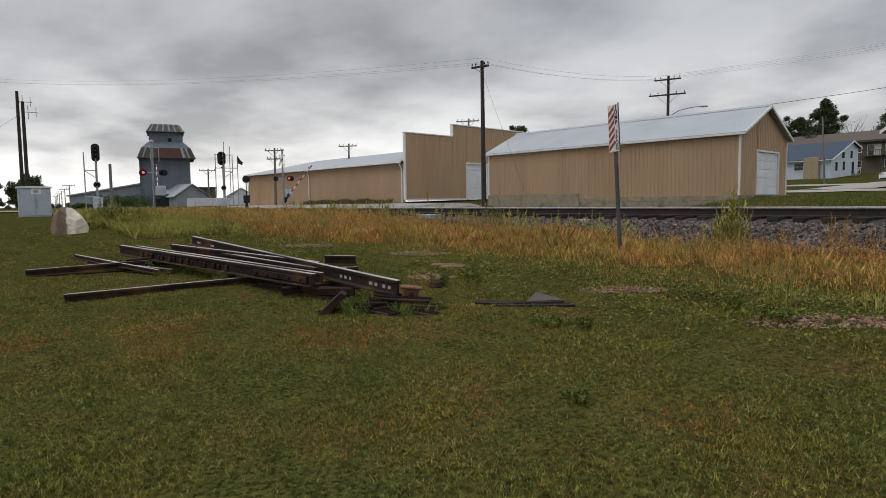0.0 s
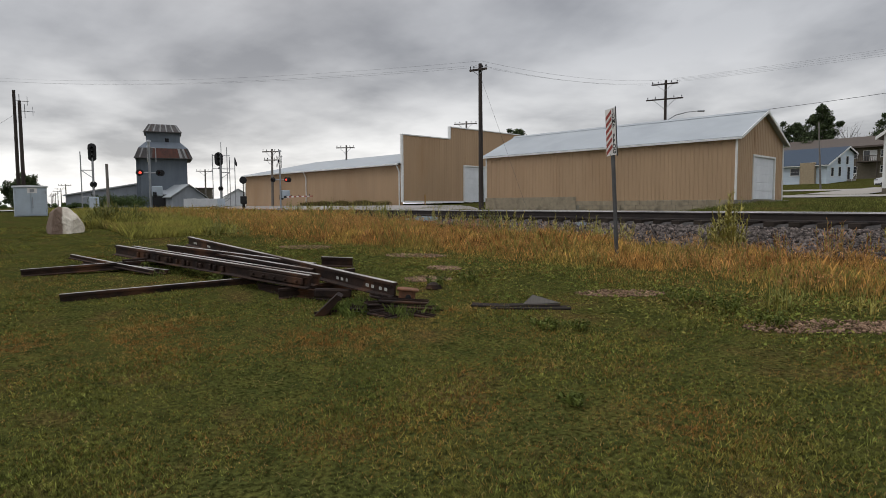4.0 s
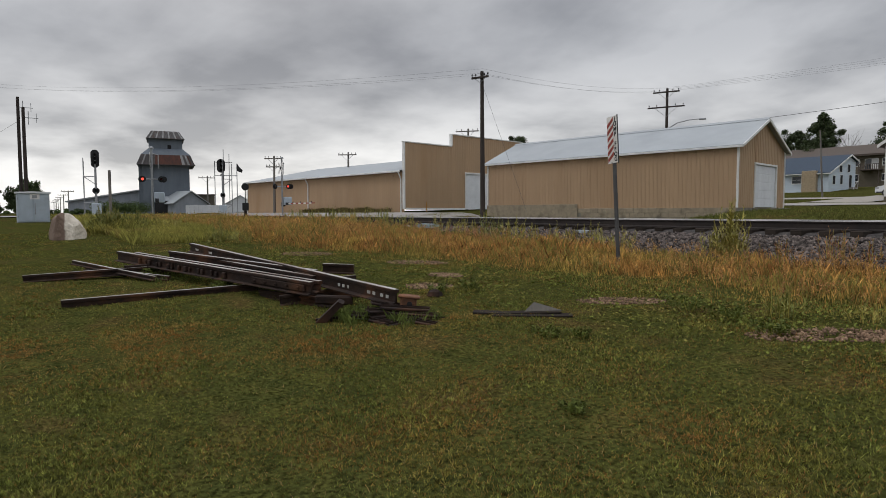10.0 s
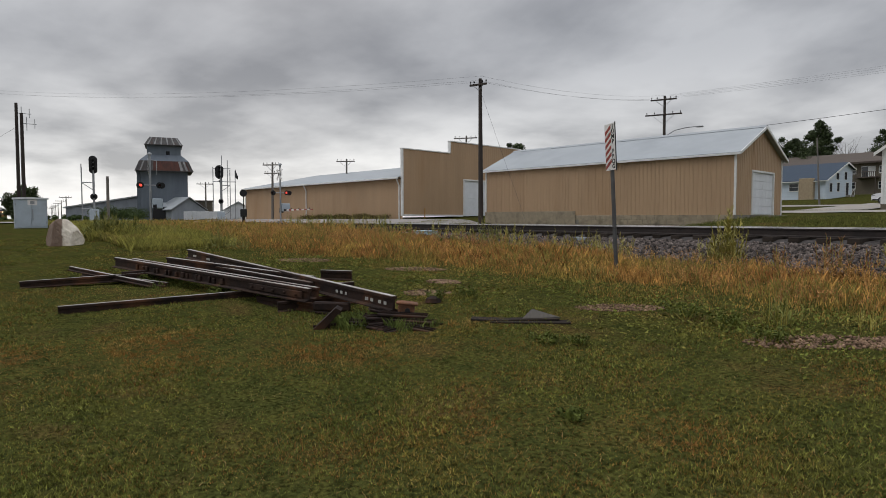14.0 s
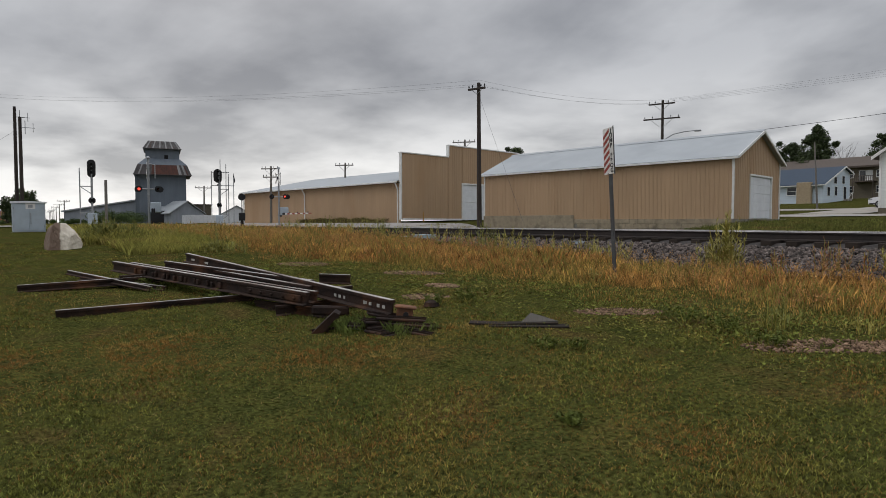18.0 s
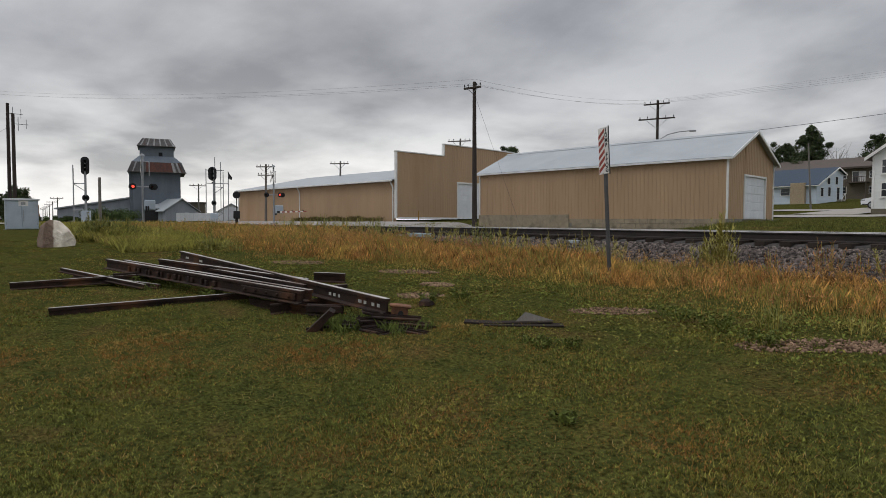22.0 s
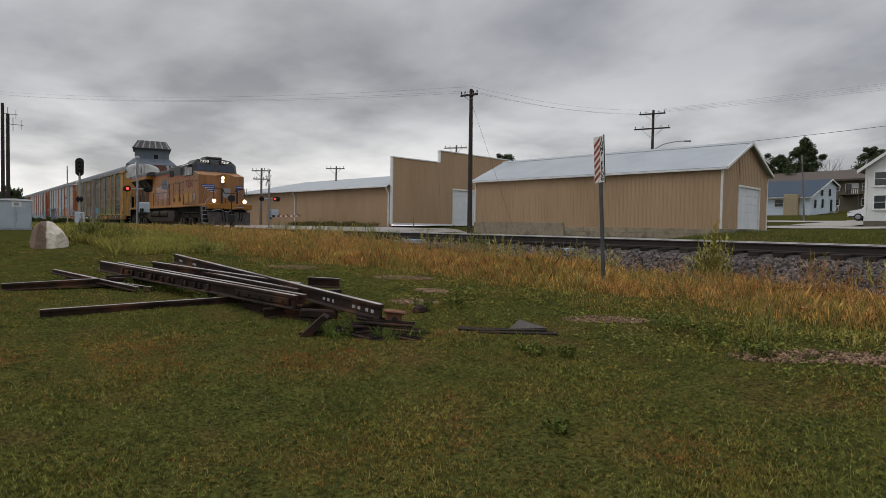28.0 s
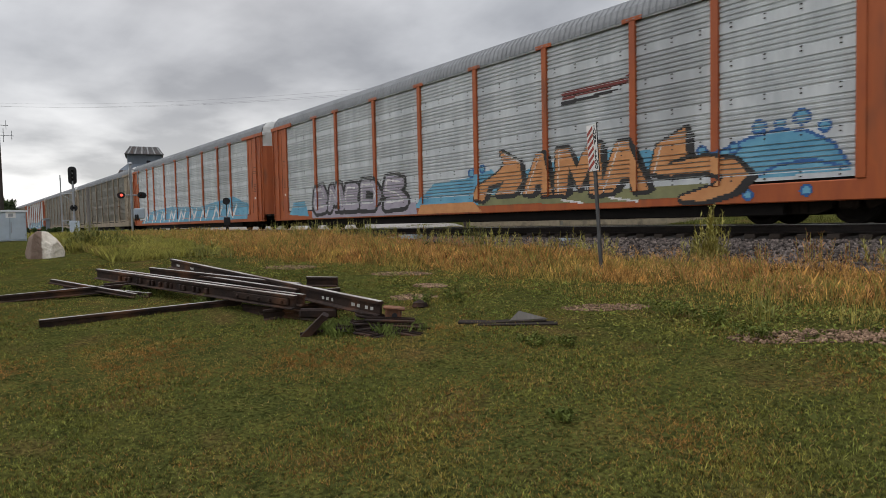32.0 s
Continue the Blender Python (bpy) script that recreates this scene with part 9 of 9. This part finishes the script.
thicket("rank_weeds", [(-31, -20.5, 3.0, 6.0), (-40, -24, 3.5, 8.5), (-22, -16.5, 3.2, 5.8)], 100000, 0.06, 0.34, 0.014, M["rank"], "rank green weeds by the boulder and the crossing")
weed_box = [(-24.5, -20.3, 2.9, 4.2)]
thicket("boulder_weeds", weed_box, 12000, 0.10, 0.45, 0.012, M["rank"], "taller green weeds beside the boulder")
thicket("pile_grass", [(-6.95, -6.3, 3.5, 4.1), (-6.4, -5.7, 3.9, 4.5), (-9.5, -7.6, 3.5, 4.2), (-12.5, -11.0, 2.4, 3.4)], 2600, 0.05, 0.16, 0.007, M["clover_stalk"], "taller green grass around the scrap pile")
M["wall_weed"] = mat("brown_green_weeds", (0.17, 0.135, 0.050), (0.09, 0.078, 0.030), 1.2, 0.75, 0, 0, c=(0.20, 0.12, 0.05), cscale=0.6, island=0.5, spec=0.05)
thicket("wall_weeds", [(-70, -45.5, 28.3, 29.6), (-58, -46, 26.8, 28.5)], 12000, 0.15, 0.6, 0.025, M["wall_weed"], "brownish green weeds along the warehouse wall")
M["verge"] = mat("shaded_verge_grass", (0.16, 0.165, 0.045), (0.085, 0.095, 0.027), 0.6, 0.8, 0, 0, c=(0.22, 0.16, 0.055), cscale=0.3, island=0.5, spec=0.0)
thicket("far_verge", [(-33, 6, 18.4, 27.0)], 36000, 0.05, 0.16, 0.02, M["verge"], "rough grass between the track and the shed")

# ballast
ico = np.array([(0, 0, 1), (0.89, 0, 0.45), (0.28, 0.85, 0.45), (-0.72, 0.53, 0.45), (-0.72, -0.53, 0.45), (0.28, -0.85, 0.45), (0.72, 0.53, -0.45), (-0.28, 0.85, -0.45), (-0.89, 0, -0.45), (-0.28, -0.85, -0.45), (0.72, -0.53, -0.45), (0, 0, -1)])
ico_f = np.array([(0, 1, 2), (0, 2, 3), (0, 3, 4), (0, 4, 5), (0, 5, 1), (1, 6, 2), (2, 7, 3), (3, 8, 4), (4, 9, 5), (5, 10, 1), (6, 7, 2), (7, 8, 3), (8, 9, 4), (9, 10, 5), (10, 6, 1), (11, 7, 6), (11, 8, 7), (11, 9, 8), (11, 10, 9), (11, 6, 10)])


def stones(name, x, y, z, size, mtl, label):
    n = len(x)
    s = size[:, None, None] * rng.uniform(0.6, 1.35, (n, 12, 1)) * rng.uniform(0.6, 1.2, (n, 1, 3))
    a = rng.uniform(0, 2 * np.pi, n)
    c, d = np.cos(a)[:, None], np.sin(a)[:, None]
    v = ico[None] * s
    v = np.stack([v[..., 0] * c - v[..., 1] * d, v[..., 0] * d + v[..., 1] * c, v[..., 2]], -1)
    v += np.stack([x, y, z], 1)[:, None]
    tris = (ico_f[None] + (np.arange(n) * 12)[:, None, None]).reshape(-1, 3)
    tagged(new(name, raw_mesh(name, v.reshape(-1, 3), tris, mtl)), label, "stones", kind="stuff")


n = 34000
x = 4 - 34 * rng.random(n) ** 1.45
y = 10.5 + 2.5 * rng.random(n) ** 1.05
z = np.interp(y, [p[0] for p in bed_prof], [p[1] for p in bed_prof])
stones("ballast_stones", x, y, z + 0.012, rng.uniform(0.018, 0.044, n), M["stone"], "loose grey and brown ballast stones beside the track")
M["pebble"] = mat("pinkish_gravel", (0.28, 0.185, 0.125), (0.14, 0.090, 0.060), 6, 0.95, 0, 0.2, island=0.55, spec=0.03)
pc = np.array(BARE)
k = rng.integers(0, len(pc), 3600)
rr, aa = np.sqrt(rng.random(3600)) * 1.25, rng.uniform(0, 2 * np.pi, 3600)
u, w = pc[k, 2] * rr * np.cos(aa), pc[k, 3] * rr * np.sin(aa)
x, y = pc[k, 0] + 0.8 * u - 0.6 * w, pc[k, 1] + 0.6 * u + 0.8 * w
stones("loose_gravel", x, y, lie(x, y) + 0.006, rng.uniform(0.008, 0.022, 3600), M["pebble"], "patches of loose pinkish gravel in the grass")

# small trackside objects
for x, w, mt, lab in ((-10.3, 0.24, "grey_metal", "small pale plastic box beside the rail"), (-18.3, 0.28, "grey_metal", "small pale plastic box beside the rail")):
    t = thing("trackside_box", pose(x, 12.55, 0.985), lab, "box", "trackside boxes")
    part("case", Geo().box(-w / 2, w / 2, -0.08, 0.08, 0, 0.07, 0.02), M[mt], t)
    part("lid", Geo().box(-w / 2 - 0.01, w / 2 + 0.01, -0.09, 0.09, 0.071, 0.085, 0.006), M[mt], t)
M["pale_blue"] = mat("pale_blue_plastic", (0.33, 0.47, 0.55), (0.26, 0.38, 0.46), 3, 0.5, 0, 0.05)
t = thing("trackside_box", pose(-17.0, 12.5, 0.985), "pale blue-grey equipment box beside the rail", "box", "trackside boxes")
part("case", Geo().box(-0.42, 0.42, -0.2, 0.2, 0, 0.13, 0.02), M["pale_blue"], t)
part("lid", Geo().box(-0.44, 0.44, -0.22, 0.22, 0.131, 0.16, 0.01), M["pale_blue"], t)
t = thing("yellow_post", pose(-43.6, 32.0, 1.55), "small yellow marker post by the warehouse", "post")
part("shaft", Geo().tube((0, 0, 0), (0, 0, 0.9), 0.05, n=8), M["autorack_yellow"], t)


# ---- what moves ----
def front_at(t):
    """Where the engine's front coupling is, in metres along the track."""
    late = [(29.5, -5.45), (30, 5.75), (30.5, 17.0), (31, 28.2), (31.5, 39.25), (32, 50.3)]
    return FRONT0 + SPEED * t if t <= 29.5 else float(np.interp(t, [a for a, b in late], [b for a, b in late]))


def motions():
    times = [0, 4, 8, 12, 16, 20, 23, 24, 25, 26, 27, 28, 28.5, 29, 29.5, 30, 30.5, 31, 31.5, 31.8, 31.9, 31.9334, 31.9667, 32]
    for ob, off in TRAIN:
        walk(ob, [(t, pose(front_at(round(t * 30) / 30) + off, TRACK_Y, RAIL + 0.004)) for t in times])

    # gate arms come down and stay down
    drop = [(0, 26), (0.5, 20), (1, 14), (1.5, 8), (2, 4), (2.5, 1.2), (3, 0), (10, 0), (20, 0), (32, 0)]
    walk(arm_far, [(t, pose(0.34, 0.25, 1.05, ry=-a)) for t, a in drop])
    walk(arm_near, [(t, pose(-0.34, 0.25, 1.05, ry=a)) for t, a in drop])
    # the car creeps forward late in the clip
    road = float(lie(-18.2, 67.6)) + 0.02
    walk(car, [(t, pose(x - 1.8, 67.6 - 0.02 * t, road)) for t, x in ((0, -16.4), (12, -16.45), (24, -16.5), (27, -16.6), (27.5, -16.75), (28, -16.95), (28.5, -17.15), (29, -17.35), (30, -17.5), (32, -17.6))])
    # a grey car goes by along the street and out of sight behind the shed
    way = lambda t: (3.9 - 9.2 * t) if t < 5 else max(-50.0, -42.1 - 4.5 * (t - 5))
    walk(grey_car, [(t, pose(way(t), 64.8, float(lie(way(t), 64.8)) + 0.06)) for t in (0, 1, 2, 2.5, 3, 3.5, 4, 5, 6, 7, 8, 9, 20, 32)])
    # the flag flutters
    walk(flag, [(t, pose(0.02, 0, 4.0, ry=8 * math.sin(t * 1.9), rz=40 + 38 * math.sin(t * 1.3) + 14 * math.sin(t * 3.1))) for t in [i * 0.5 for i in range(65)]])


motions()
